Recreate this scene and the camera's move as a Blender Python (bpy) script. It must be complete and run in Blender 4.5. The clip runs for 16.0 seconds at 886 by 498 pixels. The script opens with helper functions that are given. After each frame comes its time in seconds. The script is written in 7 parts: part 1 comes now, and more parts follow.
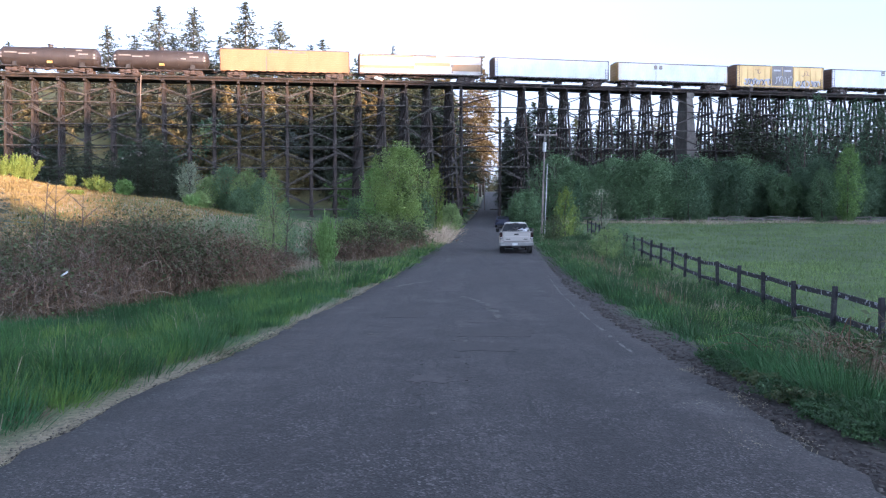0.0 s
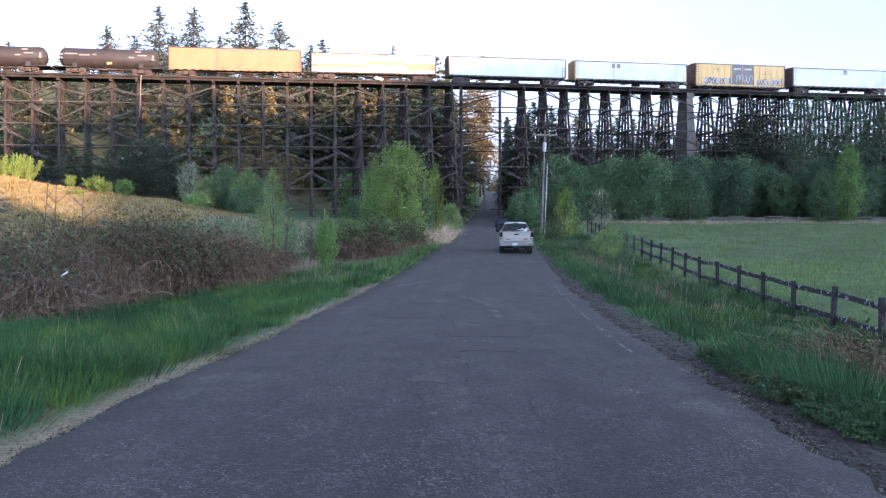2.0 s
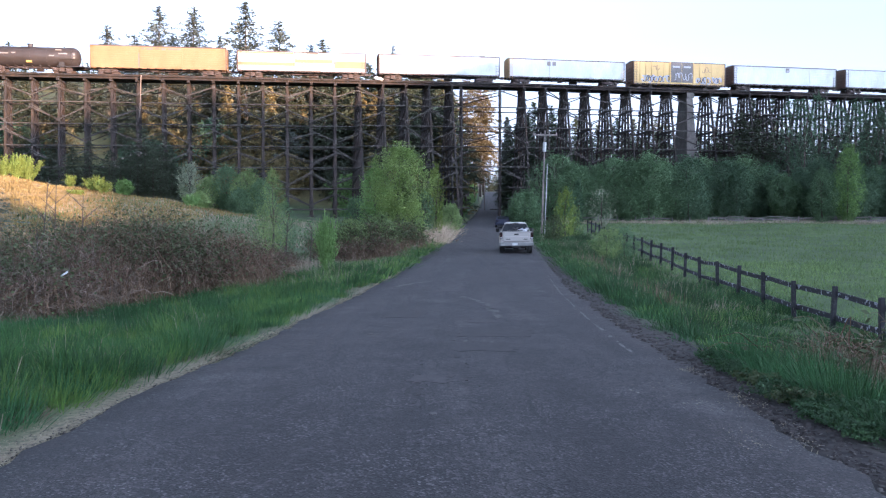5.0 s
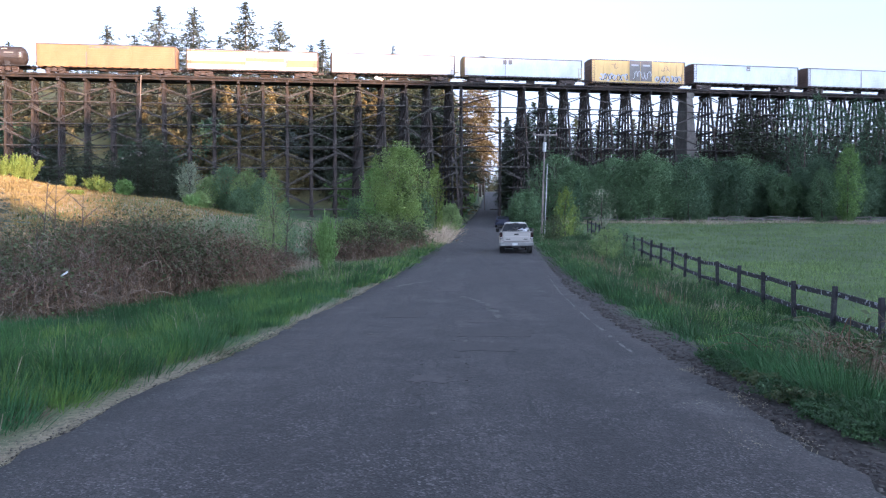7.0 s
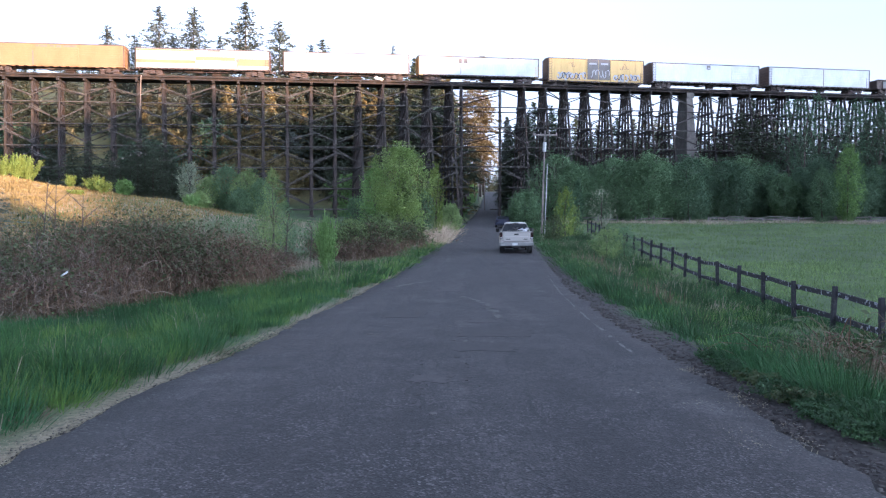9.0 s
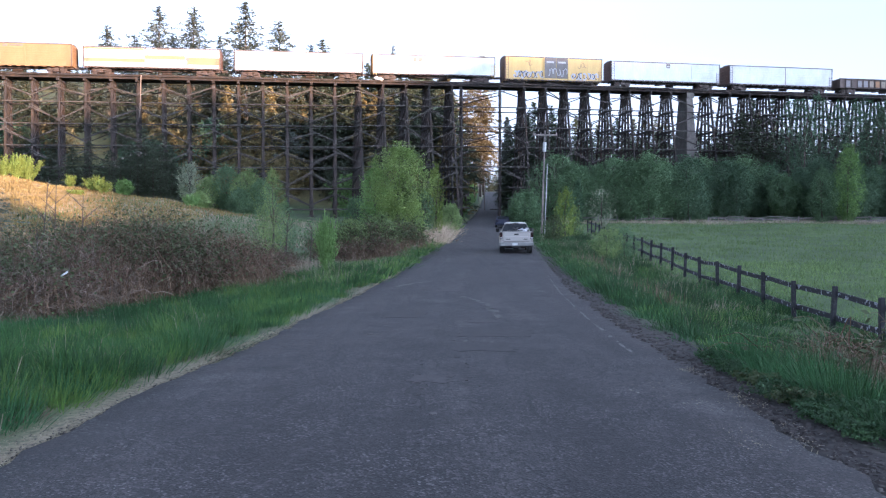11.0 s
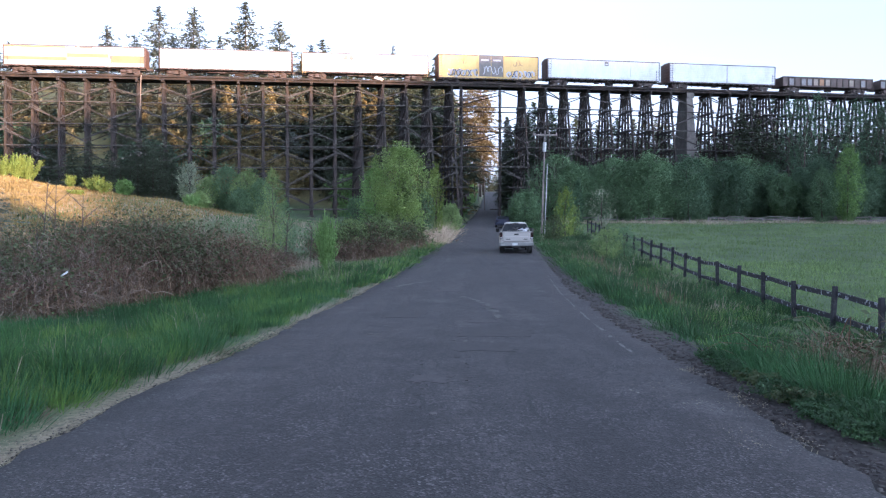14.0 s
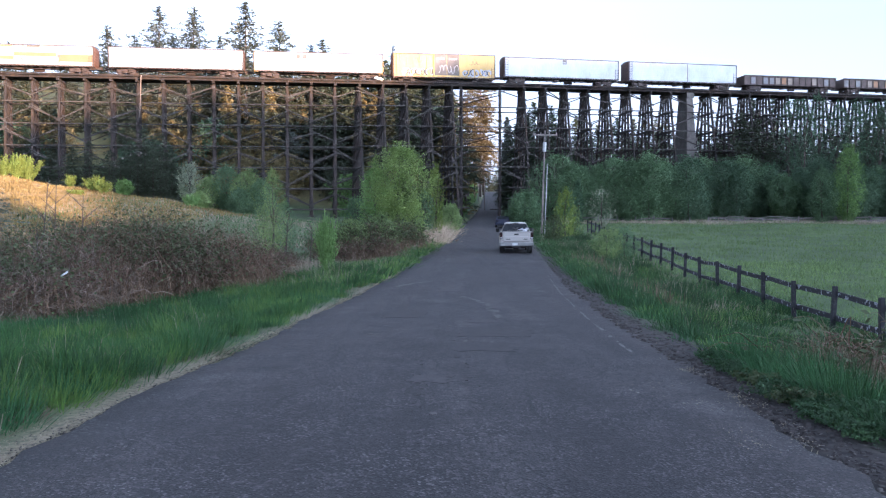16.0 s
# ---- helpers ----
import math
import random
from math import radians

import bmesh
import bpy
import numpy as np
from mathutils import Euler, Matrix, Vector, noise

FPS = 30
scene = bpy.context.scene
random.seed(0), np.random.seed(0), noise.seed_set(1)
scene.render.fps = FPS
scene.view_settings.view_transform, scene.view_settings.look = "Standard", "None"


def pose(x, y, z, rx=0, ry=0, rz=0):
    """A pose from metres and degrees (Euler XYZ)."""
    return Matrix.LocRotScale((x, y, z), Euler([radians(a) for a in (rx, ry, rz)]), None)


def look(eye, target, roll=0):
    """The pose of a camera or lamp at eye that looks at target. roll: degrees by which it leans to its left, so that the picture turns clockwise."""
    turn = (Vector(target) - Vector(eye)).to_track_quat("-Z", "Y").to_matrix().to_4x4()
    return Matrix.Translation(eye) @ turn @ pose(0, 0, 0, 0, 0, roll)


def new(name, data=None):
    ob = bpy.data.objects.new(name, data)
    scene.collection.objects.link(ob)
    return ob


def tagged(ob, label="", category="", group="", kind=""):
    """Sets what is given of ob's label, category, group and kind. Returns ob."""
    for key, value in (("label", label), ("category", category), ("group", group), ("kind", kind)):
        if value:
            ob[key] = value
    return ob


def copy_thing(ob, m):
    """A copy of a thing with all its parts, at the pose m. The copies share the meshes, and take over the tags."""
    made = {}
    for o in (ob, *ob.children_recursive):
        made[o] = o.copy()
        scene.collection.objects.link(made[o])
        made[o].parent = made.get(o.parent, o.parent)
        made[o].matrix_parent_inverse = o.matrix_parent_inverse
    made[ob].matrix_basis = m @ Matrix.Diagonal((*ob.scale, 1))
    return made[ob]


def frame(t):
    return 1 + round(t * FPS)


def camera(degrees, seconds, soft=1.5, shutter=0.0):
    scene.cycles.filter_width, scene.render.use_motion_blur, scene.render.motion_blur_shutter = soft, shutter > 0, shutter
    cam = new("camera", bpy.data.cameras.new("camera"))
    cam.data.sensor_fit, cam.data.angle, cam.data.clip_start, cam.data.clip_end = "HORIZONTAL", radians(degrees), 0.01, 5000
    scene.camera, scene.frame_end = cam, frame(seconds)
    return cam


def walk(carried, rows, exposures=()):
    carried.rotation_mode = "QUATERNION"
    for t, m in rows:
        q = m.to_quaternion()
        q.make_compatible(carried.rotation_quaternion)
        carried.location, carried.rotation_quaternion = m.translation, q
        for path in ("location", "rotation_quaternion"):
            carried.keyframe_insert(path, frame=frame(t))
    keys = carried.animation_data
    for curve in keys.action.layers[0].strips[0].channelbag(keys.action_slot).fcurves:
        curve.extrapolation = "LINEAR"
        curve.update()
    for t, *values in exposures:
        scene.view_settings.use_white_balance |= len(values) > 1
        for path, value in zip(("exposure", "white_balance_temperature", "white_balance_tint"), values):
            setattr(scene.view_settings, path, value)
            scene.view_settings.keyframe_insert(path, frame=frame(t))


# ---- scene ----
cam = camera(60.0, 16.0, soft=1.2)
STAND = pose(0, 0, 1.65, 90 - 1.52, 0, 0)
walk(cam, [(0, STAND), (16, STAND)], exposures=[(0, 2.2, 4820, 17), (16, 2.2, 4820, 17)])

# ---- light: a very low evening sun behind an added unseen ridge, open sky ----
SUN_ELEV, SUN_SIDE = 4.0, 45.0
world = bpy.data.worlds.new("evening_sky")
scene.world = world
world.use_nodes = True
wn = world.node_tree
sky = wn.nodes.new("ShaderNodeTexSky")
sky.sky_type, sky.sun_disc = "NISHITA", False
sky.sun_elevation, sky.sun_rotation = radians(SUN_ELEV), radians(180 - SUN_SIDE)
sky.air_density, sky.dust_density, sky.ozone_density = 1.0, 3.0, 1.0
haze = wn.nodes.new("ShaderNodeHueSaturation")  # thin high haze takes the blue out of the sky
haze.inputs["Saturation"].default_value, haze.inputs["Value"].default_value = 0.12, 1.3
wn.links.new(sky.outputs[0], haze.inputs["Color"])
wn.links.new(haze.outputs[0], wn.nodes["Background"].inputs[0])
wn.nodes["Background"].inputs[1].default_value = 0.15
sun = new("sun", bpy.data.lights.new("sun", "SUN"))
sun.data.energy, sun.data.angle, sun.data.color = 4.8, radians(0.6), (1.0, 0.57, 0.27)
side = radians(SUN_SIDE)
sun.matrix_world = look((math.sin(side) * 200, -math.cos(side) * 200, 200 * math.tan(radians(SUN_ELEV))), (0, 0, 0))


# ---- materials ----
def material(name, colours, scale=4.0, rough=0.8, bump=0.0, bump_scale=None, metal=0.0, detail=6.0, per_piece=0.0, stretch=(1, 1, 1), fine=0.35, thin=0.0):
    """Two scales of noise between the colours, grain relief, and a shift of brightness from piece to piece."""
    m = bpy.data.materials.new(name)
    m.use_nodes = True
    t = m.node_tree
    n, link = t.nodes, t.links.new
    bsdf = n["Principled BSDF"]
    co = n.new("ShaderNodeTexCoord")
    mp = n.new("ShaderNodeMapping")
    mp.inputs["Scale"].default_value = stretch
    link(co.outputs["Object"], mp.inputs[0])
    a, b = n.new("ShaderNodeTexNoise"), n.new("ShaderNodeTexNoise")
    a.inputs["Scale"].default_value, b.inputs["Scale"].default_value = scale, scale * 9
    a.inputs["Detail"].default_value = b.inputs["Detail"].default_value = detail
    link(mp.outputs[0], a.inputs[0]), link(mp.outputs[0], b.inputs[0])
    mix = n.new("ShaderNodeMix")
    mix.inputs[0].default_value = fine
    link(a.outputs[0], mix.inputs[2]), link(b.outputs[0], mix.inputs[3])
    ramp = n.new("ShaderNodeValToRGB")
    link(mix.outputs[0], ramp.inputs[0])
    els = ramp.color_ramp.elements
    while len(els) < len(colours):
        els.new(0.5)
    for i, c in enumerate(colours):
        els[i].position = 0.3 + 0.4 * i / max(1, len(colours) - 1)
        els[i].color = (*c, 1)
    out = ramp.outputs[0]
    if per_piece:
        geo = n.new("ShaderNodeNewGeometry")
        obj = n.new("ShaderNodeObjectInfo")
        add = n.new("ShaderNodeMath")
        add.operation = "ADD"
        link(geo.outputs["Random Per Island"], add.inputs[0]), link(obj.outputs["Random"], add.inputs[1])
        rng = n.new("ShaderNodeMapRange")
        rng.inputs[1].default_value, rng.inputs[2].default_value = 0, 2
        rng.inputs[3].default_value, rng.inputs[4].default_value = 1 - per_piece, 1 + per_piece
        link(add.outputs[0], rng.inputs[0])
        hsv = n.new("ShaderNodeHueSaturation")
        link(rng.outputs[0], hsv.inputs["Value"]), link(out, hsv.inputs["Color"])
        out = hsv.outputs[0]
    link(out, bsdf.inputs["Base Color"])
    bsdf.inputs["Roughness"].default_value, bsdf.inputs["Metallic"].default_value = rough, metal
    if bump:
        c = n.new("ShaderNodeTexNoise")
        c.inputs["Scale"].default_value, c.inputs["Detail"].default_value = bump_scale or scale * 6, 8
        link(mp.outputs[0], c.inputs[0])
        bp = n.new("ShaderNodeBump")
        bp.inputs["Strength"].default_value = bump
        bp.inputs["Distance"].default_value = 0.02
        link(c.outputs[0], bp.inputs["Height"]), link(bp.outputs[0], bsdf.inputs["Normal"])
    if thin:
        tr = n.new("ShaderNodeBsdfTranslucent")
        link(out, tr.inputs[0])
        ms = n.new("ShaderNodeMixShader")
        ms.inputs[0].default_value = thin
        link(bsdf.outputs[0], ms.inputs[1]), link(tr.outputs[0], ms.inputs[2])
        link(ms.outputs[0], n["Material Output"].inputs[0])
    return m


def foliage(name, dark, light, per_piece=0.32):
    return material(name, [dark, light], scale=0.6, rough=0.65, per_piece=per_piece, thin=0.4)


GLASS = material("car_glass", [(0.01, 0.012, 0.015), (0.02, 0.022, 0.025)], rough=0.06)
GLASS.node_tree.nodes["Principled BSDF"].inputs["IOR"].default_value = 1.3
TIMBER = material("creosote_timber", [(0.0095, 0.008, 0.0075), (0.02, 0.0155, 0.013), (0.055, 0.035, 0.021)], scale=1.2, rough=0.9, bump=0.5, per_piece=0.35, stretch=(1, 1, 0.3))
BRACE = material("weathered_brace_timber", [(0.018, 0.0165, 0.015), (0.062, 0.054, 0.047)], scale=1.5, rough=0.9, bump=0.4, per_piece=0.5)
STEEL = material("rusty_steel", [(0.03, 0.024, 0.021), (0.085, 0.058, 0.045)], scale=3, rough=0.7, bump=0.2)
CONCRETE = material("pier_concrete", [(0.05, 0.045, 0.04), (0.2, 0.185, 0.165)], scale=0.45, rough=0.9, bump=0.3)
BARK = material("bark", [(0.05, 0.04, 0.032), (0.12, 0.1, 0.08)], scale=3, rough=0.95, bump=0.6, stretch=(1, 1, 0.25))
POLE_WOOD = material("grey_pole_wood", [(0.12, 0.1, 0.088), (0.25, 0.22, 0.2)], scale=3, rough=0.9, bump=0.3, stretch=(1, 1, 0.2))
OLD_RAIL = material("silvered_rail_wood", [(0.07, 0.065, 0.062), (0.2, 0.19, 0.18)], scale=1.5, rough=0.9, per_piece=0.5)
FENCE_WOOD = material("dark_fence_wood", [(0.009, 0.009, 0.012), (0.016, 0.016, 0.02), (0.026, 0.026, 0.031), (0.04, 0.04, 0.046)], scale=5, fine=0.45, rough=0.85, bump=0.4, per_piece=0.3)
RAIL_WOOD = material("flaked_rail_wood", [(0.009, 0.009, 0.012), (0.016, 0.016, 0.02), (0.028, 0.028, 0.034), (0.046, 0.046, 0.053)], scale=5, fine=0.45, rough=0.85, bump=0.4, per_piece=0.3)

def add_flakes(m, colour):
    """Torn white flakes of old paint, stretched along the boards."""
    n, link = m.node_tree.nodes, m.node_tree.links.new
    base = n["Principled BSDF"].inputs["Base Color"]
    low = base.links[0].from_socket
    k = n.new("ShaderNodeTexNoise")
    k.inputs["Scale"].default_value, k.inputs["Detail"].default_value = 6.5, 9
    link(n["Texture Coordinate"].outputs["Object"], k.inputs[0])
    r = n.new("ShaderNodeMapRange")
    r.inputs[1].default_value, r.inputs[2].default_value = 0.585, 0.625
    link(k.outputs[0], r.inputs[0])
    mix = n.new("ShaderNodeMix")
    mix.data_type = "RGBA"
    mix.inputs[7].default_value = (*colour, 1)
    link(r.outputs[0], mix.inputs[0]), link(low, mix.inputs[6]), link(mix.outputs[2], base)


add_flakes(RAIL_WOOD, (0.3, 0.31, 0.34))
add_flakes(FENCE_WOOD, (0.05, 0.05, 0.056))
FIR = foliage("fir_needles", (0.048, 0.062, 0.038), (0.108, 0.13, 0.075))
# fir needles with warm sunlight put into their colour
FIR_LIT = foliage("sunlit_cedar_needles", (0.145, 0.125, 0.05), (0.29, 0.23, 0.095))
# russet tone that holds the evening sun on the trees by the road
RUSSET_LIT = foliage("russet_lit_needles", (0.085, 0.068, 0.028), (0.17, 0.128, 0.053))
FIR_TALL = foliage("grey_green_needles", (0.075, 0.09, 0.075), (0.15, 0.168, 0.128))
LEAF = foliage("fresh_leaves", (0.13, 0.22, 0.06), (0.26, 0.4, 0.12))
LEAF_WILLOW = foliage("willow_leaves", (0.165, 0.245, 0.055), (0.32, 0.42, 0.12))
LEAF_SAP = foliage("sapling_leaves", (0.14, 0.2, 0.065), (0.27, 0.36, 0.125))
LEAF_DARK = foliage("alder_leaves", (0.052, 0.096, 0.054), (0.115, 0.182, 0.094), per_piece=0.3)
LEAF_MID = foliage("hazel_leaves", (0.082, 0.14, 0.068), (0.168, 0.258, 0.12), per_piece=0.3)
LEAF_BRAMBLE = foliage("bramble_leaves", (0.046, 0.066, 0.026), (0.115, 0.145, 0.058))
LEAF_WEED = foliage("dark_weed_leaves", (0.024, 0.058, 0.022), (0.085, 0.15, 0.058))
LEAF_LIME = foliage("lime_leaves", (0.12, 0.18, 0.03), (0.24, 0.3, 0.06))
LEAF_PALE = foliage("pale_blossom", (0.1, 0.15, 0.07), (0.42, 0.43, 0.32))
CANE_PALE = material("dead_canes", [(0.12, 0.09, 0.068), (0.25, 0.2, 0.155)], scale=2, rough=0.9, per_piece=0.4)
BRAMBLE_CANE = material("bramble_canes", [(0.028, 0.018, 0.011), (0.105, 0.067, 0.039), (0.22, 0.148, 0.088)], scale=1.1, rough=0.9, per_piece=0.4)
PALE = material("bleached_moss", [(0.2, 0.175, 0.115), (0.38, 0.34, 0.24)], scale=2, rough=0.9, per_piece=0.3)
STRAW = material("straw_stems", [(0.15, 0.11, 0.034), (0.28, 0.212, 0.075)], scale=2, rough=0.9, per_piece=0.35)
DRY = material("dry_grass", [(0.2, 0.17, 0.12), (0.35, 0.31, 0.23)], scale=2, rough=0.9, per_piece=0.3)
FOXY = material("foxy_dead_grass", [(0.1, 0.062, 0.045), (0.24, 0.165, 0.115)], scale=2, rough=0.9, per_piece=0.4)
GRASS_DULL = foliage("pasture_grass", (0.085, 0.14, 0.046), (0.23, 0.32, 0.115), per_piece=0.45)
GRASS_PALE = foliage("young_grass", (0.045, 0.105, 0.02), (0.185, 0.3, 0.062), per_piece=0.5)
GRASS = foliage("verge_grass", (0.006, 0.028, 0.008), (0.062, 0.142, 0.034), per_piece=0.8)
GRASS_FAR = foliage("roadside_grass", (0.014, 0.05, 0.015), (0.115, 0.22, 0.065), per_piece=0.7)

# ---- mesh helpers ----
def part(name, bm, mat, parent=None, label=""):
    """One mesh object out of a bmesh, under a thing or a part."""
    if isinstance(bm, bpy.types.Mesh):
        me = bm
    else:
        me = bpy.data.meshes.new(name)
        bm.to_mesh(me)
        bm.free()
        me.materials.append(mat)
    ob = new(name, me)
    ob.parent = parent
    return tagged(ob, label)


def thing(name, m, label, category, group=""):
    ob = new(name)
    ob.empty_display_size = 0.3
    ob.matrix_world = m
    return tagged(ob, label, category, group)


# ---- land ----
def smooth(a, b, v):
    v = np.clip((v - a) / (b - a), 0, 1)
    return v * v * (3 - 2 * v)


def eased(knots, values):
    """A soft curve through the values: straight steps, averaged over a few metres."""
    def curve(v):
        v = np.asarray(v, float)
        return sum(np.interp(v + o, knots, values) for o in (-6, -3, 0, 3, 6)) / 5 * smooth(20, 40, v) \
            + sum(np.interp(v + o, knots, values) for o in (-2, 0, 2)) / 3 * (1 - smooth(20, 40, v))
    return curve


road_x = eased((-300, -20, 5.7, 13.4, 23.7, 41.5, 58, 80, 118, 160, 200, 300, 340, 380, 420, 700), (-12, -1.4, -0.18, 0.15, 0.85, 2.15, 3.2, 4.35, 6.2, 9.2, 12.1, 19.4, 22.4, 25.4, 28.4, 48))
road_z = eased((-300, -20, 0, 5.7, 13.4, 23.7, 41.5, 58, 80, 118, 160, 200, 300, 340, 420, 800), (-2, 0.1, 0, 0, -0.15, -0.22, 0.02, 0.55, 1.35, 2.6, 4.2, 6.8, 16.2, 16.4, 14, 9))
field_z = eased((-60, 0, 20, 42, 100, 130, 200, 400), (-1.4, -1.35, -1.25, -0.45, 2.6, 3.2, 6, 8))
ROAD_HALF = 3.1
ROAD_STOPS = (-1.0, -0.99, -0.8, -0.6, -0.45, -0.3, -0.15, 0, 0.15, 0.3, 0.45, 0.6, 0.8, 0.99, 1.0)


def edge_in(y):
    """How far the left edge of the asphalt comes in, nearest the start of the view."""
    return 0.12 * (1 - smooth(5.0, 8.5, y)) + 0.1 * (1 - smooth(12, 24, y))


def rough_noise(x, y):
    return np.sin(x * 0.31 + 1.3) * np.sin(y * 0.23) * 0.5 + np.sin(x * 0.83 + y * 0.57) * 0.25 + np.sin(x * 1.9 - y * 1.3 + 2) * 0.1


def land(x, y):
    x, y = np.asarray(x, float), np.asarray(y, float)
    d = x - road_x(y)
    z = road_z(y)
    out = np.abs(d)
    right = smooth(3.4, 8.0, d)
    z = z * (1 - right) + field_z(y) * right
    left = smooth(3.4, 7.5, -d)
    z = z - 0.35 * left * (1 - smooth(30, 60, y))
    z = z + 0.17 * np.maximum(0, -d - 11.8) * smooth(28, 70, y) * (1 - 0.65 * smooth(66, 104, y))
    z = z + 0.2 * np.maximum(0, y - 128) * smooth(5, 60, -d) * (1 - smooth(200, 330, y) * 0.5)
    z = z + 0.09 * np.maximum(0, y - 128) * smooth(45, 85, -d) * (1 - smooth(200, 330, y) * 0.5)
    z = z + rough_noise(x, y) * np.where(d > 0, 0.1, 0.22) * smooth(3.6, 9, out) * (1 + smooth(60, 150, np.hypot(x, y)) * 2)
    z = z + 3.2 * smooth(122, 150, y) * smooth(42, 62, -d) * (1 - smooth(220, 330, y))
    # unseen western ridge, added and shaped to hide the low sun from the road
    u = x + y
    top = np.interp(u, (-200, -60, 0, 25, 29, 36, 42, 46, 60, 75, 86, 98, 113, 122, 165, 190, 330, 650), (9, 16, 23, 22, 17, 16.5, 16.5, 37, 41, 43.5, 43, 42, 46.5, 52, 53, 57, 57, 58))
    w = smooth(-50, -120, y) * (1 - smooth(-150, -420, y) * 0.5)
    z = z * (1 - w) + top * w
    return z


def cross_lines(stops):
    out = []
    for a, b, step in stops:
        out += list(np.arange(a, b, step))
    return np.array(out + [stops[-1][1]])


def grid_mesh(name, xs, ys, height):
    gx, gy = np.meshgrid(xs, ys)
    gz = height(gx, gy)
    nx, ny = len(xs), len(ys)
    me = bpy.data.meshes.new(name)
    i = (np.arange(ny - 1)[:, None] * nx + np.arange(nx - 1)[None]).ravel()
    me.from_pydata(np.stack([gx, gy, gz], -1).reshape(-1, 3).tolist(), [], np.stack([i, i + 1, i + nx + 1, i + nx], -1).tolist())
    me.polygons.foreach_set("use_smooth", [True] * len(me.polygons))
    return me


def ground_material():
    m = material("meadow_soil", [(0.028, 0.048, 0.017), (0.058, 0.095, 0.031), (0.105, 0.14, 0.052)], scale=0.35, rough=0.95, bump=0.6, bump_scale=9)
    n, link = m.node_tree.nodes, m.node_tree.links.new
    bsdf = n["Principled BSDF"]
    green = bsdf.inputs["Base Color"].links[0].from_socket
    cover = n.new("ShaderNodeAttribute")
    cover.attribute_name = "straw"
    noise_a = n.new("ShaderNodeTexNoise")
    noise_a.inputs["Scale"].default_value, noise_a.inputs["Detail"].default_value = 1.4, 8
    ramp = n.new("ShaderNodeValToRGB")
    ramp.color_ramp.elements[0].color, ramp.color_ramp.elements[1].color = (0.165, 0.115, 0.045, 1), (0.32, 0.225, 0.095, 1)
    ramp.color_ramp.elements[0].position, ramp.color_ramp.elements[1].position = 0.35, 0.65
    link(n["Texture Coordinate"].outputs["Object"], noise_a.inputs[0]), link(noise_a.outputs[0], ramp.inputs[0])
    mix = n.new("ShaderNodeMix")
    mix.data_type = "RGBA"
    link(cover.outputs["Fac"], mix.inputs[0]), link(green, mix.inputs[6]), link(ramp.outputs[0], mix.inputs[7])
    bare = n.new("ShaderNodeAttribute")
    bare.attribute_name = "bare_soil"
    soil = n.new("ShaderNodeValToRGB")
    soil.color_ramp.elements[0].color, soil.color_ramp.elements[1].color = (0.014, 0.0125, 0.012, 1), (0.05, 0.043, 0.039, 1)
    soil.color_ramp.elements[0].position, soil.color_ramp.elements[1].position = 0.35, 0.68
    noise_b = n.new("ShaderNodeTexNoise")
    noise_b.inputs["Scale"].default_value, noise_b.inputs["Detail"].default_value = 7, 10
    link(n["Texture Coordinate"].outputs["Object"], noise_b.inputs[0]), link(noise_b.outputs[0], soil.inputs[0])
    mix_b = n.new("ShaderNodeMix")
    mix_b.data_type = "RGBA"
    link(bare.outputs["Fac"], mix_b.inputs[0]), link(mix.outputs[2], mix_b.inputs[6]), link(soil.outputs[0], mix_b.inputs[7])
    strip = n.new("ShaderNodeAttribute")
    strip.attribute_name = "bleached"
    mat_c = n.new("ShaderNodeValToRGB")
    mat_c.color_ramp.elements[0].color, mat_c.color_ramp.elements[1].color = (0.075, 0.064, 0.042, 1), (0.24, 0.208, 0.14, 1)
    mat_c.color_ramp.elements[0].position, mat_c.color_ramp.elements[1].position = 0.32, 0.62
    noise_c = n.new("ShaderNodeTexNoise")
    noise_c.inputs["Scale"].default_value, noise_c.inputs["Detail"].default_value = 22, 9
    link(n["Texture Coordinate"].outputs["Object"], noise_c.inputs[0]), link(noise_c.outputs[0], mat_c.inputs[0])
    mix_c = n.new("ShaderNodeMix")
    mix_c.data_type = "RGBA"
    link(strip.outputs["Fac"], mix_c.inputs[0]), link(mix_b.outputs[2], mix_c.inputs[6]), link(mat_c.outputs[0], mix_c.inputs[7])
    link(mix_c.outputs[2], bsdf.inputs["Base Color"])
    return m


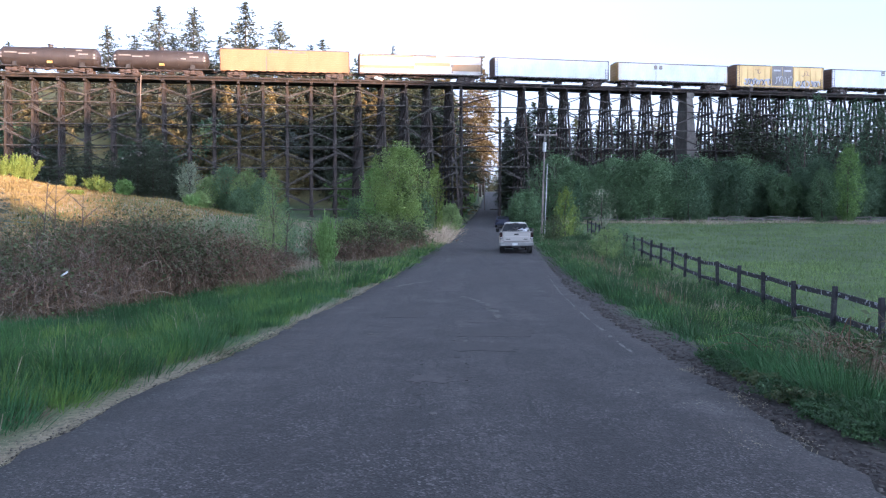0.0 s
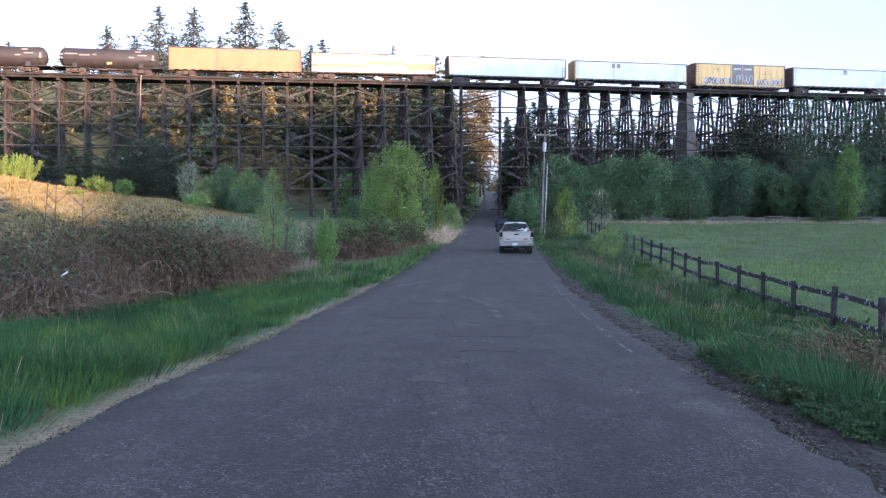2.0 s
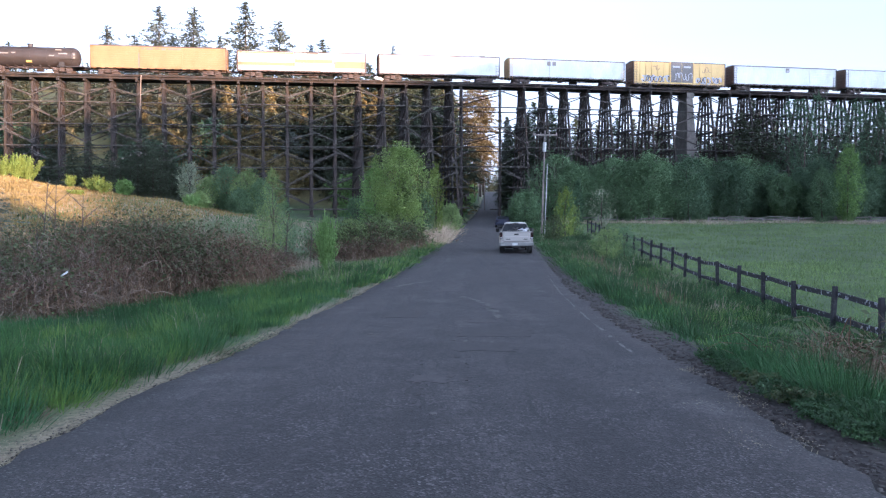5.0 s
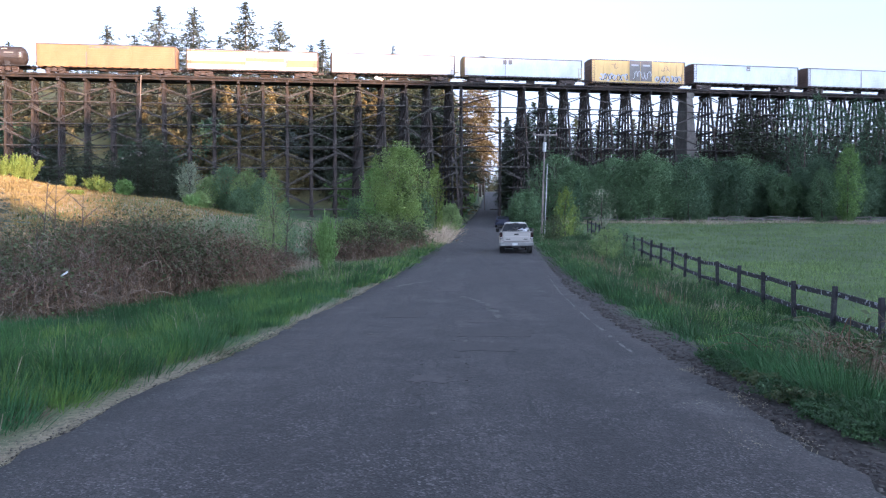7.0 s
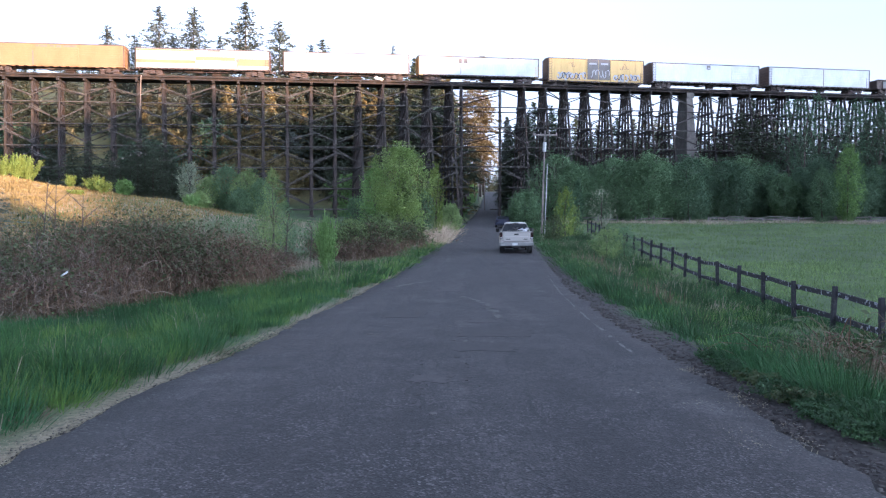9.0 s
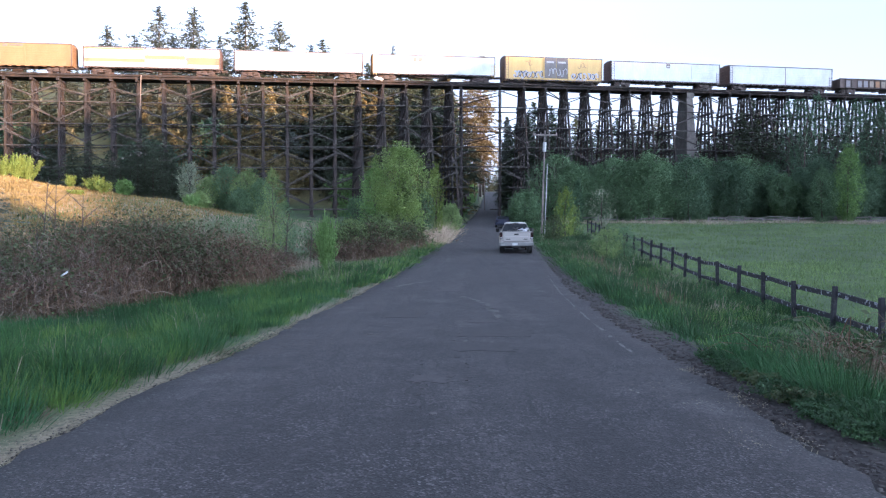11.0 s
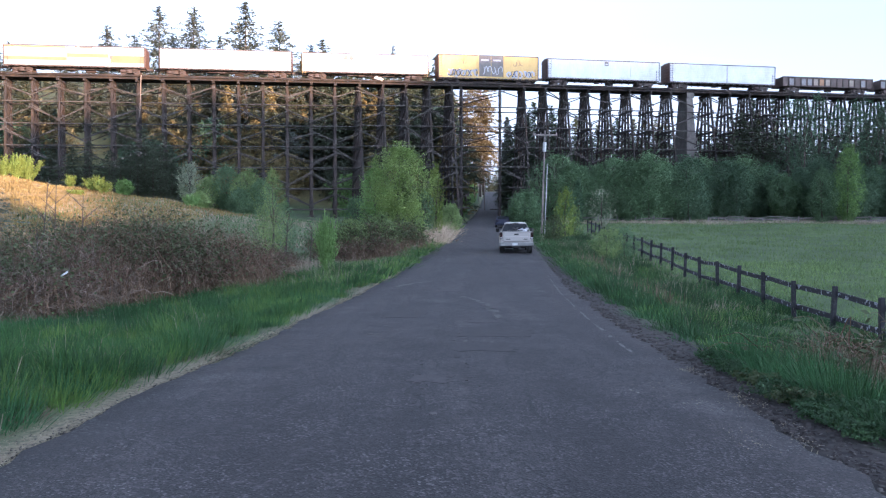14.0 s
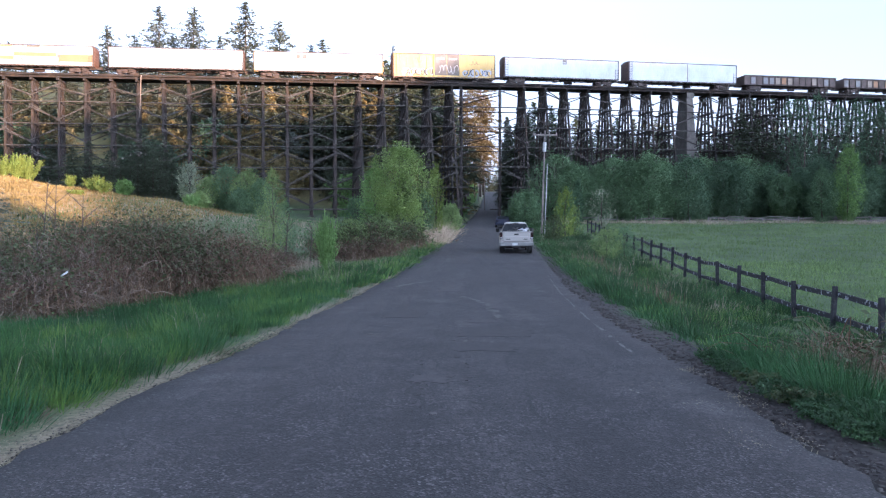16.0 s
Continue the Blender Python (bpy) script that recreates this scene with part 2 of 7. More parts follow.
def build_ground():
    xs = cross_lines([(-2500, -400, 150), (-400, -120, 14), (-120, -40, 3), (-40, -12, 1), (-12, 14, 0.4), (14, 40, 1), (40, 210, 3), (210, 400, 14), (400, 2500, 150)])
    ys = cross_lines([(-2500, -500, 200), (-500, -160, 20), (-160, -90, 3), (-90, -20, 7), (-20, 60, 0.8), (60, 140, 2), (140, 400, 7), (400, 3000, 130)])
    # under the road the sheet lies a little lower than the asphalt
    me = grid_mesh("ground", xs, ys, lambda x, y: land(x, y) - 0.12 * (1 - smooth(2.75, 3.2, np.abs(x - road_x(y) + 0.1 - np.where(x < road_x(y), edge_in(y), 0)))))
    co = np.empty(len(me.vertices) * 3)
    me.vertices.foreach_get("co", co)
    x, y, z = co.reshape(-1, 3).T
    d = x - road_x(y)
    straw = (0.12 * smooth(12, 24, -d) + 0.88 * smooth(21, 27, -d)) * smooth(34, 46, y) * (1 - smooth(84, 96, y))
    straw = np.maximum(straw, 0.8 * smooth(94, 98, y) * (1 - smooth(104, 110, y)) * smooth(8, 12, d))
    # behind the trestle the straw tint stands in for sunlight on the meadow
    straw = np.maximum(straw, smooth(134, 146, y) * smooth(10, 25, -d) * 0.45)
    me.attributes.new("straw", "FLOAT", "POINT").data.foreach_set("value", straw.astype(np.float32))
    bleached = smooth(2.9, 3.05, -d + edge_in(y)) - smooth(3.24, 3.46, -d + edge_in(y))
    me.attributes.new("bleached", "FLOAT", "POINT").data.foreach_set("value", bleached.astype(np.float32))
    bare = smooth(2.5, 2.8, d) * (1 - smooth(3.65, 4.25, d + rough_noise(x * 3, y * 3) * 0.5)) * (1 - smooth(60, 90, y))
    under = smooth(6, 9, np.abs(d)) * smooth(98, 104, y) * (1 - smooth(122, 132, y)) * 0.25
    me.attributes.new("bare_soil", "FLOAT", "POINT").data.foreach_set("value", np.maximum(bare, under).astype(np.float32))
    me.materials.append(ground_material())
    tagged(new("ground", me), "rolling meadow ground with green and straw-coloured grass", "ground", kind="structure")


build_ground()


def asphalt():
    """Aggregate, wheel tracks, long cracks and patched areas; 'across' runs from -1 to 1 over the road, 'along' in metres."""
    m = material("worn_asphalt", [(0.0125, 0.0112, 0.0128), (0.0235, 0.0211, 0.0226), (0.042, 0.038, 0.039)], scale=0.8, rough=0.77, fine=0.35, stretch=(1, 0.35, 1))
    n, link = m.node_tree.nodes, m.node_tree.links.new
    bsdf = n["Principled BSDF"]
    out = bsdf.inputs["Base Color"].links[0].from_socket
    co = n["Texture Coordinate"].outputs["Object"]

    def math_node(op, a, b=None, clamp=False):
        k = n.new("ShaderNodeMath")
        k.operation, k.use_clamp = op, clamp
        for i, v in enumerate((a, b)):
            if v is None:
                continue
            if isinstance(v, (int, float)):
                k.inputs[i].default_value = v
            else:
                link(v, k.inputs[i])
        return k.outputs[0]

    def noise_at(scale, detail=4.0, vec=co):
        k = n.new("ShaderNodeTexNoise")
        k.inputs["Scale"].default_value, k.inputs["Detail"].default_value = scale, detail
        link(vec, k.inputs[0])
        return k.outputs[0]

    def span(v, lo, hi, to_lo=0.0, to_hi=1.0):
        k = n.new("ShaderNodeMapRange")
        for i, x in enumerate((lo, hi, to_lo, to_hi)):
            k.inputs[i + 1].default_value = x
        link(v, k.inputs[0])
        return k.outputs[0]

    def blend(fac, low, colour):
        k = n.new("ShaderNodeMix")
        k.data_type = "RGBA"
        k.inputs[7].default_value = (*colour, 1)
        link(fac, k.inputs[0]), link(low, k.inputs[6])
        return k.outputs[2]
    across = n.new("ShaderNodeAttribute")
    across.attribute_name = "across"
    u = across.outputs["Fac"]
    # polished wheel tracks, paler than the strips between
    for c in (-0.62, -0.2, 0.22, 0.62):
        track_band = span(math_node("ABSOLUTE", math_node("SUBTRACT", u, c)), 0.03, 0.2, 1.0, 0.0)
        out = blend(math_node("MULTIPLY", track_band, span(noise_at(0.5), 0.35, 0.65, 0.1, 0.75)), out, (0.058, 0.053, 0.0545))
    # pale worn areas
    worn = n.new("ShaderNodeMapping")
    worn.inputs["Scale"].default_value = (1, 0.22, 1)
    link(co, worn.inputs[0])
    out = blend(span(noise_at(0.9, 7, worn.outputs[0]), 0.52, 0.7, 0, 0.75), out, (0.1, 0.093, 0.092))
    # long streaks left by the traffic, dark blotches and brown dust towards the edges
    long_way = n.new("ShaderNodeMapping")
    long_way.inputs["Scale"].default_value = (2.6, 0.07, 1)
    link(co, long_way.inputs[0])
    out = blend(span(noise_at(1.0, 6, long_way.outputs[0]), 0.47, 0.62, 0, 0.65), out, (0.019, 0.0175, 0.0195))
    out = blend(span(noise_at(1.9, 9), 0.48, 0.62, 0, 0.75), out, (0.0165, 0.0148, 0.0165))
    out = blend(span(noise_at(15, 4), 0.52, 0.62, 0, 0.6), out, (0.0125, 0.0112, 0.0125))
    out = blend(span(noise_at(11, 5), 0.57, 0.68, 0, 0.5), out, (0.085, 0.079, 0.08))
    dusty = math_node("MULTIPLY", span(math_node("ABSOLUTE", u), 0.55, 1.0), span(noise_at(0.7, 6), 0.4, 0.62))
    out = blend(math_node("MULTIPLY", dusty, 0.55), out, (0.042, 0.0345, 0.032))
    # stones
    stones = n.new("ShaderNodeTexVoronoi")
    stones.inputs["Scale"].default_value = 62
    link(co, stones.inputs[0])
    pick = n.new("ShaderNodeSeparateColor")
    link(stones.outputs["Color"], pick.inputs[0])
    out = blend(math_node("MULTIPLY", span(pick.outputs[0], 0.74, 0.95, 0, 0.8), span(noise_at(1.3, 7), 0.4, 0.62, 0.2, 1.0)), out, (0.15, 0.142, 0.144))
    out = blend(span(pick.outputs[1], 0.55, 0.85, 0, 0.85), out, (0.01, 0.01, 0.012))
    grit = n.new("ShaderNodeTexVoronoi")
    grit.inputs["Scale"].default_value = 34
    link(co, grit.inputs[0])
    pick_b = n.new("ShaderNodeSeparateColor")
    link(grit.outputs["Color"], pick_b.inputs[0])
    small = span(grit.outputs["Distance"], 0.12, 0.3, 1.0, 0.0)
    out = blend(math_node("MULTIPLY", math_node("MULTIPLY", small, span(noise_at(0.8, 3), 0.45, 0.7, 0.15, 1.0)), span(pick_b.outputs[0], 0.76, 0.92, 0, 1.0)), out, (0.3, 0.29, 0.285))
    # long wandering cracks
    wander = math_node("MULTIPLY", math_node("SUBTRACT", noise_at(0.6, 8), 0.5), 0.34)
    for c, seed_scale in ((-0.06, 0.5), (0.3, 0.8), (-0.5, 0.37)):
        off = math_node("ABSOLUTE", math_node("SUBTRACT", math_node("ADD", u, wander), c))
        line = span(off, 0.004, 0.012, 1.0, 0.0)
        out = blend(math_node("MULTIPLY", line, span(noise_at(seed_scale), 0.48, 0.56, 0, 0.85)), out, (0.012, 0.012, 0.013))
    link(out, bsdf.inputs["Base Color"])
    bp = n.new("ShaderNodeBump")
    bp.inputs["Strength"].default_value, bp.inputs["Distance"].default_value = 0.7, 0.01
    link(stones.outputs["Distance"], bp.inputs["Height"]), link(bp.outputs[0], bsdf.inputs["Normal"])
    return m


def build_road():
    ys = cross_lines([(-90, -6, 4), (-6, 40, 0.3), (40, 120, 1), (120, 348, 4)])
    us = np.array(ROAD_STOPS)
    rng = np.random.default_rng(5)
    verts, faces = [], []
    for y in ys:
        c, z = float(road_x(y)), float(road_z(y))
        rag = rng.normal(0, 1, 2) * (0.035, 0.06)
        for k, u in enumerate(us):
            w = float(ROAD_HALF - edge_in(y) + 0.25 * smooth(24, 44, y) - 0.55 * smooth(66, 105, y) if u < 0 else 3.06 + 0.31 * smooth(22, 46, y) - 0.5 * smooth(66, 105, y)) + (rag[0] if u < 0 else rag[1]) + 0.06 * math.sin(y * 0.7 + (3 if u < 0 else 0))
            edge = 0.09 if k in (0, len(us) - 1) else 0
            verts.append((c + u * w, y, z + 0.05 * (1 - u * u) - edge))
    n = len(us)
    for j in range(len(ys) - 1):
        for k in range(n - 1):
            a = j * n + k
            faces.append((a, a + 1, a + n + 1, a + n))
    me = bpy.data.meshes.new("road")
    me.from_pydata(verts, [], faces)
    me.polygons.foreach_set("use_smooth", [True] * len(me.polygons))
    me.attributes.new("across", "FLOAT", "POINT").data.foreach_set("value", np.tile(us, len(ys)).astype(np.float32))
    me.materials.append(asphalt())
    tagged(new("road", me), "worn grey two-lane country road of patched asphalt", "road", kind="structure")


build_road()


def build_edge_line():
    """What is left of the painted edge line: worn slivers."""
    rng = random.Random(8)
    bm = bmesh.new()
    y = 10.5
    while y < 30:
        step = rng.uniform(0.12, 0.5)
        if rng.random() < 0.72:
            w0, w1 = rng.uniform(0.004, 0.04), rng.uniform(0.004, 0.04)
            pts = []
            for yy, w in ((y, w0), (y + step, w1)):
                c = float(road_x(yy)) + 2.62 + 0.12 * float(smooth(20, 30, yy)) + rng.uniform(-0.015, 0.015)
                z = float(road_z(yy)) + 0.05 * (1 - 0.8) + 0.006
                pts += [(c - w, yy, z), (c + w, yy, z)]
            v = [bm.verts.new(p) for p in pts]
            bm.faces.new((v[0], v[1], v[3], v[2]))
        y += step * rng.uniform(0.9, 1.6)
    r = bmesh.ops.extrude_face_region(bm, geom=bm.faces[:])
    for v in r["geom"]:
        if isinstance(v, bmesh.types.BMVert):
            v.co.z -= 0.01
    me = bpy.data.meshes.new("edge_line")
    bm.to_mesh(me)
    bm.free()
    me.materials.append(WORN_PAINT)
    tagged(new("edge_line", me), "worn white edge line on the asphalt", "road marking", kind="structure")


def seen_from(px, py):
    """Where a bearing and a level meet the near road."""
    y = 1.66 * 1358 / (py - 405)
    return (px - 784) / 1358 * y, y


def build_patches():
    """Old repairs: thin skins of darker asphalt with uneven rims, and a paving seam."""
    road = bpy.data.objects["road"]
    rng = random.Random(12)

    def road_top(d, y):
        half = ROAD_HALF if d < 0 else 3.06 + 0.31 * float(smooth(22, 46, y))
        return float(road_z(y)) + float(np.interp(d / half, ROAD_STOPS, [0.05 * (1 - u * u) for u in ROAD_STOPS]))

    def slab(name, d0, d1, y0, y1, mat, wob):
        bm = bmesh.new()
        ring_pts = []
        n = 7
        for k in range(n):
            ring_pts.append((d0 + (d1 - d0) * k / n, y0))
        for k in range(n):
            ring_pts.append((d1, y0 + (y1 - y0) * k / n))
        for k in range(n):
            ring_pts.append((d1 + (d0 - d1) * k / n, y1))
        for k in range(n):
            ring_pts.append((d0, y1 + (y0 - y1) * k / n))
        vs = []
        for d, y in ring_pts:
            d, y = d + rng.uniform(-wob, wob), y + rng.uniform(-wob, wob) * 1.5
            vs.append(bm.verts.new((float(road_x(y)) + d, y, road_top(d, y) + 0.004)))
        top = bm.faces.new(vs)
        r = bmesh.ops.extrude_face_region(bm, geom=[top])
        for v in r["geom"]:
            if isinstance(v, bmesh.types.BMVert):
                v.co.z -= 0.006
        bmesh.ops.recalc_face_normals(bm, faces=bm.faces)
        bmesh.ops.triangulate(bm, faces=bm.faces)
        part(name, bm, mat, road)
    slab("patch", 0.15, 1.35, 12.2, 13.3, TAR, 0.07)
    slab("patch", 0.1, 0.9, 25.5, 28.5, TAR, 0.09)
    slab("patch", -1.5, -0.7, 15.2, 16.2, TAR, 0.08)
    slab("patch", 0.15, 0.95, 10.6, 11.5, TAR, 0.07)
    slab("seam", -1.3, 3.0, 36.3, 36.75, TAR, 0.05)
    slab("worn_patch", 0.2, 0.75, 14.3, 15.0, WORN, 0.1)
    slab("worn_patch", -0.9, -0.2, 22.0, 24.5, WORN, 0.14)
    slab("worn_patch", 0.5, 0.9, 17.0, 20.0, WORN, 0.12)
    slab("worn_patch", -0.3, 0.15, 8.2, 8.6, WORN, 0.07)

    def streak(stops, width, mat):
        """A ragged pale scuff along a line, in short torn bits."""
        for (d0, y0), (d1, y1) in zip(stops, stops[1:]):
            n = max(2, int(math.hypot(d1 - d0, y1 - y0) / 0.16))
            for k in range(n):
                if rng.random() < 0.3:
                    continue
                f = (k + rng.random()) / n
                d, y = d0 + (d1 - d0) * f + rng.uniform(-0.07, 0.07), y0 + (y1 - y0) * f + rng.uniform(-0.12, 0.12)
                w, l = width * rng.uniform(0.4, 1.2), width * rng.uniform(0.8, 2.2)
                slab("scuff", d - w, d + w, y - l, y + l, mat, width * 0.3)
    c = lambda px, py: (seen_from(px, py)[0] - float(road_x(seen_from(px, py)[1])), seen_from(px, py)[1])
    streak([c(820, 517), c(850, 524), c(868, 535), c(885, 555)], 0.07, SCUFF)
    streak([c(692, 500), c(730, 494), c(772, 490)], 0.09, SCUFF)
    streak([c(648, 585), c(700, 580)], 0.035, SCUFF)
    streak([c(790, 570), c(818, 568)], 0.045, SCUFF)
    streak([c(790, 598), c(835, 598), c(890, 600)], 0.035, SCUFF)
    streak([c(795, 632), c(835, 630)], 0.03, TAR)
    streak([c(742, 636), c(733, 658), c(746, 690), c(728, 742)], 0.016, TAR), streak([c(745, 770), c(736, 800)], 0.014, TAR), streak([c(832, 640), c(838, 690)], 0.012, TAR)
    streak([c(745, 742), c(790, 742)], 0.03, SCUFF), streak([c(500, 602), c(540, 600)], 0.03, SCUFF), streak([c(655, 586), c(700, 580)], 0.03, SCUFF)
    streak([c(1112, 692), c(1134, 694)], 0.016, CHIP), streak([c(1140, 695), c(1180, 698)], 0.016, CHIP), streak([c(1215, 712), c(1234, 714)], 0.012, CHIP), streak([c(1322, 797), c(1352, 799)], 0.01, CHIP)


TAR = material("tar_patch", [(0.022, 0.02, 0.021), (0.04, 0.037, 0.038)], scale=5, rough=0.8, bump=0.5, bump_scale=60)
WORN = material("polished_aggregate", [(0.034, 0.031, 0.032), (0.072, 0.067, 0.067)], scale=9, rough=0.85, bump=0.5, bump_scale=60)
CHIP = material("pale_chips", [(0.08, 0.075, 0.068), (0.3, 0.285, 0.25)], scale=40, rough=0.9)
SCUFF = material("pale_scuffs", [(0.04, 0.038, 0.037), (0.14, 0.133, 0.127)], scale=16, rough=0.9)
build_patches()
WORN_PAINT = material("worn_white_paint", [(0.06, 0.057, 0.056), (0.15, 0.143, 0.14)], scale=6, rough=0.8)
build_edge_line()


def box(bm, lo, hi, bevel=0.0):
    r = bmesh.ops.create_cube(bm, size=1, matrix=Matrix.Translation([(a + b) / 2 for a, b in zip(lo, hi)]) @ Matrix.Diagonal([b - a for a, b in zip(lo, hi)] + [1]))
    if bevel:
        es = list({e for v in r["verts"] for e in v.link_edges})
        bmesh.ops.bevel(bm, geom=es, offset=bevel, segments=1, affect="EDGES")
    return bm


def beam(bm, a, b, w, h):
    """A squared timber from a to b."""
    a, b = Vector(a), Vector(b)
    q = (b - a).to_track_quat("Z", "Y").to_matrix().to_4x4()
    bmesh.ops.create_cube(bm, size=1, matrix=Matrix.Translation((a + b) / 2) @ q @ Matrix.Diagonal((w, h, (b - a).length, 1)))
    return bm


def tube(bm, a, b, r1, r2, segments=10, cap=True):
    a, b = Vector(a), Vector(b)
    q = (b - a).to_track_quat("Z", "Y").to_matrix().to_4x4()
    bmesh.ops.create_cone(bm, cap_ends=cap, segments=segments, radius1=r1, radius2=r2, depth=(b - a).length, matrix=Matrix.Translation((a + b) / 2) @ q)
    return bm


def made(fill, *args, **kw):
    bm = bmesh.new()
    fill(bm, *args, **kw)
    return bm


def quads_mesh(name, verts, mat, corners=4):
    """A mesh of separate little faces."""
    v = np.asarray(verts, np.float32).reshape(-1, 3)
    me = bpy.data.meshes.new(name)
    k = len(v) // corners
    me.vertices.add(len(v))
    me.vertices.foreach_set("co", v.ravel())
    me.loops.add(len(v))
    me.loops.foreach_set("vertex_index", np.arange(len(v), dtype=np.int32))
    me.polygons.add(k)
    me.polygons.foreach_set("loop_start", np.arange(0, len(v), corners, dtype=np.int32))
    me.polygons.foreach_set("loop_total", np.full(k, corners, np.int32))
    me.update(calc_edges=True)
    me.materials.append(mat)
    return me


# ---- the timber trestle ----
TRACK_DIR = Vector((1, 0.172, 0.0108)).normalized()
ACROSS = Vector((TRACK_DIR.y, -TRACK_DIR.x, 0)).normalized()  # towards the road's near side
NEAR = Vector((0, 116.4, 23.18))                            # stringer's underside, along the near face of the train
HEADING = math.degrees(math.atan2(TRACK_DIR.y, TRACK_DIR.x))
GAUGE_IN = 1.55
STOREY = 3.05
BREAK = 9.2                                                 # east of here the line climbs less


def track(s, up=0.0, near=0.0):
    """A place s metres along the track's middle, so high over the bents, so far towards the near side."""
    return NEAR + TRACK_DIR * s + ACROSS * (near - GAUGE_IN) + Vector((0, 0, up - 0.0093 * max(0, s - BREAK)))


POSTS = (-1.5, -0.75, 0.0, 0.75, 1.5)


def batter_at(s):
    """The western bents stand nearly upright, the taller ones towards the road and east of it lean in."""
    return 0.04 if s < -14 else 0.2


def bent_turn(s):
    if 3 < s < 9.3:
        return -93.8
    return HEADING - (90 if s > 6 else 84 if s > -14 else 87)


def outer(depth, s):
    return (0.95 if s < -14 else 1.5) + batter_at(s) * depth


BENT_MESHES = {}


def bent_mesh(key, fill, mat):
    if key not in BENT_MESHES:
        bm = bmesh.new()
        fill(bm)
        me = bpy.data.meshes.new(key[0])
        bm.to_mesh(me)
        bm.free()
        me.materials.append(mat)
        BENT_MESHES[key] = me
    return BENT_MESHES[key]


def build_bent(parent, s, tower=False):
    """One frame of five posts; local x runs across the track, z down from the top."""
    top = track(s)
    ground = min(float(land(*(top + ACROSS * o).xy)) for o in (-4, 0, 4))
    storeys = max(1, math.ceil((top.z - ground - 0.2) / STOREY))
    deep = storeys * STOREY
    head = part("bent", bent_mesh(("cap_beam",), lambda bm: box(bm, (-1.85, -0.18, -0.36), (1.85, 0.18, 0)), TIMBER), TIMBER, parent)
    head.matrix_local = parent.matrix_world.inverted() @ (Matrix.Translation(top) @ pose(0, 0, 0, 0, 0, bent_turn(s)))
    beside = 3 < s < 9.3
    lean = 0.04 if beside else batter_at(s)
    west = s < -14
    thick = 0.26 if s > 9.5 else 0.32
    for k, x in enumerate((-0.95, 0.0, 0.95) if west else POSTS):
        batter = lean * (0, 1 if west else 0.4, 1)[round(abs(x) / 0.75)] * (1 if x > 0 else -1)
        part("post", bent_mesh(("post", k, storeys, lean, thick), lambda bm: beam(bm, (x, 0, -0.36), (x + batter * deep, 0, -deep), thick, thick), TIMBER), TIMBER, head)
    for k in range(storeys):
        z = -0.36 - k * STOREY
        zz = -(k + 1) * STOREY - 0.18
        if k < storeys - 1:
            part("sill", bent_mesh(("sill", k, lean), lambda bm: box(bm, (lean * zz - (1.25 if west else 1.8), -0.17, zz - 0.16), ((1.25 if west else 1.8) - lean * zz, 0.17, zz + 0.16)), TIMBER), TIMBER, head)
        a, b = (1.05 if west else 1.6) - lean * z, (1.05 if west else 1.6) - lean * zz

        def cross(bm):
            beam(bm, (-a, 0.24, z - 0.25), (b, 0.24, zz + 0.3), 0.07, 0.16)
            beam(bm, (a, -0.24, z - 0.25), (-b, -0.24, zz + 0.3), 0.07, 0.16)
        part("cross_brace", bent_mesh(("cross_brace", k, lean), cross, TIMBER), TIMBER, head)
    return storeys


BENTS = [-61.3 - 3.47 * k for k in range(8, 0, -1)] + [-61.3 + 3.47 * k for k in range(19)] + [3.1] + [9.2 + 3.43 * k for k in range(40)]
PIER = 9


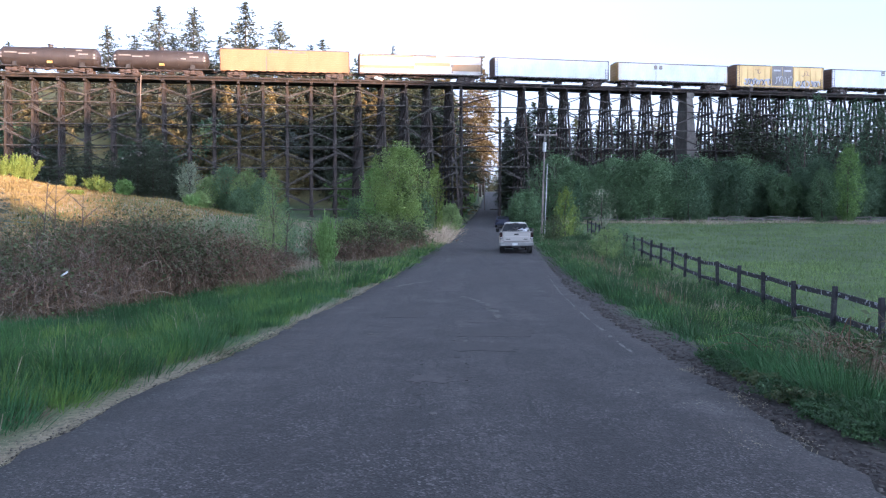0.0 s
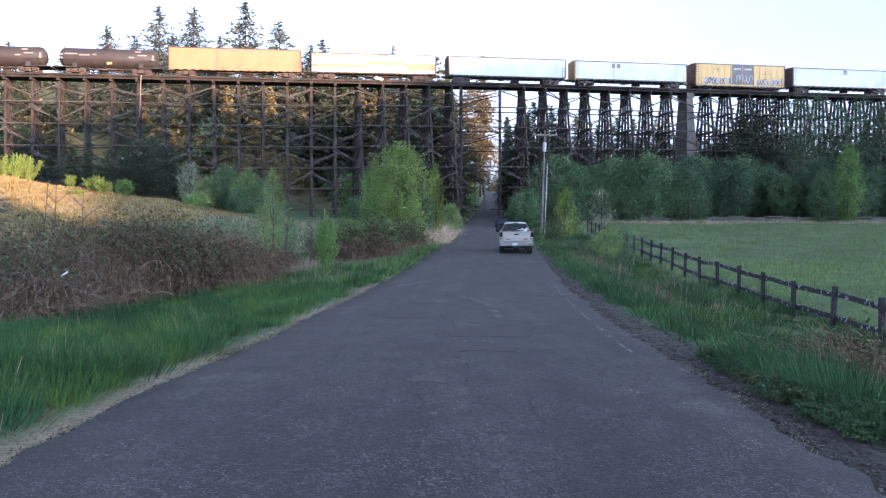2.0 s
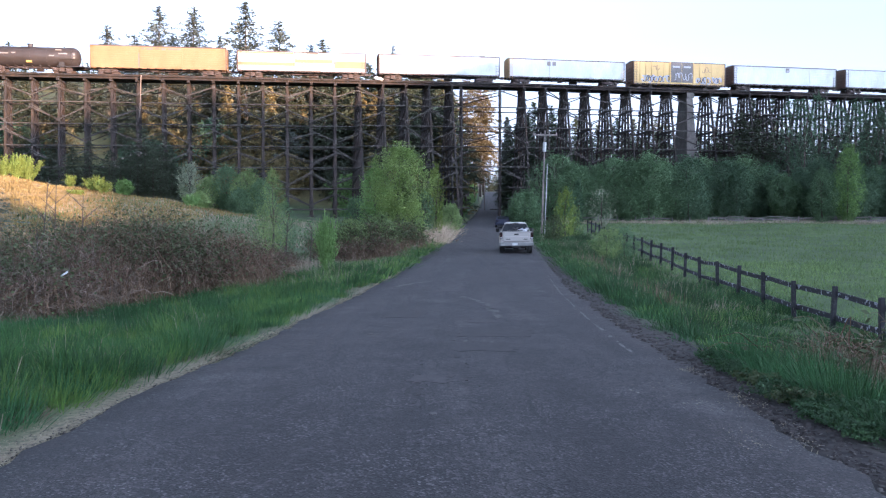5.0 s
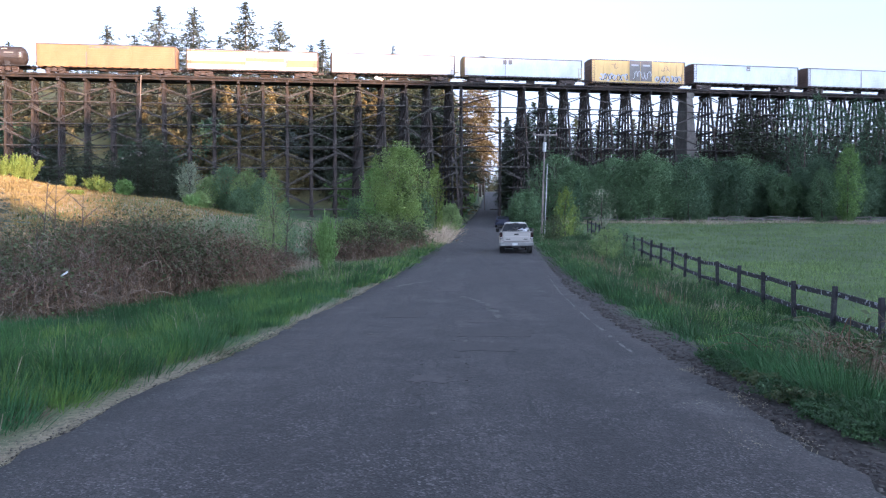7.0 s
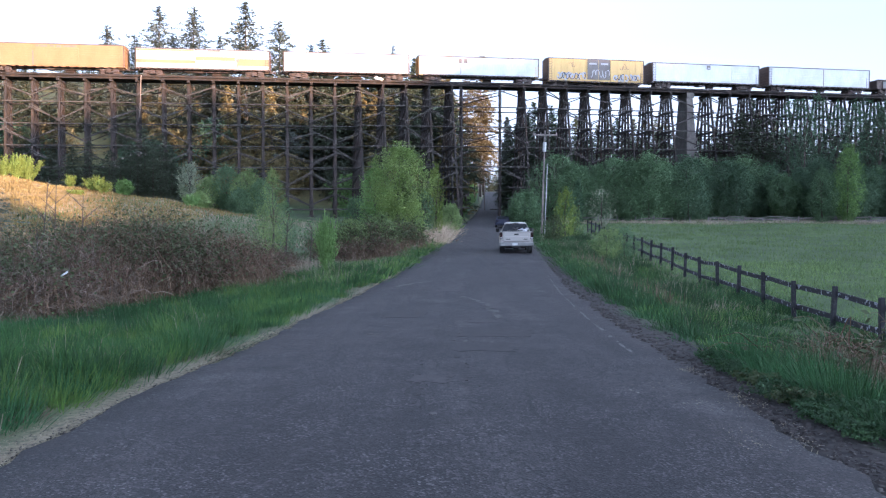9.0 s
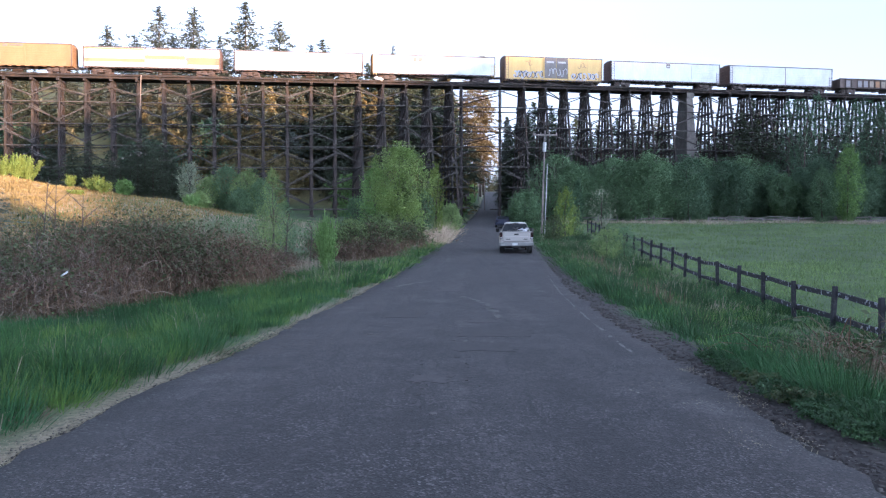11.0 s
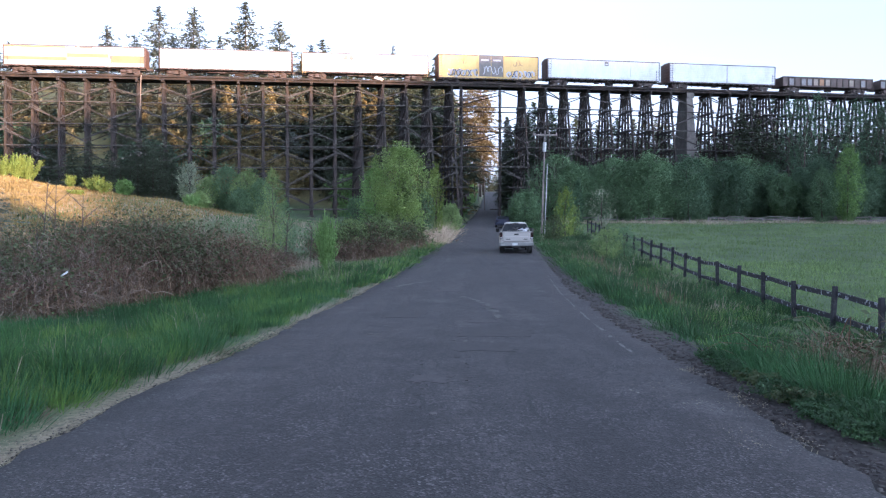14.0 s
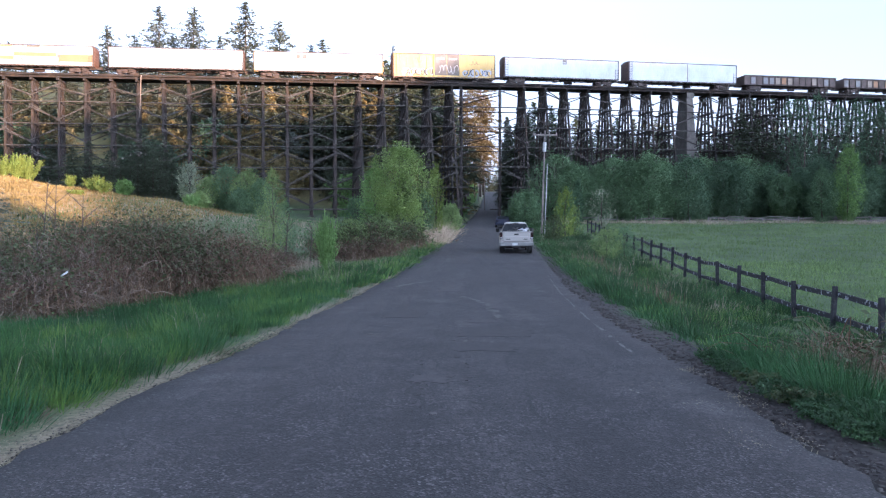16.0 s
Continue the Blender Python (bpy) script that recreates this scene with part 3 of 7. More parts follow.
def build_trestle():
    root = thing("trestle_bridge", Matrix.Translation((7, 117.6, 2.5)), "tall dark timber railway trestle with many braced bents", "bridge")
    bpy.context.view_layer.update()
    inv = root.matrix_world.inverted()
    tops = []
    for k, s in enumerate(BENTS):
        if k == 28 + PIER:
            tops.append(8)
            continue
        tops.append(build_bent(root, s))
    far = bmesh.new()
    rng = random.Random(4)
    for k in range(len(BENTS) - 1):
        s0, s1 = BENTS[k], BENTS[k + 1]
        levels = min(tops[k], tops[k + 1])
        road_bay = s0 > 3 and s1 < 9.3
        for j in range(levels):
            if road_bay and j > 3:
                continue
            depth = (j + 1) * STOREY + 0.18
            if j < levels - 1 or road_bay:
                n = outer(depth, s0) + 0.3
                for side_sign, bm in ((1, None), (-1, far)):
                    a, b = track(s0 - 0.2, -depth, side_sign * n), track(s1 + 0.2, -depth, side_sign * n)
                    if bm is None:
                        part("girt", made(beam, a, b, 0.14, 0.15), BRACE, root).matrix_local = inv
                    else:
                        beam(bm, a, b, 0.14, 0.13)
            low_end = 0.95 if j == 0 else 0.55
            up, down = depth - STOREY + 0.7 + rng.uniform(-0.2, 0.25), depth - low_end + rng.uniform(-0.3, 0.25)
            if (k + j) % 2:
                up, down = down, up
            double = rng.random() < 0.22
            if road_bay and j % 2:
                continue
            for side_sign, bm in ((1, None), (-1, far)):
                if bm is not None and (s0 > 9 or s0 > 3 - 3.6 and s1 < 9.3 + 3.6 and j > 3):
                    continue
                a = track(s0 - 0.3, -up, side_sign * (outer(up, s0) + 0.36))
                b = track(s1 + 0.3, -down, side_sign * (outer(down, s0) + 0.36))
                if bm is None:
                    part("brace", made(beam, a, b, 0.09, rng.uniform(0.12, 0.18)), BRACE, root).matrix_local = inv
                    if double:
                        drop = Vector((0, 0, rng.uniform(0.35, 0.6)))
                        part("brace", made(beam, a + drop, b - drop * 0.4, 0.09, 0.13), BRACE, root).matrix_local = inv
                else:
                    beam(bm, a, b, 0.09, 0.13)
    tagged(part("far_bracing", far, TIMBER, root), kind="stuff").matrix_local = inv
    # deck: stringers, ties and rails
    ends = BENTS[0] - 3, BENTS[-1] + 3
    for s0, s1 in ((ends[0], BREAK), (BREAK, ends[1])):
        for off in (-1.35, -0.75, 0.75, 1.35):
            part("stringer", made(beam, track(s0, 0.2, off), track(s1, 0.2, off), 0.4, 0.3), TIMBER, root).matrix_local = inv
        for near in (-1.78, 1.78):
            part("guard_timber", made(beam, track(s0, 0.5, near), track(s1, 0.5, near), 0.1, 0.26), TIMBER, root).matrix_local = inv
        for off in (-0.75, 0.75):
            part("rail", made(beam, track(s0, 0.68, off), track(s1, 0.68, off), 0.08, 0.16), STEEL, root).matrix_local = inv
    ties = bmesh.new()
    s = ends[0]
    while s < ends[1]:
        w = 1.6 + rng.uniform(-0.05, 0.15)
        beam(ties, track(s, 0.5, -w), track(s, 0.5, w), 0.24, 0.22)
        s += 0.5
    tagged(part("ties", ties, TIMBER, root), kind="stuff").matrix_local = inv
    # concrete tower in place of one bent
    ps = BENTS[28 + PIER]
    top = track(ps)
    g = float(land(top.x, top.y)) - 0.5
    pier = bmesh.new()
    m = Matrix.Translation(top) @ pose(0, 0, 0, 0, 0, HEADING - 90)
    z = 0.0
    for hw0, hw1, dt0, dt1, h in ((1.7, 1.7, 0.62, 0.62, 0.8), (1.4, 2.1, 0.5, 0.74, 6.4), (2.3, 2.3, 0.92, 0.92, 0.5), (2.1, 2.4, 0.8, 0.92, 2.4), (2.6, 2.6, 1.08, 1.08, 0.5), (2.4, 3.0, 0.95, 1.15, top.z - g - 10.6)):
        r = bmesh.ops.create_cube(pier, size=1)
        for v in r["verts"]:
            hi = v.co.z > 0
            v.co = m @ Vector(((hw0 if hi else hw1) * (1 if v.co.x > 0 else -1), (dt0 if hi else dt1) * (1 if v.co.y > 0 else -1), z if hi else z - h))
        z -= h
    part("concrete_pier", pier, CONCRETE, root, "stepped grey concrete pier").matrix_local = inv
    pipe = bmesh.new()
    tube(pipe, track(-43.2, 0.5, 2.1), track(-43.2, -5.6, 3.2), 0.075, 0.075)
    part("drain_pipe", pipe, PIPE_WHITE, root, "pale drain pipe").matrix_local = inv


PIPE_WHITE = material("pale_pipe", [(0.1, 0.075, 0.06), (0.24, 0.19, 0.15)], scale=3, rough=0.7)
build_trestle()

def build_bundle():
    """A crumpled white sheet left on the deck's edge."""
    at = track(-9.7, 0.72, 1.82)
    root = thing("white_bundle", Matrix.Translation(at), "crumpled white sheet caught on the trestle deck", "litter")
    rng = random.Random(3)
    bm = bmesh.new()
    for cx, cz, r in ((-0.35, 0.22, 0.3), (0.1, 0.1, 0.3), (0.4, 0.02, 0.24)):
        bmesh.ops.create_icosphere(bm, subdivisions=2, radius=r, matrix=Matrix.Translation((cx, 0, cz)) @ Matrix.Diagonal((1.2, 0.5, 0.7, 1)))
    for v in bm.verts:
        v.co += Vector((rng.uniform(-0.06, 0.06), rng.uniform(-0.04, 0.04), rng.uniform(-0.06, 0.06)))
    part("sheet", bm, SHEET_WHITE, root)


SHEET_WHITE = material("dirty_white_sheet", [(0.5, 0.5, 0.5), (0.7, 0.7, 0.7)], scale=3, rough=0.8)
build_bundle()


# ---- the freight train ----
RAIL = 0.76
CREAM = material("cream_car_paint", [(0.36, 0.33, 0.29), (0.52, 0.5, 0.46)], scale=0.7, rough=0.55, stretch=(0.5, 1, 2))
WHITE = material("white_car_paint", [(0.42, 0.44, 0.46), (0.62, 0.64, 0.65)], scale=0.6, rough=0.5, stretch=(1, 1, 0.4))
ORANGE_CAR = material("faded_orange_paint", [(0.215, 0.122, 0.05), (0.295, 0.175, 0.076)], scale=0.8, rough=0.55, stretch=(1, 1, 0.4))
YELLOW_CAR = material("yellow_car_paint", [(0.5, 0.33, 0.09), (0.66, 0.45, 0.14)], scale=0.8, rough=0.5, stretch=(1, 1, 0.4))
STRIPE = material("pale_orange_stripe", [(0.24, 0.145, 0.065), (0.32, 0.205, 0.1)], scale=1, rough=0.55)
BROWN_CAR = material("oxide_brown_paint", [(0.09, 0.05, 0.035), (0.16, 0.09, 0.06)], scale=1, rough=0.6)
TANK_PAINT = material("dull_tank_paint", [(0.027, 0.0225, 0.021), (0.05, 0.04, 0.036)], scale=0.9, rough=0.5, stretch=(1, 1, 0.4))
DOOR_DARK = material("dark_door_paint", [(0.1, 0.09, 0.08), (0.19, 0.17, 0.15)], scale=1.5, rough=0.6)
TAG_DARK = material("spray_paint_dark", [(0.03, 0.03, 0.035), (0.07, 0.07, 0.08)], rough=0.6)
TAG_PALE = material("spray_paint_pale", [(0.36, 0.36, 0.37), (0.5, 0.5, 0.51)], rough=0.6)
GONDOLA = material("gondola_paint", [(0.045, 0.032, 0.028), (0.12, 0.085, 0.07)], scale=0.9, rough=0.7)
GOND_GREY = material("faded_grey_paint", [(0.16, 0.15, 0.15), (0.26, 0.25, 0.25)], rough=0.7)
GOND_TAN = material("faded_tan_paint", [(0.2, 0.16, 0.12), (0.3, 0.25, 0.2)], rough=0.7)
GOND_RUST = material("faded_orange_rust", [(0.25, 0.13, 0.06), (0.35, 0.2, 0.1)], rough=0.7)
PLATE_YELLOW = material("plate_yellow", [(0.3, 0.2, 0.05), (0.42, 0.3, 0.08)], rough=0.6)
LETTER = material("stencil_white", [(0.16, 0.15, 0.14), (0.26, 0.24, 0.22)], scale=2, rough=0.6)
BLACK = material("sooty_black", [(0.015, 0.014, 0.014), (0.035, 0.032, 0.03)], scale=3, rough=0.7)
CARS, AXLES = [], []
MESHES = {}


def shared(key, fill, mat):
    if key not in MESHES:
        bm = bmesh.new()
        fill(bm)
        me = bpy.data.meshes.new(key)
        bm.to_mesh(me)
        bm.free()
        me.materials.append(mat)
        MESHES[key] = me
    return MESHES[key]


def bogie(car, x):
    """Side frames, springs and two axles; x is its middle on the car."""
    def frames(bm):
        for y in (-1.0, 1.0):
            beam(bm, (-1.15, y, 0.5), (-0.4, y, 0.34), 0.14, 0.2)
            beam(bm, (1.15, y, 0.5), (0.4, y, 0.34), 0.14, 0.2)
            beam(bm, (-0.5, y, 0.32), (0.5, y, 0.32), 0.14, 0.2)
            beam(bm, (-1.1, y, 0.58), (1.1, y, 0.72), 0.14, 0.14)
            box(bm, (-0.3, y - 0.1, 0.36), (0.3, y + 0.1, 0.7))
            for a in (-0.88, 0.88):
                tube(bm, (a, y - 0.12, 0.46), (a, y + 0.12, 0.46), 0.17, 0.17, 8)
        box(bm, (-0.22, -1.0, 0.5), (0.22, 1.0, 0.82))
    b = part("bogie", shared("bogie", frames, STEEL), STEEL, car)
    b.location.x = x
    for a in (-0.88, 0.88):
        def wheels(bm):
            tube(bm, (0, -0.8, 0), (0, 0.8, 0), 0.08, 0.08, 8)
            for y in (-0.77, 0.77):
                tube(bm, (0, y - 0.06, 0), (0, y + 0.06, 0), 0.46, 0.46, 20)
                tube(bm, (0, y - 0.1, 0), (0, y + 0.1, 0), 0.2, 0.2, 10)
        w = part("wheelset", shared("wheelset", wheels, STEEL), STEEL, car)
        w.location = (x + a, 0, 0.46)
        AXLES.append(w)


def underframe(car, length, sill):
    part("centre_sill", made(box, (0.2, -0.35, sill - 0.2), (length - 0.2, 0.35, sill)), STEEL, car)
    for k in range(int(length / 1.2)):
        x = 0.7 + k * (length - 1.4) / int(length / 1.2)
        part("cross_bearer", made(box, (x, -1.4, sill - 0.1), (x + 0.12, 1.4, sill)), STEEL, car)
    part("brake_valve", made(box, (length * 0.44, -0.9, sill - 0.42), (length * 0.48, 0.2, sill - 0.2), bevel=0.05), STEEL, car)
    part("air_reservoir", made(tube, (length * 0.55, 0.5, sill - 0.35), (length * 0.62, 0.5, sill - 0.35), 0.2, 0.2, 10), STEEL, car)
    part("brake_rod", made(beam, (length * 0.35, -0.8, sill - 0.3), (length * 0.7, -0.8, sill - 0.3), 0.05, 0.05), STEEL, car)
    for x, e in ((0, -1), (length, 1)):
        c = bmesh.new()
        box(c, (min(x, x + e * 0.75), -0.12, 0.75), (max(x, x + e * 0.75), 0.12, 1.0))
        box(c, (x + e * 0.66 - 0.14, -0.2, 0.68), (x + e * 0.66 + 0.14, 0.2, 1.06), 0.03)
        part("coupler", c, STEEL, car)
    bogie(car, 2.2), bogie(car, length - 2.2)


def ladder(bm, x, y, z0, z1, w=0.45):
    for dx in (0, w):
        beam(bm, (x + dx, y, z0), (x + dx, y, z1), 0.04, 0.04)
    z = z0 + 0.2
    while z < z1:
        beam(bm, (x, y, z), (x + w, y, z), 0.03, 0.03)
        z += 0.38


def new_car(name, s, label):
    car = thing(name, Matrix.Identity(4), label, "freight car", "cars of the freight train")
    CARS.append((car, s))
    return car


EDGE_DARK = material("grimy_edge_paint", [(0.05, 0.04, 0.036), (0.1, 0.08, 0.07)], scale=3, rough=0.7)


def box_car(s, length, body, label, ends=None, ribs=1.1, sill=0.9, roof=4.0, stripes=(), name="boxcar", sill_mat=None):
    """A closed car, its left end at x = 0, near side towards -y."""
    car = new_car(name, s, label)
    half = 1.5
    shell = bmesh.new()
    box(shell, (0.06, -half, sill), (length - 0.06, half, roof - 0.12), 0.02)
    part("body", shell, body, car)
    for x, e in ((0.0, -1), (length, 1)):
        end = bmesh.new()
        x0, x1 = sorted((x, x - e * 0.07))
        box(end, (x0 - 0.01, -half - 0.015, sill), (x1 + 0.01, half + 0.015, roof - 0.1))
        wall = part("end_wall", end, ends or BROWN_CAR, car, "ribbed end wall")
        for k in range(6):
            z = sill + 0.3 + k * (roof - sill - 0.6) / 5.5
            part("end_rib", made(box, (x if e > 0 else x - 0.09, -half + 0.15, z), (x + 0.09 if e > 0 else x, half - 0.15, z + 0.18), bevel=0.03), ends or BROWN_CAR, wall)
    for x in (0.0, length - 0.12):
        part("corner_post", made(box, (x, -half - 0.05, sill), (x + 0.12, -half + 0.02, roof - 0.2)), EDGE_DARK, car)
    top = bmesh.new()
    n = int(length / 1.3)
    for k in range(n):
        a, b = k * length / n, (k + 1) * length / n
        v = [top.verts.new(p) for p in ((a, -half - 0.04, roof - 0.12), (b, -half - 0.04, roof - 0.12), (b, 0, roof + 0.02), (a, 0, roof + 0.02), (b, half + 0.04, roof - 0.12), (a, half + 0.04, roof - 0.12))]
        top.faces.new((v[0], v[1], v[2], v[3])), top.faces.new((v[3], v[2], v[4], v[5]))
        beam(top, (a, -half, roof - 0.1), (a, 0, roof + 0.04), 0.08, 0.06), beam(top, (a, 0, roof + 0.04), (a, half, roof - 0.1), 0.08, 0.06)
    part("eave", made(box, (0, -half - 0.06, roof - 0.22), (length, -half, roof - 0.1)), EDGE_DARK, car)
    box(top, (0, half, roof - 0.22), (length, half + 0.05, roof - 0.1))
    part("roof", top, GALV, car, "weathered grey metal roof")
    rib_box = bpy.data.meshes.new("side_rib")
    bm = made(box, (0, -0.06, sill + 0.05), (0.08, 0.06, roof - 0.22))
    bm.to_mesh(rib_box)
    bm.free()
    rib_box.materials.append(body)
    k = ribs
    while k < length - 0.3:
        for y in (-half, half):
            part("side_rib", rib_box, body, car).location = (k, y, 0)
        k += ribs
    lower = bmesh.new()
    k = 0.3
    while k < length - 0.6:
        box(lower, (k, -half - 0.03, sill - 0.12), (k + 0.55, -half + 0.05, sill + 0.04), 0.01)
        k += 1.1
    box(lower, (0, -half - 0.03, sill - 0.02), (length, -half + 0.03, sill + 0.1))
    part("side_sill", lower, sill_mat or STEEL, car)
    for x0, x1, z0, z1, mat in stripes:
        part("stripe", made(box, (x0, -half - 0.045, z0), (x1, -half + 0.01, z1)), mat, car)
    for x, z1 in ((0.12, roof - 0.2), (length - 0.6, sill + 1.6)):
        part("ladder", made(ladder, x, -half - 0.1, sill - 0.3, z1), ends or STEEL, car)
    underframe(car, length, sill)
    return car


def plug_door(car, x0, x1, z0, z1, mat, y=-1.5, rods=True):
    d = bmesh.new()
    box(d, (x0, y - 0.09, z0), (x1, y + 0.02, z1), 0.02)
    for k in range(5):
        z = z0 + 0.25 + k * (z1 - z0 - 0.5) / 4
        box(d, (x0 + 0.1, y - 0.12, z), (x1 - 0.1, y - 0.08, z + 0.1))
    door = part("sliding_door", d, mat, car)
    if rods:
        for k in (0.25, 0.5, 0.75):
            x = x0 + (x1 - x0) * k
            part("lock_rod", made(tube, (x, y - 0.16, z0), (x, y - 0.16, z1), 0.03, 0.03, 6), mat, door)
    return door


def stroke(bm, a, b, wide):
    """A flat ribbon in the plane of a car's side."""
    along = (b - a).normalized()
    n = Vector((-along.z, 0, along.x)) * (wide / 2)
    a, b = a - along * wide * 0.35, b + along * wide * 0.35
    front = [a - n, b - n, b + n, a + n]
    v = [bm.verts.new(p) for p in front] + [bm.verts.new(p + Vector((0, 0.012, 0))) for p in front]
    for f in ((0, 1, 2, 3), (7, 6, 5, 4), (0, 4, 5, 1), (1, 5, 6, 2), (2, 6, 7, 3), (3, 7, 4, 0)):
        bm.faces.new([v[k] for k in f])


def scrawl(car, x0, x1, z0, z1, y, seed, mats):
    """Sprayed tags: rounded strokes with no readable letters, each layer of its own width."""
    for mat, lift, wide in mats:
        rng = random.Random(seed)
        bm = bmesh.new()
        x = x0
        while x < x1 - 0.3:
            w = rng.uniform(0.5, 0.85)
            a0, turn, lean = rng.uniform(0, 6.28), rng.choice((-1, 1)) * rng.uniform(2.2, 5.0), rng.uniform(-0.2, 0.2)
            mid, half = (z0 + z1) / 2 + rng.uniform(-0.1, 0.1), (z1 - z0) / 2 * rng.uniform(0.7, 1.0)
            pts = [Vector((x + w / 2 + math.cos(a0 + turn * k / 5) * w * 0.42 + lean * k * 0.1, y - lift, mid + math.sin(a0 + turn * k / 5) * half)) for k in range(6)]
            if rng.random() < 0.5:
                pts += [Vector((x + rng.uniform(0, w), y - lift, mid + rng.choice((-1, 1)) * half))]
            for a, b in zip(pts, pts[1:]):
                if (b - a).length > 0.02:
                    stroke(bm, a, b, wide)
            x += w * 0.9
        tagged(part("sprayed_tag", bm, mat, car, "sprayed unreadable tag"), kind="stuff")


def side_boards(car, x0, x1, z0, z1, count, mat, y=-1.5):
    """Long flat boards along the near side, with a shadow gap between them."""
    step = (z1 - z0) / count
    for k in range(count):
        part("side_board", made(box, (x0, y - 0.04, z0 + k * step), (x1, y + 0.01, z0 + (k + 1) * step - 0.035), bevel=0.012), mat, car)


GALV = material("galvanised_roof", [(0.12, 0.1, 0.09), (0.24, 0.21, 0.19)], scale=1, rough=0.6, metal=0.3)


def tank_car(s):
    car = new_car("tank_car", s, "dull black-brown tank car with white stencilling")
    length, r, zc = 13.2, 1.36, 2.36
    b = bmesh.new()
    rings = [(0.0, 0.25), (0.08, 0.7), (0.25, 1.05), (0.5, 1.28), (0.8, r)]
    prof = rings + [(length - x, rr) for x, rr in reversed(rings)]
    loops = []
    for x, rr in prof:
        loops.append([b.verts.new((x, rr * math.cos(a), zc + rr * math.sin(a))) for a in (2 * math.pi * k / 28 for k in range(28))])
    for a, c in zip(loops, loops[1:]):
        for k in range(28):
            f = b.faces.new((a[k], a[(k + 1) % 28], c[(k + 1) % 28], c[k]))
            f.smooth = True
    b.faces.new(loops[0]), b.faces.new(loops[-1])
    bmesh.ops.recalc_face_normals(b, faces=b.faces)
    part("tank", b, TANK_PAINT, car)
    for x in (0.9, length * 0.36, length * 0.52, length * 0.68, length - 0.9):
        part("band", made(tube, (x - 0.05, 0, zc), (x + 0.05, 0, zc), r + 0.02, r + 0.02, 28), TANK_PAINT, car)
    dome = bmesh.new()
    tube(dome, (length * 0.5, 0, zc + r - 0.1), (length * 0.5, 0, zc + r + 0.36), 0.32, 0.32, 14)
    tube(dome, (length * 0.5, 0, zc + r + 0.36), (length * 0.5, 0, zc + r + 0.42), 0.42, 0.42, 14)
    for y in (-0.7, 0.7):
        beam(dome, (length * 0.5 - 1.0, y, zc + r - 0.12), (length * 0.5 + 1.0, y, zc + r - 0.12), 0.06, 0.06)
        beam(dome, (length * 0.5 - 1.0, y, zc + r + 0.1), (length * 0.5 + 1.0, y, zc + r + 0.1), 0.03, 0.03)
    part("manway", dome, TANK_PAINT, car)
    saddle = bmesh.new()
    for x in (1.9, length - 2.5):
        box(saddle, (x, -1.2, 0.85), (x + 0.6, 1.2, 1.5))
    for x0, x1 in ((-0.7, 2.6), (length - 2.6, length + 0.7)):
        box(saddle, (x0, -1.45, 0.82), (x1, 1.45, 0.95))
        for y in (-1.42, 1.42):
            beam(saddle, (x0 + 0.1, y, 1.9), (x1 - 0.1, y, 1.9), 0.04, 0.04)
            for x in (x0 + 0.1, x1 - 0.1):
                beam(saddle, (x, y, 0.9), (x, y, 1.9), 0.04, 0.04)
    part("end_platform", saddle, BLACK, car)
    for x0, w, up in ((1.0, 1.6, 0.25), (2.8, 1.4, 0.1), (4.6, 0.5, 0.2), (9.4, 0.7, -0.1), (10.6, 1.2, 0.2), (10.2, 0.8, 0.75)):
        y = -math.sqrt(r * r - up * up) - 0.01
        part("stencil", made(box, (x0, y - 0.01, zc + up), (x0 + w, y + 0.05, zc + up + 0.16)), LETTER, car, "row of unreadable white stencil")
    part("placard", made(box, (6.4, -math.sqrt(r * r - 0.8) - 0.14, zc - 1.0), (7.1, -0.75, zc - 0.62)), PLATE_YELLOW, car, "faded yellow plate")
    for x0 in (0.35, length - 0.75):
        for up in (-0.35, 0.1):
            part("placard", made(box, (x0, -1.3, zc + up), (x0 + 0.3, -1.2, zc + up + 0.24)), LETTER, car, "small pale plate")
    underframe(car, length, 0.95)
    return car


def gondola(s):
    car = new_car("gondola_car", s, "rusty brown open gondola car with ribbed sides")
    length = 16.5
    b = bmesh.new()
    for y0, y1 in ((-1.5, -1.42), (1.42, 1.5)):
        box(b, (0, y0, 0.9), (length, y1, 2.35))
    for x0, x1 in ((0, 0.08), (length - 0.08, length)):
        box(b, (x0, -1.42, 0.9), (x1, 1.42, 2.35))
    box(b, (0.08, -1.42, 0.9), (length - 0.08, 1.42, 1.0))
    part("body", b, GONDOLA, car)
    r = bmesh.new()
    n = 15
    for k in range(n + 1):
        x = k * (length - 0.12) / n
        box(r, (x, -1.62, 0.9), (x + 0.12, -1.5, 2.3)), box(r, (x, 1.5, 0.9), (x + 0.12, 1.62, 2.3))
    box(r, (0, -1.64, 2.28), (length, -1.42, 2.42)), box(r, (0, 1.42, 2.28), (length, 1.64, 2.42))
    part("side_ribs", r, STEEL, car)
    rng = random.Random(int(s))
    for k in range(n):
        if rng.random() < 0.6:
            x = k * (length - 0.12) / n + 0.2
            part("sprayed_panel", made(box, (x, -1.512, 1.1), (x + 0.75, -1.498, 2.1)), rng.choice((GOND_GREY, GOND_TAN, GOND_GREY, GOND_RUST)), car, "panel sprayed in faded paint")
    underframe(car, length, 0.95)


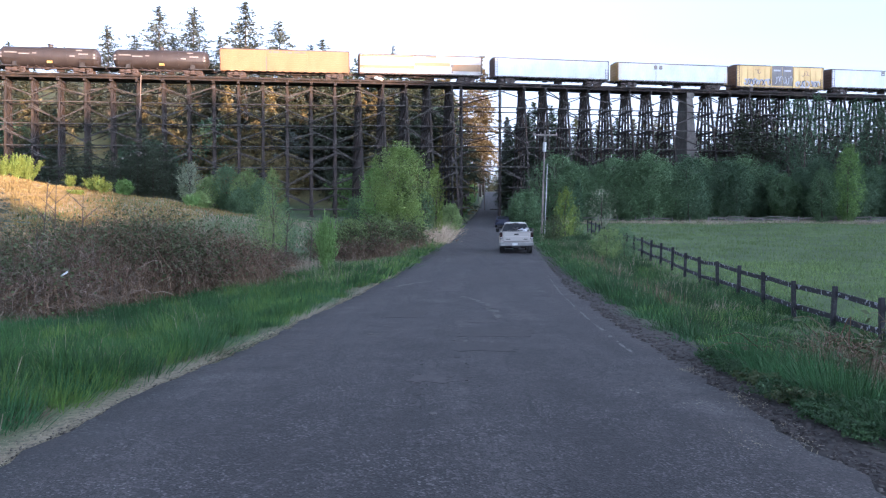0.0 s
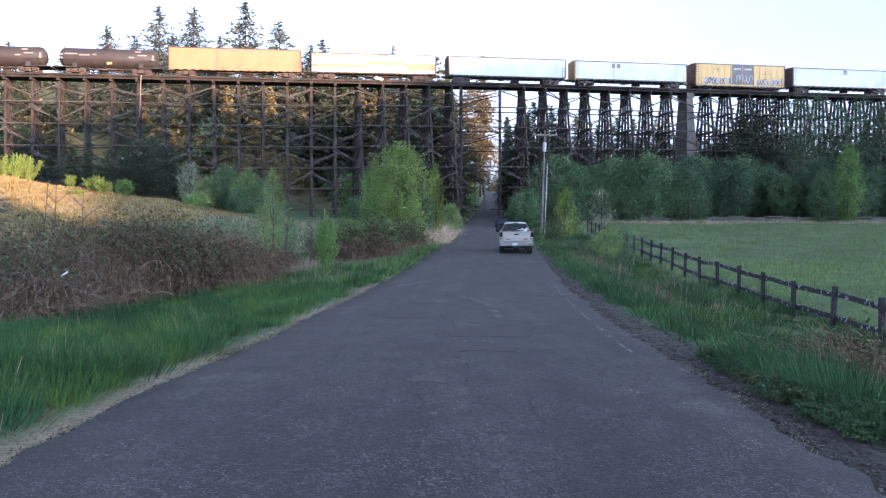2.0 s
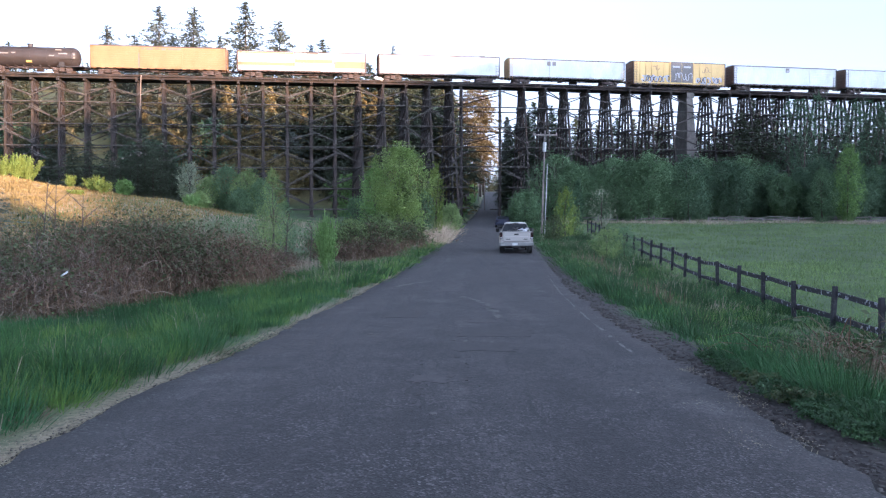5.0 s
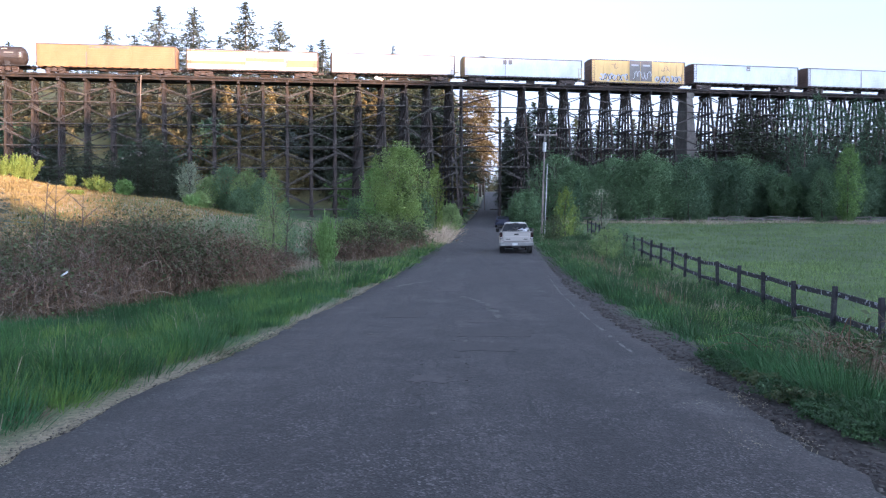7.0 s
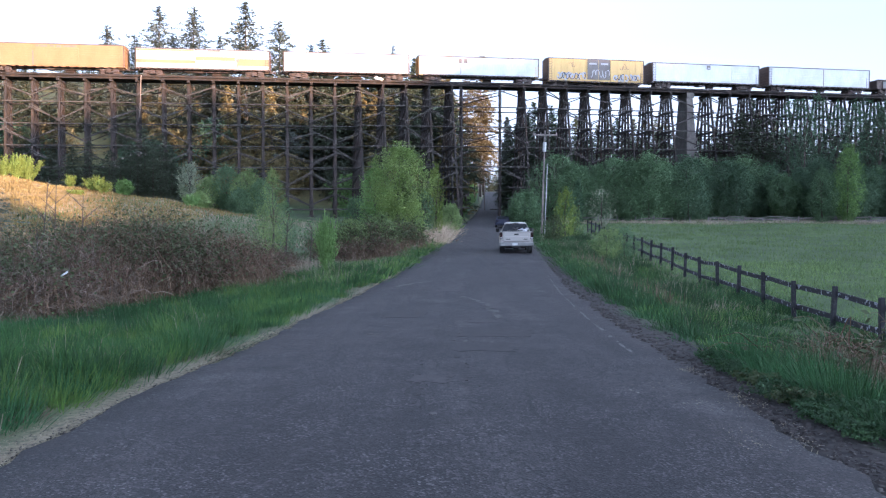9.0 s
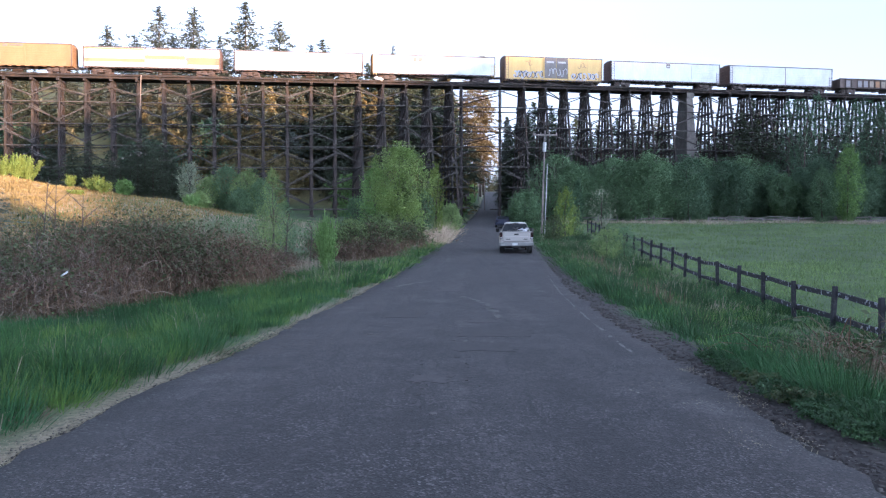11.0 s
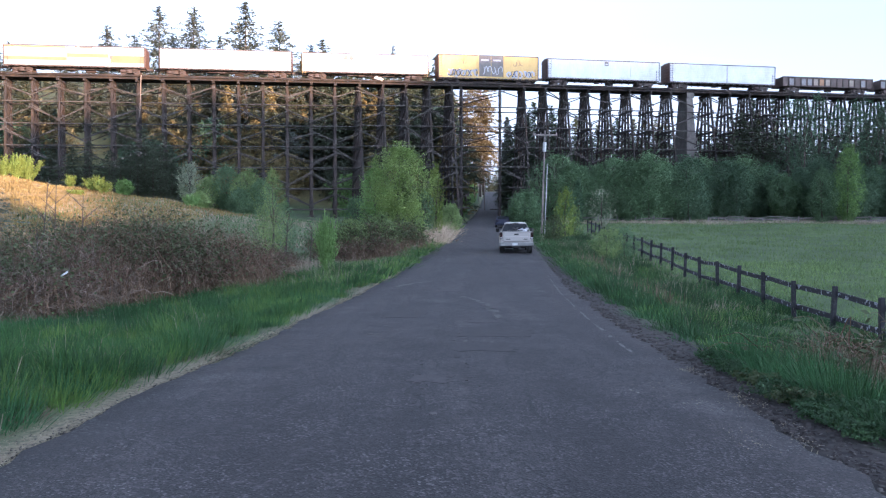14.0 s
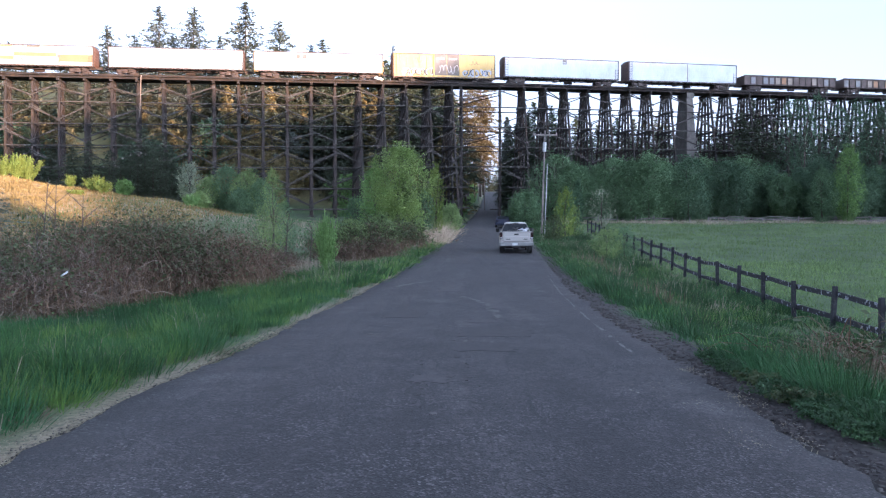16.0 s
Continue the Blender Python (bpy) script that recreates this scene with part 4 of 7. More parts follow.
def build_train():
    tank_car(-62.2), tank_car(-47.3)
    c = box_car(-32.5, 18.5, ORANGE_CAR, "faded orange boxcar with horizontal side boards", ends=ORANGE_CAR, ribs=30, roof=4.1, sill_mat=ORANGE_CAR)
    side_boards(c, 0.3, 6.42, 1.0, 3.8, 9, ORANGE_CAR)
    side_boards(c, 12.55, 18.2, 1.0, 3.8, 9, ORANGE_CAR)
    door = part("sliding_door", made(box, (6.62, -1.56, 1.0), (12.5, -1.49, 3.42), bevel=0.02), ORANGE_CAR, c)
    for k in range(8):
        part("door_board", made(box, (6.7, -1.6, 1.05 + k * 0.295), (12.42, -1.555, 1.3 + k * 0.295), bevel=0.012), ORANGE_CAR, door)
    part("door_gap", made(box, (6.44, -1.53, 1.0), (6.6, -1.5, 2.95)), DOOR_DARK, c)
    for x0, x1, z0 in ((6.9, 7.3, 3.52), (7.5, 8.4, 3.5), (8.75, 9.3, 3.56), (9.6, 10.2, 3.46), (10.5, 12.2, 3.54)):
        part("vent_slot", made(box, (x0, -1.56, z0), (x1, -1.49, 3.74)), DOOR_DARK, c)
    c = box_car(-12.55, 18.55, CREAM, "cream and pale orange insulated boxcar with plug door", ends=BROWN_CAR, ribs=30, roof=3.87,
                stripes=((0.1, 8.0, 3.4, 3.6, STRIPE), (0.1, 8.2, 1.68, 2.14, STRIPE), (13.95, 18.45, 1.5, 2.5, STRIPE)))
    door = part("sliding_door", made(box, (8.2, -1.57, 1.0), (13.7, -1.49, 3.5), bevel=0.02), CREAM, c)
    part("stripe", made(box, (8.22, -1.585, 2.15), (13.68, -1.56, 2.68)), STRIPE, door)
    part("door_latch", made(lambda bm: [box(bm, (9.15, -1.62, 1.55), (9.3, -1.56, 2.0), 0.02), box(bm, (9.3, -1.62, 1.55), (9.6, -1.56, 1.68), 0.02)]), DOOR_DARK, door)
    part("fuel_hatch", made(box, (13.8, -1.56, 2.05), (14.2, -1.48, 2.5), bevel=0.03), DOOR_DARK, c)
    part("step_bracket", made(box, (13.9, -1.54, 1.2), (14.1, -1.48, 1.7), bevel=0.03), DOOR_DARK, c)
    for x0, x1, z0 in ((8.15, 8.4, 3.5), (9.3, 9.55, 3.5), (9.9, 11.6, 3.38)):
        part("roof_bracket", made(box, (x0, -1.64, z0), (x1, -1.5, 3.62), bevel=0.02), DOOR_DARK, c)
    c = box_car(7.9, 18.5, WHITE, "plain white refrigerator boxcar", ribs=30, roof=3.88)
    part("sliding_door", made(box, (7.6, -1.52, 1.0), (10.9, -1.49, 3.6), bevel=0.008), WHITE, c)
    # yellow end walls: the warm sunlight on them is put into the paint
    c = box_car(27.8, 18.75, WHITE, "white boxcar with a small grey emblem", ribs=30, roof=3.84, ends=YELLOW_CAR)
    for x in (6.1, 6.95):
        part("emblem", made(box, (x, -1.53, 2.75), (x + 0.55, -1.49, 3.4), bevel=0.05), GALV, c, "faded grey emblem")
    part("door_seam", made(box, (6.42, -1.51, 0.95), (6.48, -1.49, 3.6)), GALV, c)
    part("sliding_door", made(box, (6.5, -1.52, 1.0), (9.8, -1.49, 2.8), bevel=0.008), WHITE, c)
    c = box_car(48.0, 15.7, YELLOW_CAR, "yellow ribbed boxcar with dark double doors and graffiti", ends=BROWN_CAR, ribs=1.02, sill=0.5, roof=4.15)
    for x in (6.15, 10.1):
        part("door_post", made(box, (x, -1.66, 0.8), (x + 0.14, -1.5, 4.0)), YELLOW_CAR, c)
    for x in (6.32, 8.22):
        d = plug_door(c, x, x + 1.84, 0.85, 3.95, DOOR_DARK, rods=False)
        part("placard", made(box, (x + 0.3, -1.64, 3.15), (x + 1.5, -1.6, 3.42), bevel=0.02), TAG_PALE, d)
        part("lock_rod", made(tube, (x + 0.92, -1.64, 0.9), (x + 0.92, -1.64, 3.1), 0.025, 0.025, 6), DOOR_DARK, d)
    scrawl(c, 1.4, 6.0, 0.8, 1.8, -1.57, 3, ((TAG_PALE, 0.0, 0.26),)), scrawl(c, 1.5, 6.0, 0.8, 1.8, -1.57, 23, ((TAG_DARK, 0.014, 0.1),))
    scrawl(c, 6.6, 9.9, 1.0, 2.5, -1.64, 7, ((TAG_PALE, 0.02, 0.1),))
    scrawl(c, 10.6, 14.9, 0.8, 1.75, -1.57, 5, ((TAG_PALE, 0.0, 0.26),)), scrawl(c, 10.7, 14.9, 0.8, 1.75, -1.57, 25, ((TAG_DARK, 0.014, 0.1),))
    scrawl(c, 3.2, 4.6, 2.6, 3.4, -1.57, 9, ((STRIPE, 0.0, 0.06),)), scrawl(c, 11.6, 13.2, 2.5, 3.4, -1.57, 11, ((STRIPE, 0.0, 0.06),))
    c = box_car(65.1, 18.5, WHITE, "white boxcar with a dark square emblem", ribs=30)
    part("emblem", made(box, (9.3, -1.54, 3.05), (9.95, -1.49, 3.7), bevel=0.02), DOOR_DARK, c)
    part("emblem", made(box, (9.42, -1.555, 3.2), (9.83, -1.53, 3.35)), TAG_PALE, c)
    side_boards(c, 13.6, 18.3, 1.3, 3.7, 9, WHITE)
    c = box_car(85.2, 18.5, WHITE, "white boxcar with a seam at its middle", ribs=30)
    side_boards(c, 0.3, 9.9, 1.1, 3.7, 9, WHITE), side_boards(c, 10.05, 18.3, 1.1, 3.7, 9, WHITE)
    part("door_seam", made(box, (9.92, -1.53, 0.95), (10.03, -1.49, 3.75)), GALV, c)
    gondola(105.0), gondola(122.9)


build_train()


def train_run(t):
    """How far the train has gone, to the left, t seconds into the clip."""
    return 3.534 * t - 0.0038 * t * t


# ---- plants ----
def bent_quads(centres, normals, ups, width, length, rng):
    """Leaf-shaped quads (diamonds) at the centres."""
    side_v = np.cross(normals, ups)
    side_v /= np.linalg.norm(side_v, axis=1, keepdims=True) + 1e-9
    ups = np.cross(side_v, normals)
    w, l = width[:, None], length[:, None]
    return np.stack([centres - ups * l, centres + side_v * w, centres + ups * l, centres - side_v * w], 1)


def as_triangles(quads):
    """Three-cornered leaves of about the same area, for trees that stand far off."""
    a, b, c, d = (quads[:, k] for k in range(4))
    return np.stack([a + (b - d) * 0.55, c, a - (b - d) * 0.55], 1)


def unit(rng, n):
    v = rng.normal(size=(n, 3))
    return v / np.linalg.norm(v, axis=1, keepdims=True)


def crown_verts(seed, rx, ry, z0, z1, leaves, size, top_heavy=0.0, shoots=0.2, upright=0.5):
    """Fine leaves that fill an uneven egg, thicker towards its skin, gathered in clumps, with leafy shoots that stand out of it."""
    rng = np.random.default_rng(seed)
    ph = rng.uniform(0, 6.283, 9)
    tall, wide = z1 - z0, (rx + ry) / 2

    def outline(a, f):
        body = np.sin(np.pi * np.clip(f, 0, 1) ** max(0.5, 0.9 + 1.6 * top_heavy)) ** 0.5
        return body * (1 + 0.17 * np.sin(2 * a + 5 * f + ph[0]) + 0.13 * np.sin(3 * a - 9 * f + ph[1]) + 0.09 * np.sin(7 * a + 13 * f + ph[2]) + 0.06 * np.sin(11 * a - 23 * f + ph[3]))

    def clump(p):
        k = 2.4 / max(0.5, wide)
        q = p * np.array([k, k, k * 0.7])
        big = np.sin(q[:, 0] * 2.1 + ph[4]) * np.sin(q[:, 1] * 1.8 + ph[5]) * np.sin(q[:, 2] * 2.3 + ph[6])
        small = np.sin(q[:, 0] * 5.3 + q[:, 2] * 2 + ph[7]) * np.sin(q[:, 1] * 4.7 - q[:, 0] + ph[8]) * np.sin(q[:, 2] * 5.9 + q[:, 1])
        return big + 0.9 * small
    n_shoot = int(leaves * shoots)
    n = leaves - n_shoot
    got = []
    while sum(len(g) for g in got) < n:
        f = rng.random(n * 2)
        a = rng.uniform(0, 6.283, n * 2)
        rho = rng.random(n * 2) ** 0.4 * outline(a, f)
        p = np.stack([np.cos(a) * rho * rx, np.sin(a) * rho * ry, z0 + f * tall], 1)
        got.append(p[clump(p) + rng.normal(0, 0.35, len(p)) > -0.12])
    c = np.concatenate(got)[:n]
    out = c - np.array([0, 0, z0 + 0.4 * tall])
    # shoots: leaves strung along twigs that point out and up
    k = max(4, n_shoot // 16)
    src = c[rng.integers(0, n, k)]
    way = (src - np.array([0, 0, z0 + 0.3 * tall])) / np.array([rx, ry, tall]) * 0.7 + np.array([0, 0, 0.75]) + rng.normal(0, 0.3, (k, 3))
    way /= np.linalg.norm(way, axis=1, keepdims=True)
    long = rng.uniform(0.08, 0.26, k) * (wide + tall * 0.3)
    w = rng.integers(0, k, n_shoot)
    sc = src[w] + way[w] * (long[w] * rng.random(n_shoot))[:, None] + rng.normal(0, size * 0.7, (n_shoot, 3))
    c = np.concatenate([c, sc])
    out = np.concatenate([out, way[w]])
    c[:, 2] = np.clip(c[:, 2], 0.03, z1 * 1.05)
    nrm = out / (np.linalg.norm(out, axis=1, keepdims=True) + 1e-6) + np.array([0, 0, 0.35]) + unit(rng, leaves) * 1.1
    nrm /= np.linalg.norm(nrm, axis=1, keepdims=True)
    l = size * rng.uniform(0.6, 1.4, leaves)
    return bent_quads(c, nrm, unit(rng, leaves) + np.array([0, 0, upright]), l * 0.5, l, rng)


def limbs(seed, height, r, spread, count=7):
    rng = random.Random(seed)
    bm = bmesh.new()
    p, q = Vector((0, 0, -0.4)), Vector((rng.uniform(-0.1, 0.1), rng.uniform(-0.1, 0.1), height * 0.35))
    tube(bm, p, q, r * 1.25, r * 0.8, 8)
    t = q + Vector((rng.uniform(-0.2, 0.2), rng.uniform(-0.2, 0.2), height * 0.45))
    tube(bm, q, t, r * 0.8, r * 0.3, 7)
    for k in range(count):
        a = 2 * math.pi * k / count + rng.uniform(-0.4, 0.4)
        s = q.lerp(t, rng.uniform(-0.3, 0.8))
        e = s + Vector((math.cos(a) * spread, math.sin(a) * spread, height * rng.uniform(0.15, 0.4)))
        m = s.lerp(e, 0.5) + Vector((0, 0, height * 0.04))
        tube(bm, s, m, r * 0.4, r * 0.25, 6), tube(bm, m, e, r * 0.25, r * 0.08, 5)
    return bm


def broad_tree(name, at, rx, height, mat, label, seed, leaves=3500, size=0.12, base=0.05, group="", ry=None, top_heavy=0.0, shoots=0.2):
    """Trunk and limbs under a crown of loose leaves."""
    x, y = at
    root = thing(name, pose(x, y, float(land(x, y)) - 0.05), label, "tree" if "tree" in name else "shrub", group)
    part("trunk", limbs(seed, height, 0.009 * height + 0.015, rx * 0.5), BARK, root)
    quads = crown_verts(seed, rx, ry or rx, height * base, height, leaves, size, top_heavy=top_heavy, shoots=shoots)
    far = y > 90
    part("crown", quads_mesh("crown", as_triangles(quads) if far else quads, mat, 3 if far else 4), mat, root)
    return root


def fir_verts(seed, height, reach, sprays, bare=0.12, ragged=0.3, fine=1.0, step=0.026):
    """Whorls of branches, each with sprays of needles that thin out to its tip."""
    rng = np.random.default_rng(seed)
    z = height * bare
    verts = []
    while z < height * 0.985:
        f = (z / height - bare) / (1 - bare)
        span = reach * (1 - f) ** 0.72 * (1 + rng.normal(0, ragged * 0.35)) + 0.2
        n = rng.integers(4, 8)
        a0 = rng.uniform(0, 6.28)
        for k in range(n):
            if rng.random() < 0.15:
                continue
            a = a0 + 6.283 * k / n + rng.normal(0, 0.25)
            length = max(0.3, span * (1 + rng.normal(0, ragged)))
            m = max(4, int(sprays * length / reach))
            s = rng.uniform(0.05, 1.0, m) ** 0.8 * length
            lat = rng.normal(0, 0.13, m) * (length - s * 0.7)
            zz = z + s * (0.25 * f - 0.08) - 0.22 * (1 - f) * s * s / max(length, 0.5) + rng.normal(0, 0.1, m) - 0.1 * np.abs(lat)
            ca, sa = math.cos(a), math.sin(a)
            c = np.stack([s * ca - lat * sa, s * sa + lat * ca, zz], 1)
            nrm = np.array([0, 0, 1.0]) + rng.normal(0, 0.5, (m, 3))
            nrm /= np.linalg.norm(nrm, axis=1, keepdims=True)
            ups = np.array([ca, sa, -0.3]) + rng.normal(0, 0.5, (m, 3))
            l = height * 0.018 * fine * rng.uniform(0.5, 1.4, m)
            verts.append(bent_quads(c, nrm, ups, l * 0.4, l, rng))
        z += height * step * rng.uniform(0.6, 1.4)
    return np.concatenate(verts)


FIRS, FIR_SHAPES, FAR_ROW = [], [], []


def fir_kinds():
    for k, (h, reach, bare, mat) in enumerate(((30, 6.2, 0.1, FIR), (30, 5.2, 0.2, FIR), (30, 6.8, 0.06, FIR), (30, 5.8, 0.1, FIR_LIT), (30, 6.0, 0.04, FIR), (30, 7.6, 0.06, FIR_TALL), (30, 6.6, 0.1, FIR_TALL), (30, 7.8, 0.02, FIR), (30, 3.4, 0.1, FIR_TALL), (30, 5.6, 0.3, RUSSET_LIT))):
        root = thing("fir_tree", pose(0, 0, -900), "tall dark green fir tree with drooping branches", "tree", "firs behind the trestle")
        part("trunk", made(tube, (0, 0, -1), (0, 0, h * 0.97), h * 0.014, 0.03, 8), BARK, root)
        FIR_SHAPES.append(as_triangles(fir_verts(20 + k, h, reach, (52 if k in (5, 6, 8) else 80) if k > 4 else 24, bare, fine=0.6 if k > 4 else 1.15, step=0.0145 if k in (5, 6, 8) else 0.026)))
        part("crown", quads_mesh("crown", FIR_SHAPES[-1], mat, 3), mat, root)
        FIRS.append(root)


def plant_fir(kind, x, y, height, turn, label="", wide=1.0):
    root = copy_thing(FIRS[kind], pose(x, y, float(land(x, y)) - 0.2, 0, 0, turn))
    k = height / 30
    root.scale = (k * wide, k * wide, k)
    if label:
        tagged(root, label)
    return root


def seen_at(px, depth):
    """The x of what stands that far off, at a bearing given across the picture's width."""
    return (px - 784) / 1358 * depth


def top_height(py, depth, x):
    return 1.65 + (405 - py) / 1358 * depth - float(land(x, depth))


fir_kinds()


def build_woods():
    rng = random.Random(11)
    # named tall tops: bearing, top, distance, kind
    for px, py, dist, kind in ((195, 45, 165, 6), (285, 12, 160, 5), (345, 14, 168, 6), (392, 66, 172, 5), (437, 4, 158, 5), (497, 38, 165, 6), (550, 80, 175, 6), (572, 70, 172, 5),
                               (697, 80, 178, 6), (765, 150, 152, 1), (750, 142, 160, 0), (795, 140, 168, 1), (20, 74, 160, 5), (120, 84, 165, 6), (242, 62, 190, 5), (310, 60, 175, 6), (850, 92, 262, 9), (828, 130, 216, 9), (856, 126, 272, 9), (851, 196, 260, 9), (840, 230, 230, 9), (780, 150, 150, 0), (824, 160, 178, 9), (790, 200, 146, 3)):
        x = seen_at(px, dist)
        plant_fir(kind, x, dist, top_height(py, dist, x), rng.uniform(0, 360), wide=0.45 if px == 697 else 0.85 if kind == 9 else 1.2)
    for px, py, dist in ((846, 290, 360), (854, 306, 366), (864, 296, 378), (872, 312, 364), (881, 316, 360), (890, 280, 372), (902, 285, 362), (836, 290, 356), (868, 322, 356), (878, 300, 392)):
        x = seen_at(px, dist)
        plant_fir(rng.choice((0, 1, 2)), x, dist, top_height(py, dist, x), rng.uniform(0, 360), wide=1.3)
    # kind 3 among these has sunlight put into its needle colour
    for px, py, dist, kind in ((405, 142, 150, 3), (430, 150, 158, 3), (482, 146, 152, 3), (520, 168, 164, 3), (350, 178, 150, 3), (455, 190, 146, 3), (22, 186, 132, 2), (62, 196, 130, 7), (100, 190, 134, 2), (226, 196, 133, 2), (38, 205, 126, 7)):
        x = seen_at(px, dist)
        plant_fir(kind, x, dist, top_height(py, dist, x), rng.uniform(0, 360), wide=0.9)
    # the wood behind the left half: a closed wall below the deck line
    for row, (d0, d1, lo, hi, step) in enumerate(((140, 156, 170, 250, 15), (160, 185, 110, 180, 11), (190, 225, 96, 150, 9))):
        px = -70
        while px < 862:
            px += step * rng.uniform(0.6, 1.4)
            dist = rng.uniform(d0, d1)
            x = seen_at(px, dist)
            if abs(x - float(road_x(dist))) < 12 or px > 815:
                continue
            if row == 0 and (470 < px < 660 or 95 < px < 215):
                continue
            # kind 3, coloured as if sunlit, is left out of the far left
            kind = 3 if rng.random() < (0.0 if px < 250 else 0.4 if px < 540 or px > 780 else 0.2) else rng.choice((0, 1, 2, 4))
            tall, turn = max(5, top_height(rng.uniform(lo, hi) if not 50 < px < 112 else rng.uniform(172, 215), dist, x)), rng.uniform(0, 6.283)
            if row == 2:
                FAR_ROW.append((kind, x, dist, tall, turn))
            else:
                plant_fir(kind, x, dist, tall, math.degrees(turn))
    # the wood behind the right half, lower, with sky over it
    for d0, d1, lo, hi, step in ((126, 137, 236, 268, 17), (140, 160, 225, 270, 15), (165, 210, 200, 250, 14)):
        px = 925
        while px < 1700:
            px += step * rng.uniform(0.6, 1.4)
            dist = rng.uniform(d0, d1)
            x = seen_at(px, dist)
            top = rng.uniform(lo, hi) + (12 if px > 1390 else -10 if px > 1260 else 0)
            plant_fir(rng.choice((0, 1, 2, 4)), x, dist, top_height(top, dist, x), rng.uniform(0, 360))
    for px, py, dist, kind in ((922, 190, 150, 1), (945, 178, 150, 0), (975, 180, 155, 1), (912, 215, 150, 1), (1030, 195, 160, 0), (922, 208, 150, 8), (932, 198, 152, 8), (960, 205, 150, 8), (990, 200, 152, 8), (897, 205, 176, 8), (893, 245, 188, 8), (902, 220, 162, 8), (1330, 165, 150, 2), (1365, 168, 150, 0), (1310, 178, 155, 4)):
        x = seen_at(px, dist)
        plant_fir(kind, x, dist, top_height(py, dist, x), rng.uniform(0, 360))
    # dark firs at the foot of the left bents
    for px, py, dist, kind in ((258, 222, 88, 7), (285, 232, 90, 7), (232, 250, 87, 7), (305, 262, 91, 7), (160, 246, 98, 7), (130, 255, 97, 2), (215, 282, 86, 7), (195, 262, 99, 7), (90, 262, 99, 2), (272, 262, 85, 7), (245, 275, 84, 7)):
        x = seen_at(px, dist)
        tagged(plant_fir(kind, x, dist, top_height(py, dist, x), rng.uniform(0, 360), "bushy dark green fir at the foot of the trestle", 1.5), group="firs before the trestle")
    for px, py, dist, kind in ((1556, 186, 112, 2), (1584, 190, 110, 4), (1532, 212, 113, 2), (1500, 238, 112, 0), (1312, 192, 114, 1), (1338, 206, 113, 0), (1362, 232, 112, 1), (1600, 200, 112, 2)):
        x = seen_at(px, dist)
        tagged(plant_fir(kind, x, dist, top_height(py, dist, x), rng.uniform(0, 360), "dark green fir standing close before the trestle"), group="firs before the trestle")
    plant_fir(5, seen_at(-20, 34), 34, 4.4, 20, "young green spruce beside the brambles", 1.5)
    # roadside trees beyond the bridge, closer on the left
    for d in range(142, 330, 12):
        for side_sign in (-1, 1):
            x = float(road_x(d)) + side_sign * rng.uniform(9.5, 12.5)
            plant_fir(rng.choice((0, 1, 2, 3) if side_sign < 0 else (0, 1, 2)), x, d + rng.uniform(-4, 4), rng.uniform(11, 17) * (1.0 if d < 220 else 0.75), rng.uniform(0, 360))


build_woods()


def build_far_wood():
    """The hindmost rows of the wood, too far and too close together to tell apart."""
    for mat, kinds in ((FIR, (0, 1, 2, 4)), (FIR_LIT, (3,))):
        chunks = []
        for kind, x, y, tall, turn in FAR_ROW:
            if kind in kinds:
                v = FIR_SHAPES[kind] * (tall / 30)
                c, q = math.cos(turn), math.sin(turn)
                chunks.append(np.stack([v[..., 0] * c - v[..., 1] * q + x, v[..., 0] * q + v[..., 1] * c + y, v[..., 2] + float(land(x, y))], -1))
        tagged(new("far_wood", quads_mesh("far_wood", np.concatenate(chunks), mat, 3)), "dense dark conifer wood behind the trestle", "woods", kind="stuff")


build_far_wood()
for f in FIRS:
    for o in (*f.children_recursive, f):
        bpy.data.objects.remove(o)


def place(px, py, dist):
    """x and height of a thing whose top shows at that bearing and level, that far off."""
    x = seen_at(px, dist)
    return x, top_height(py, dist, x)


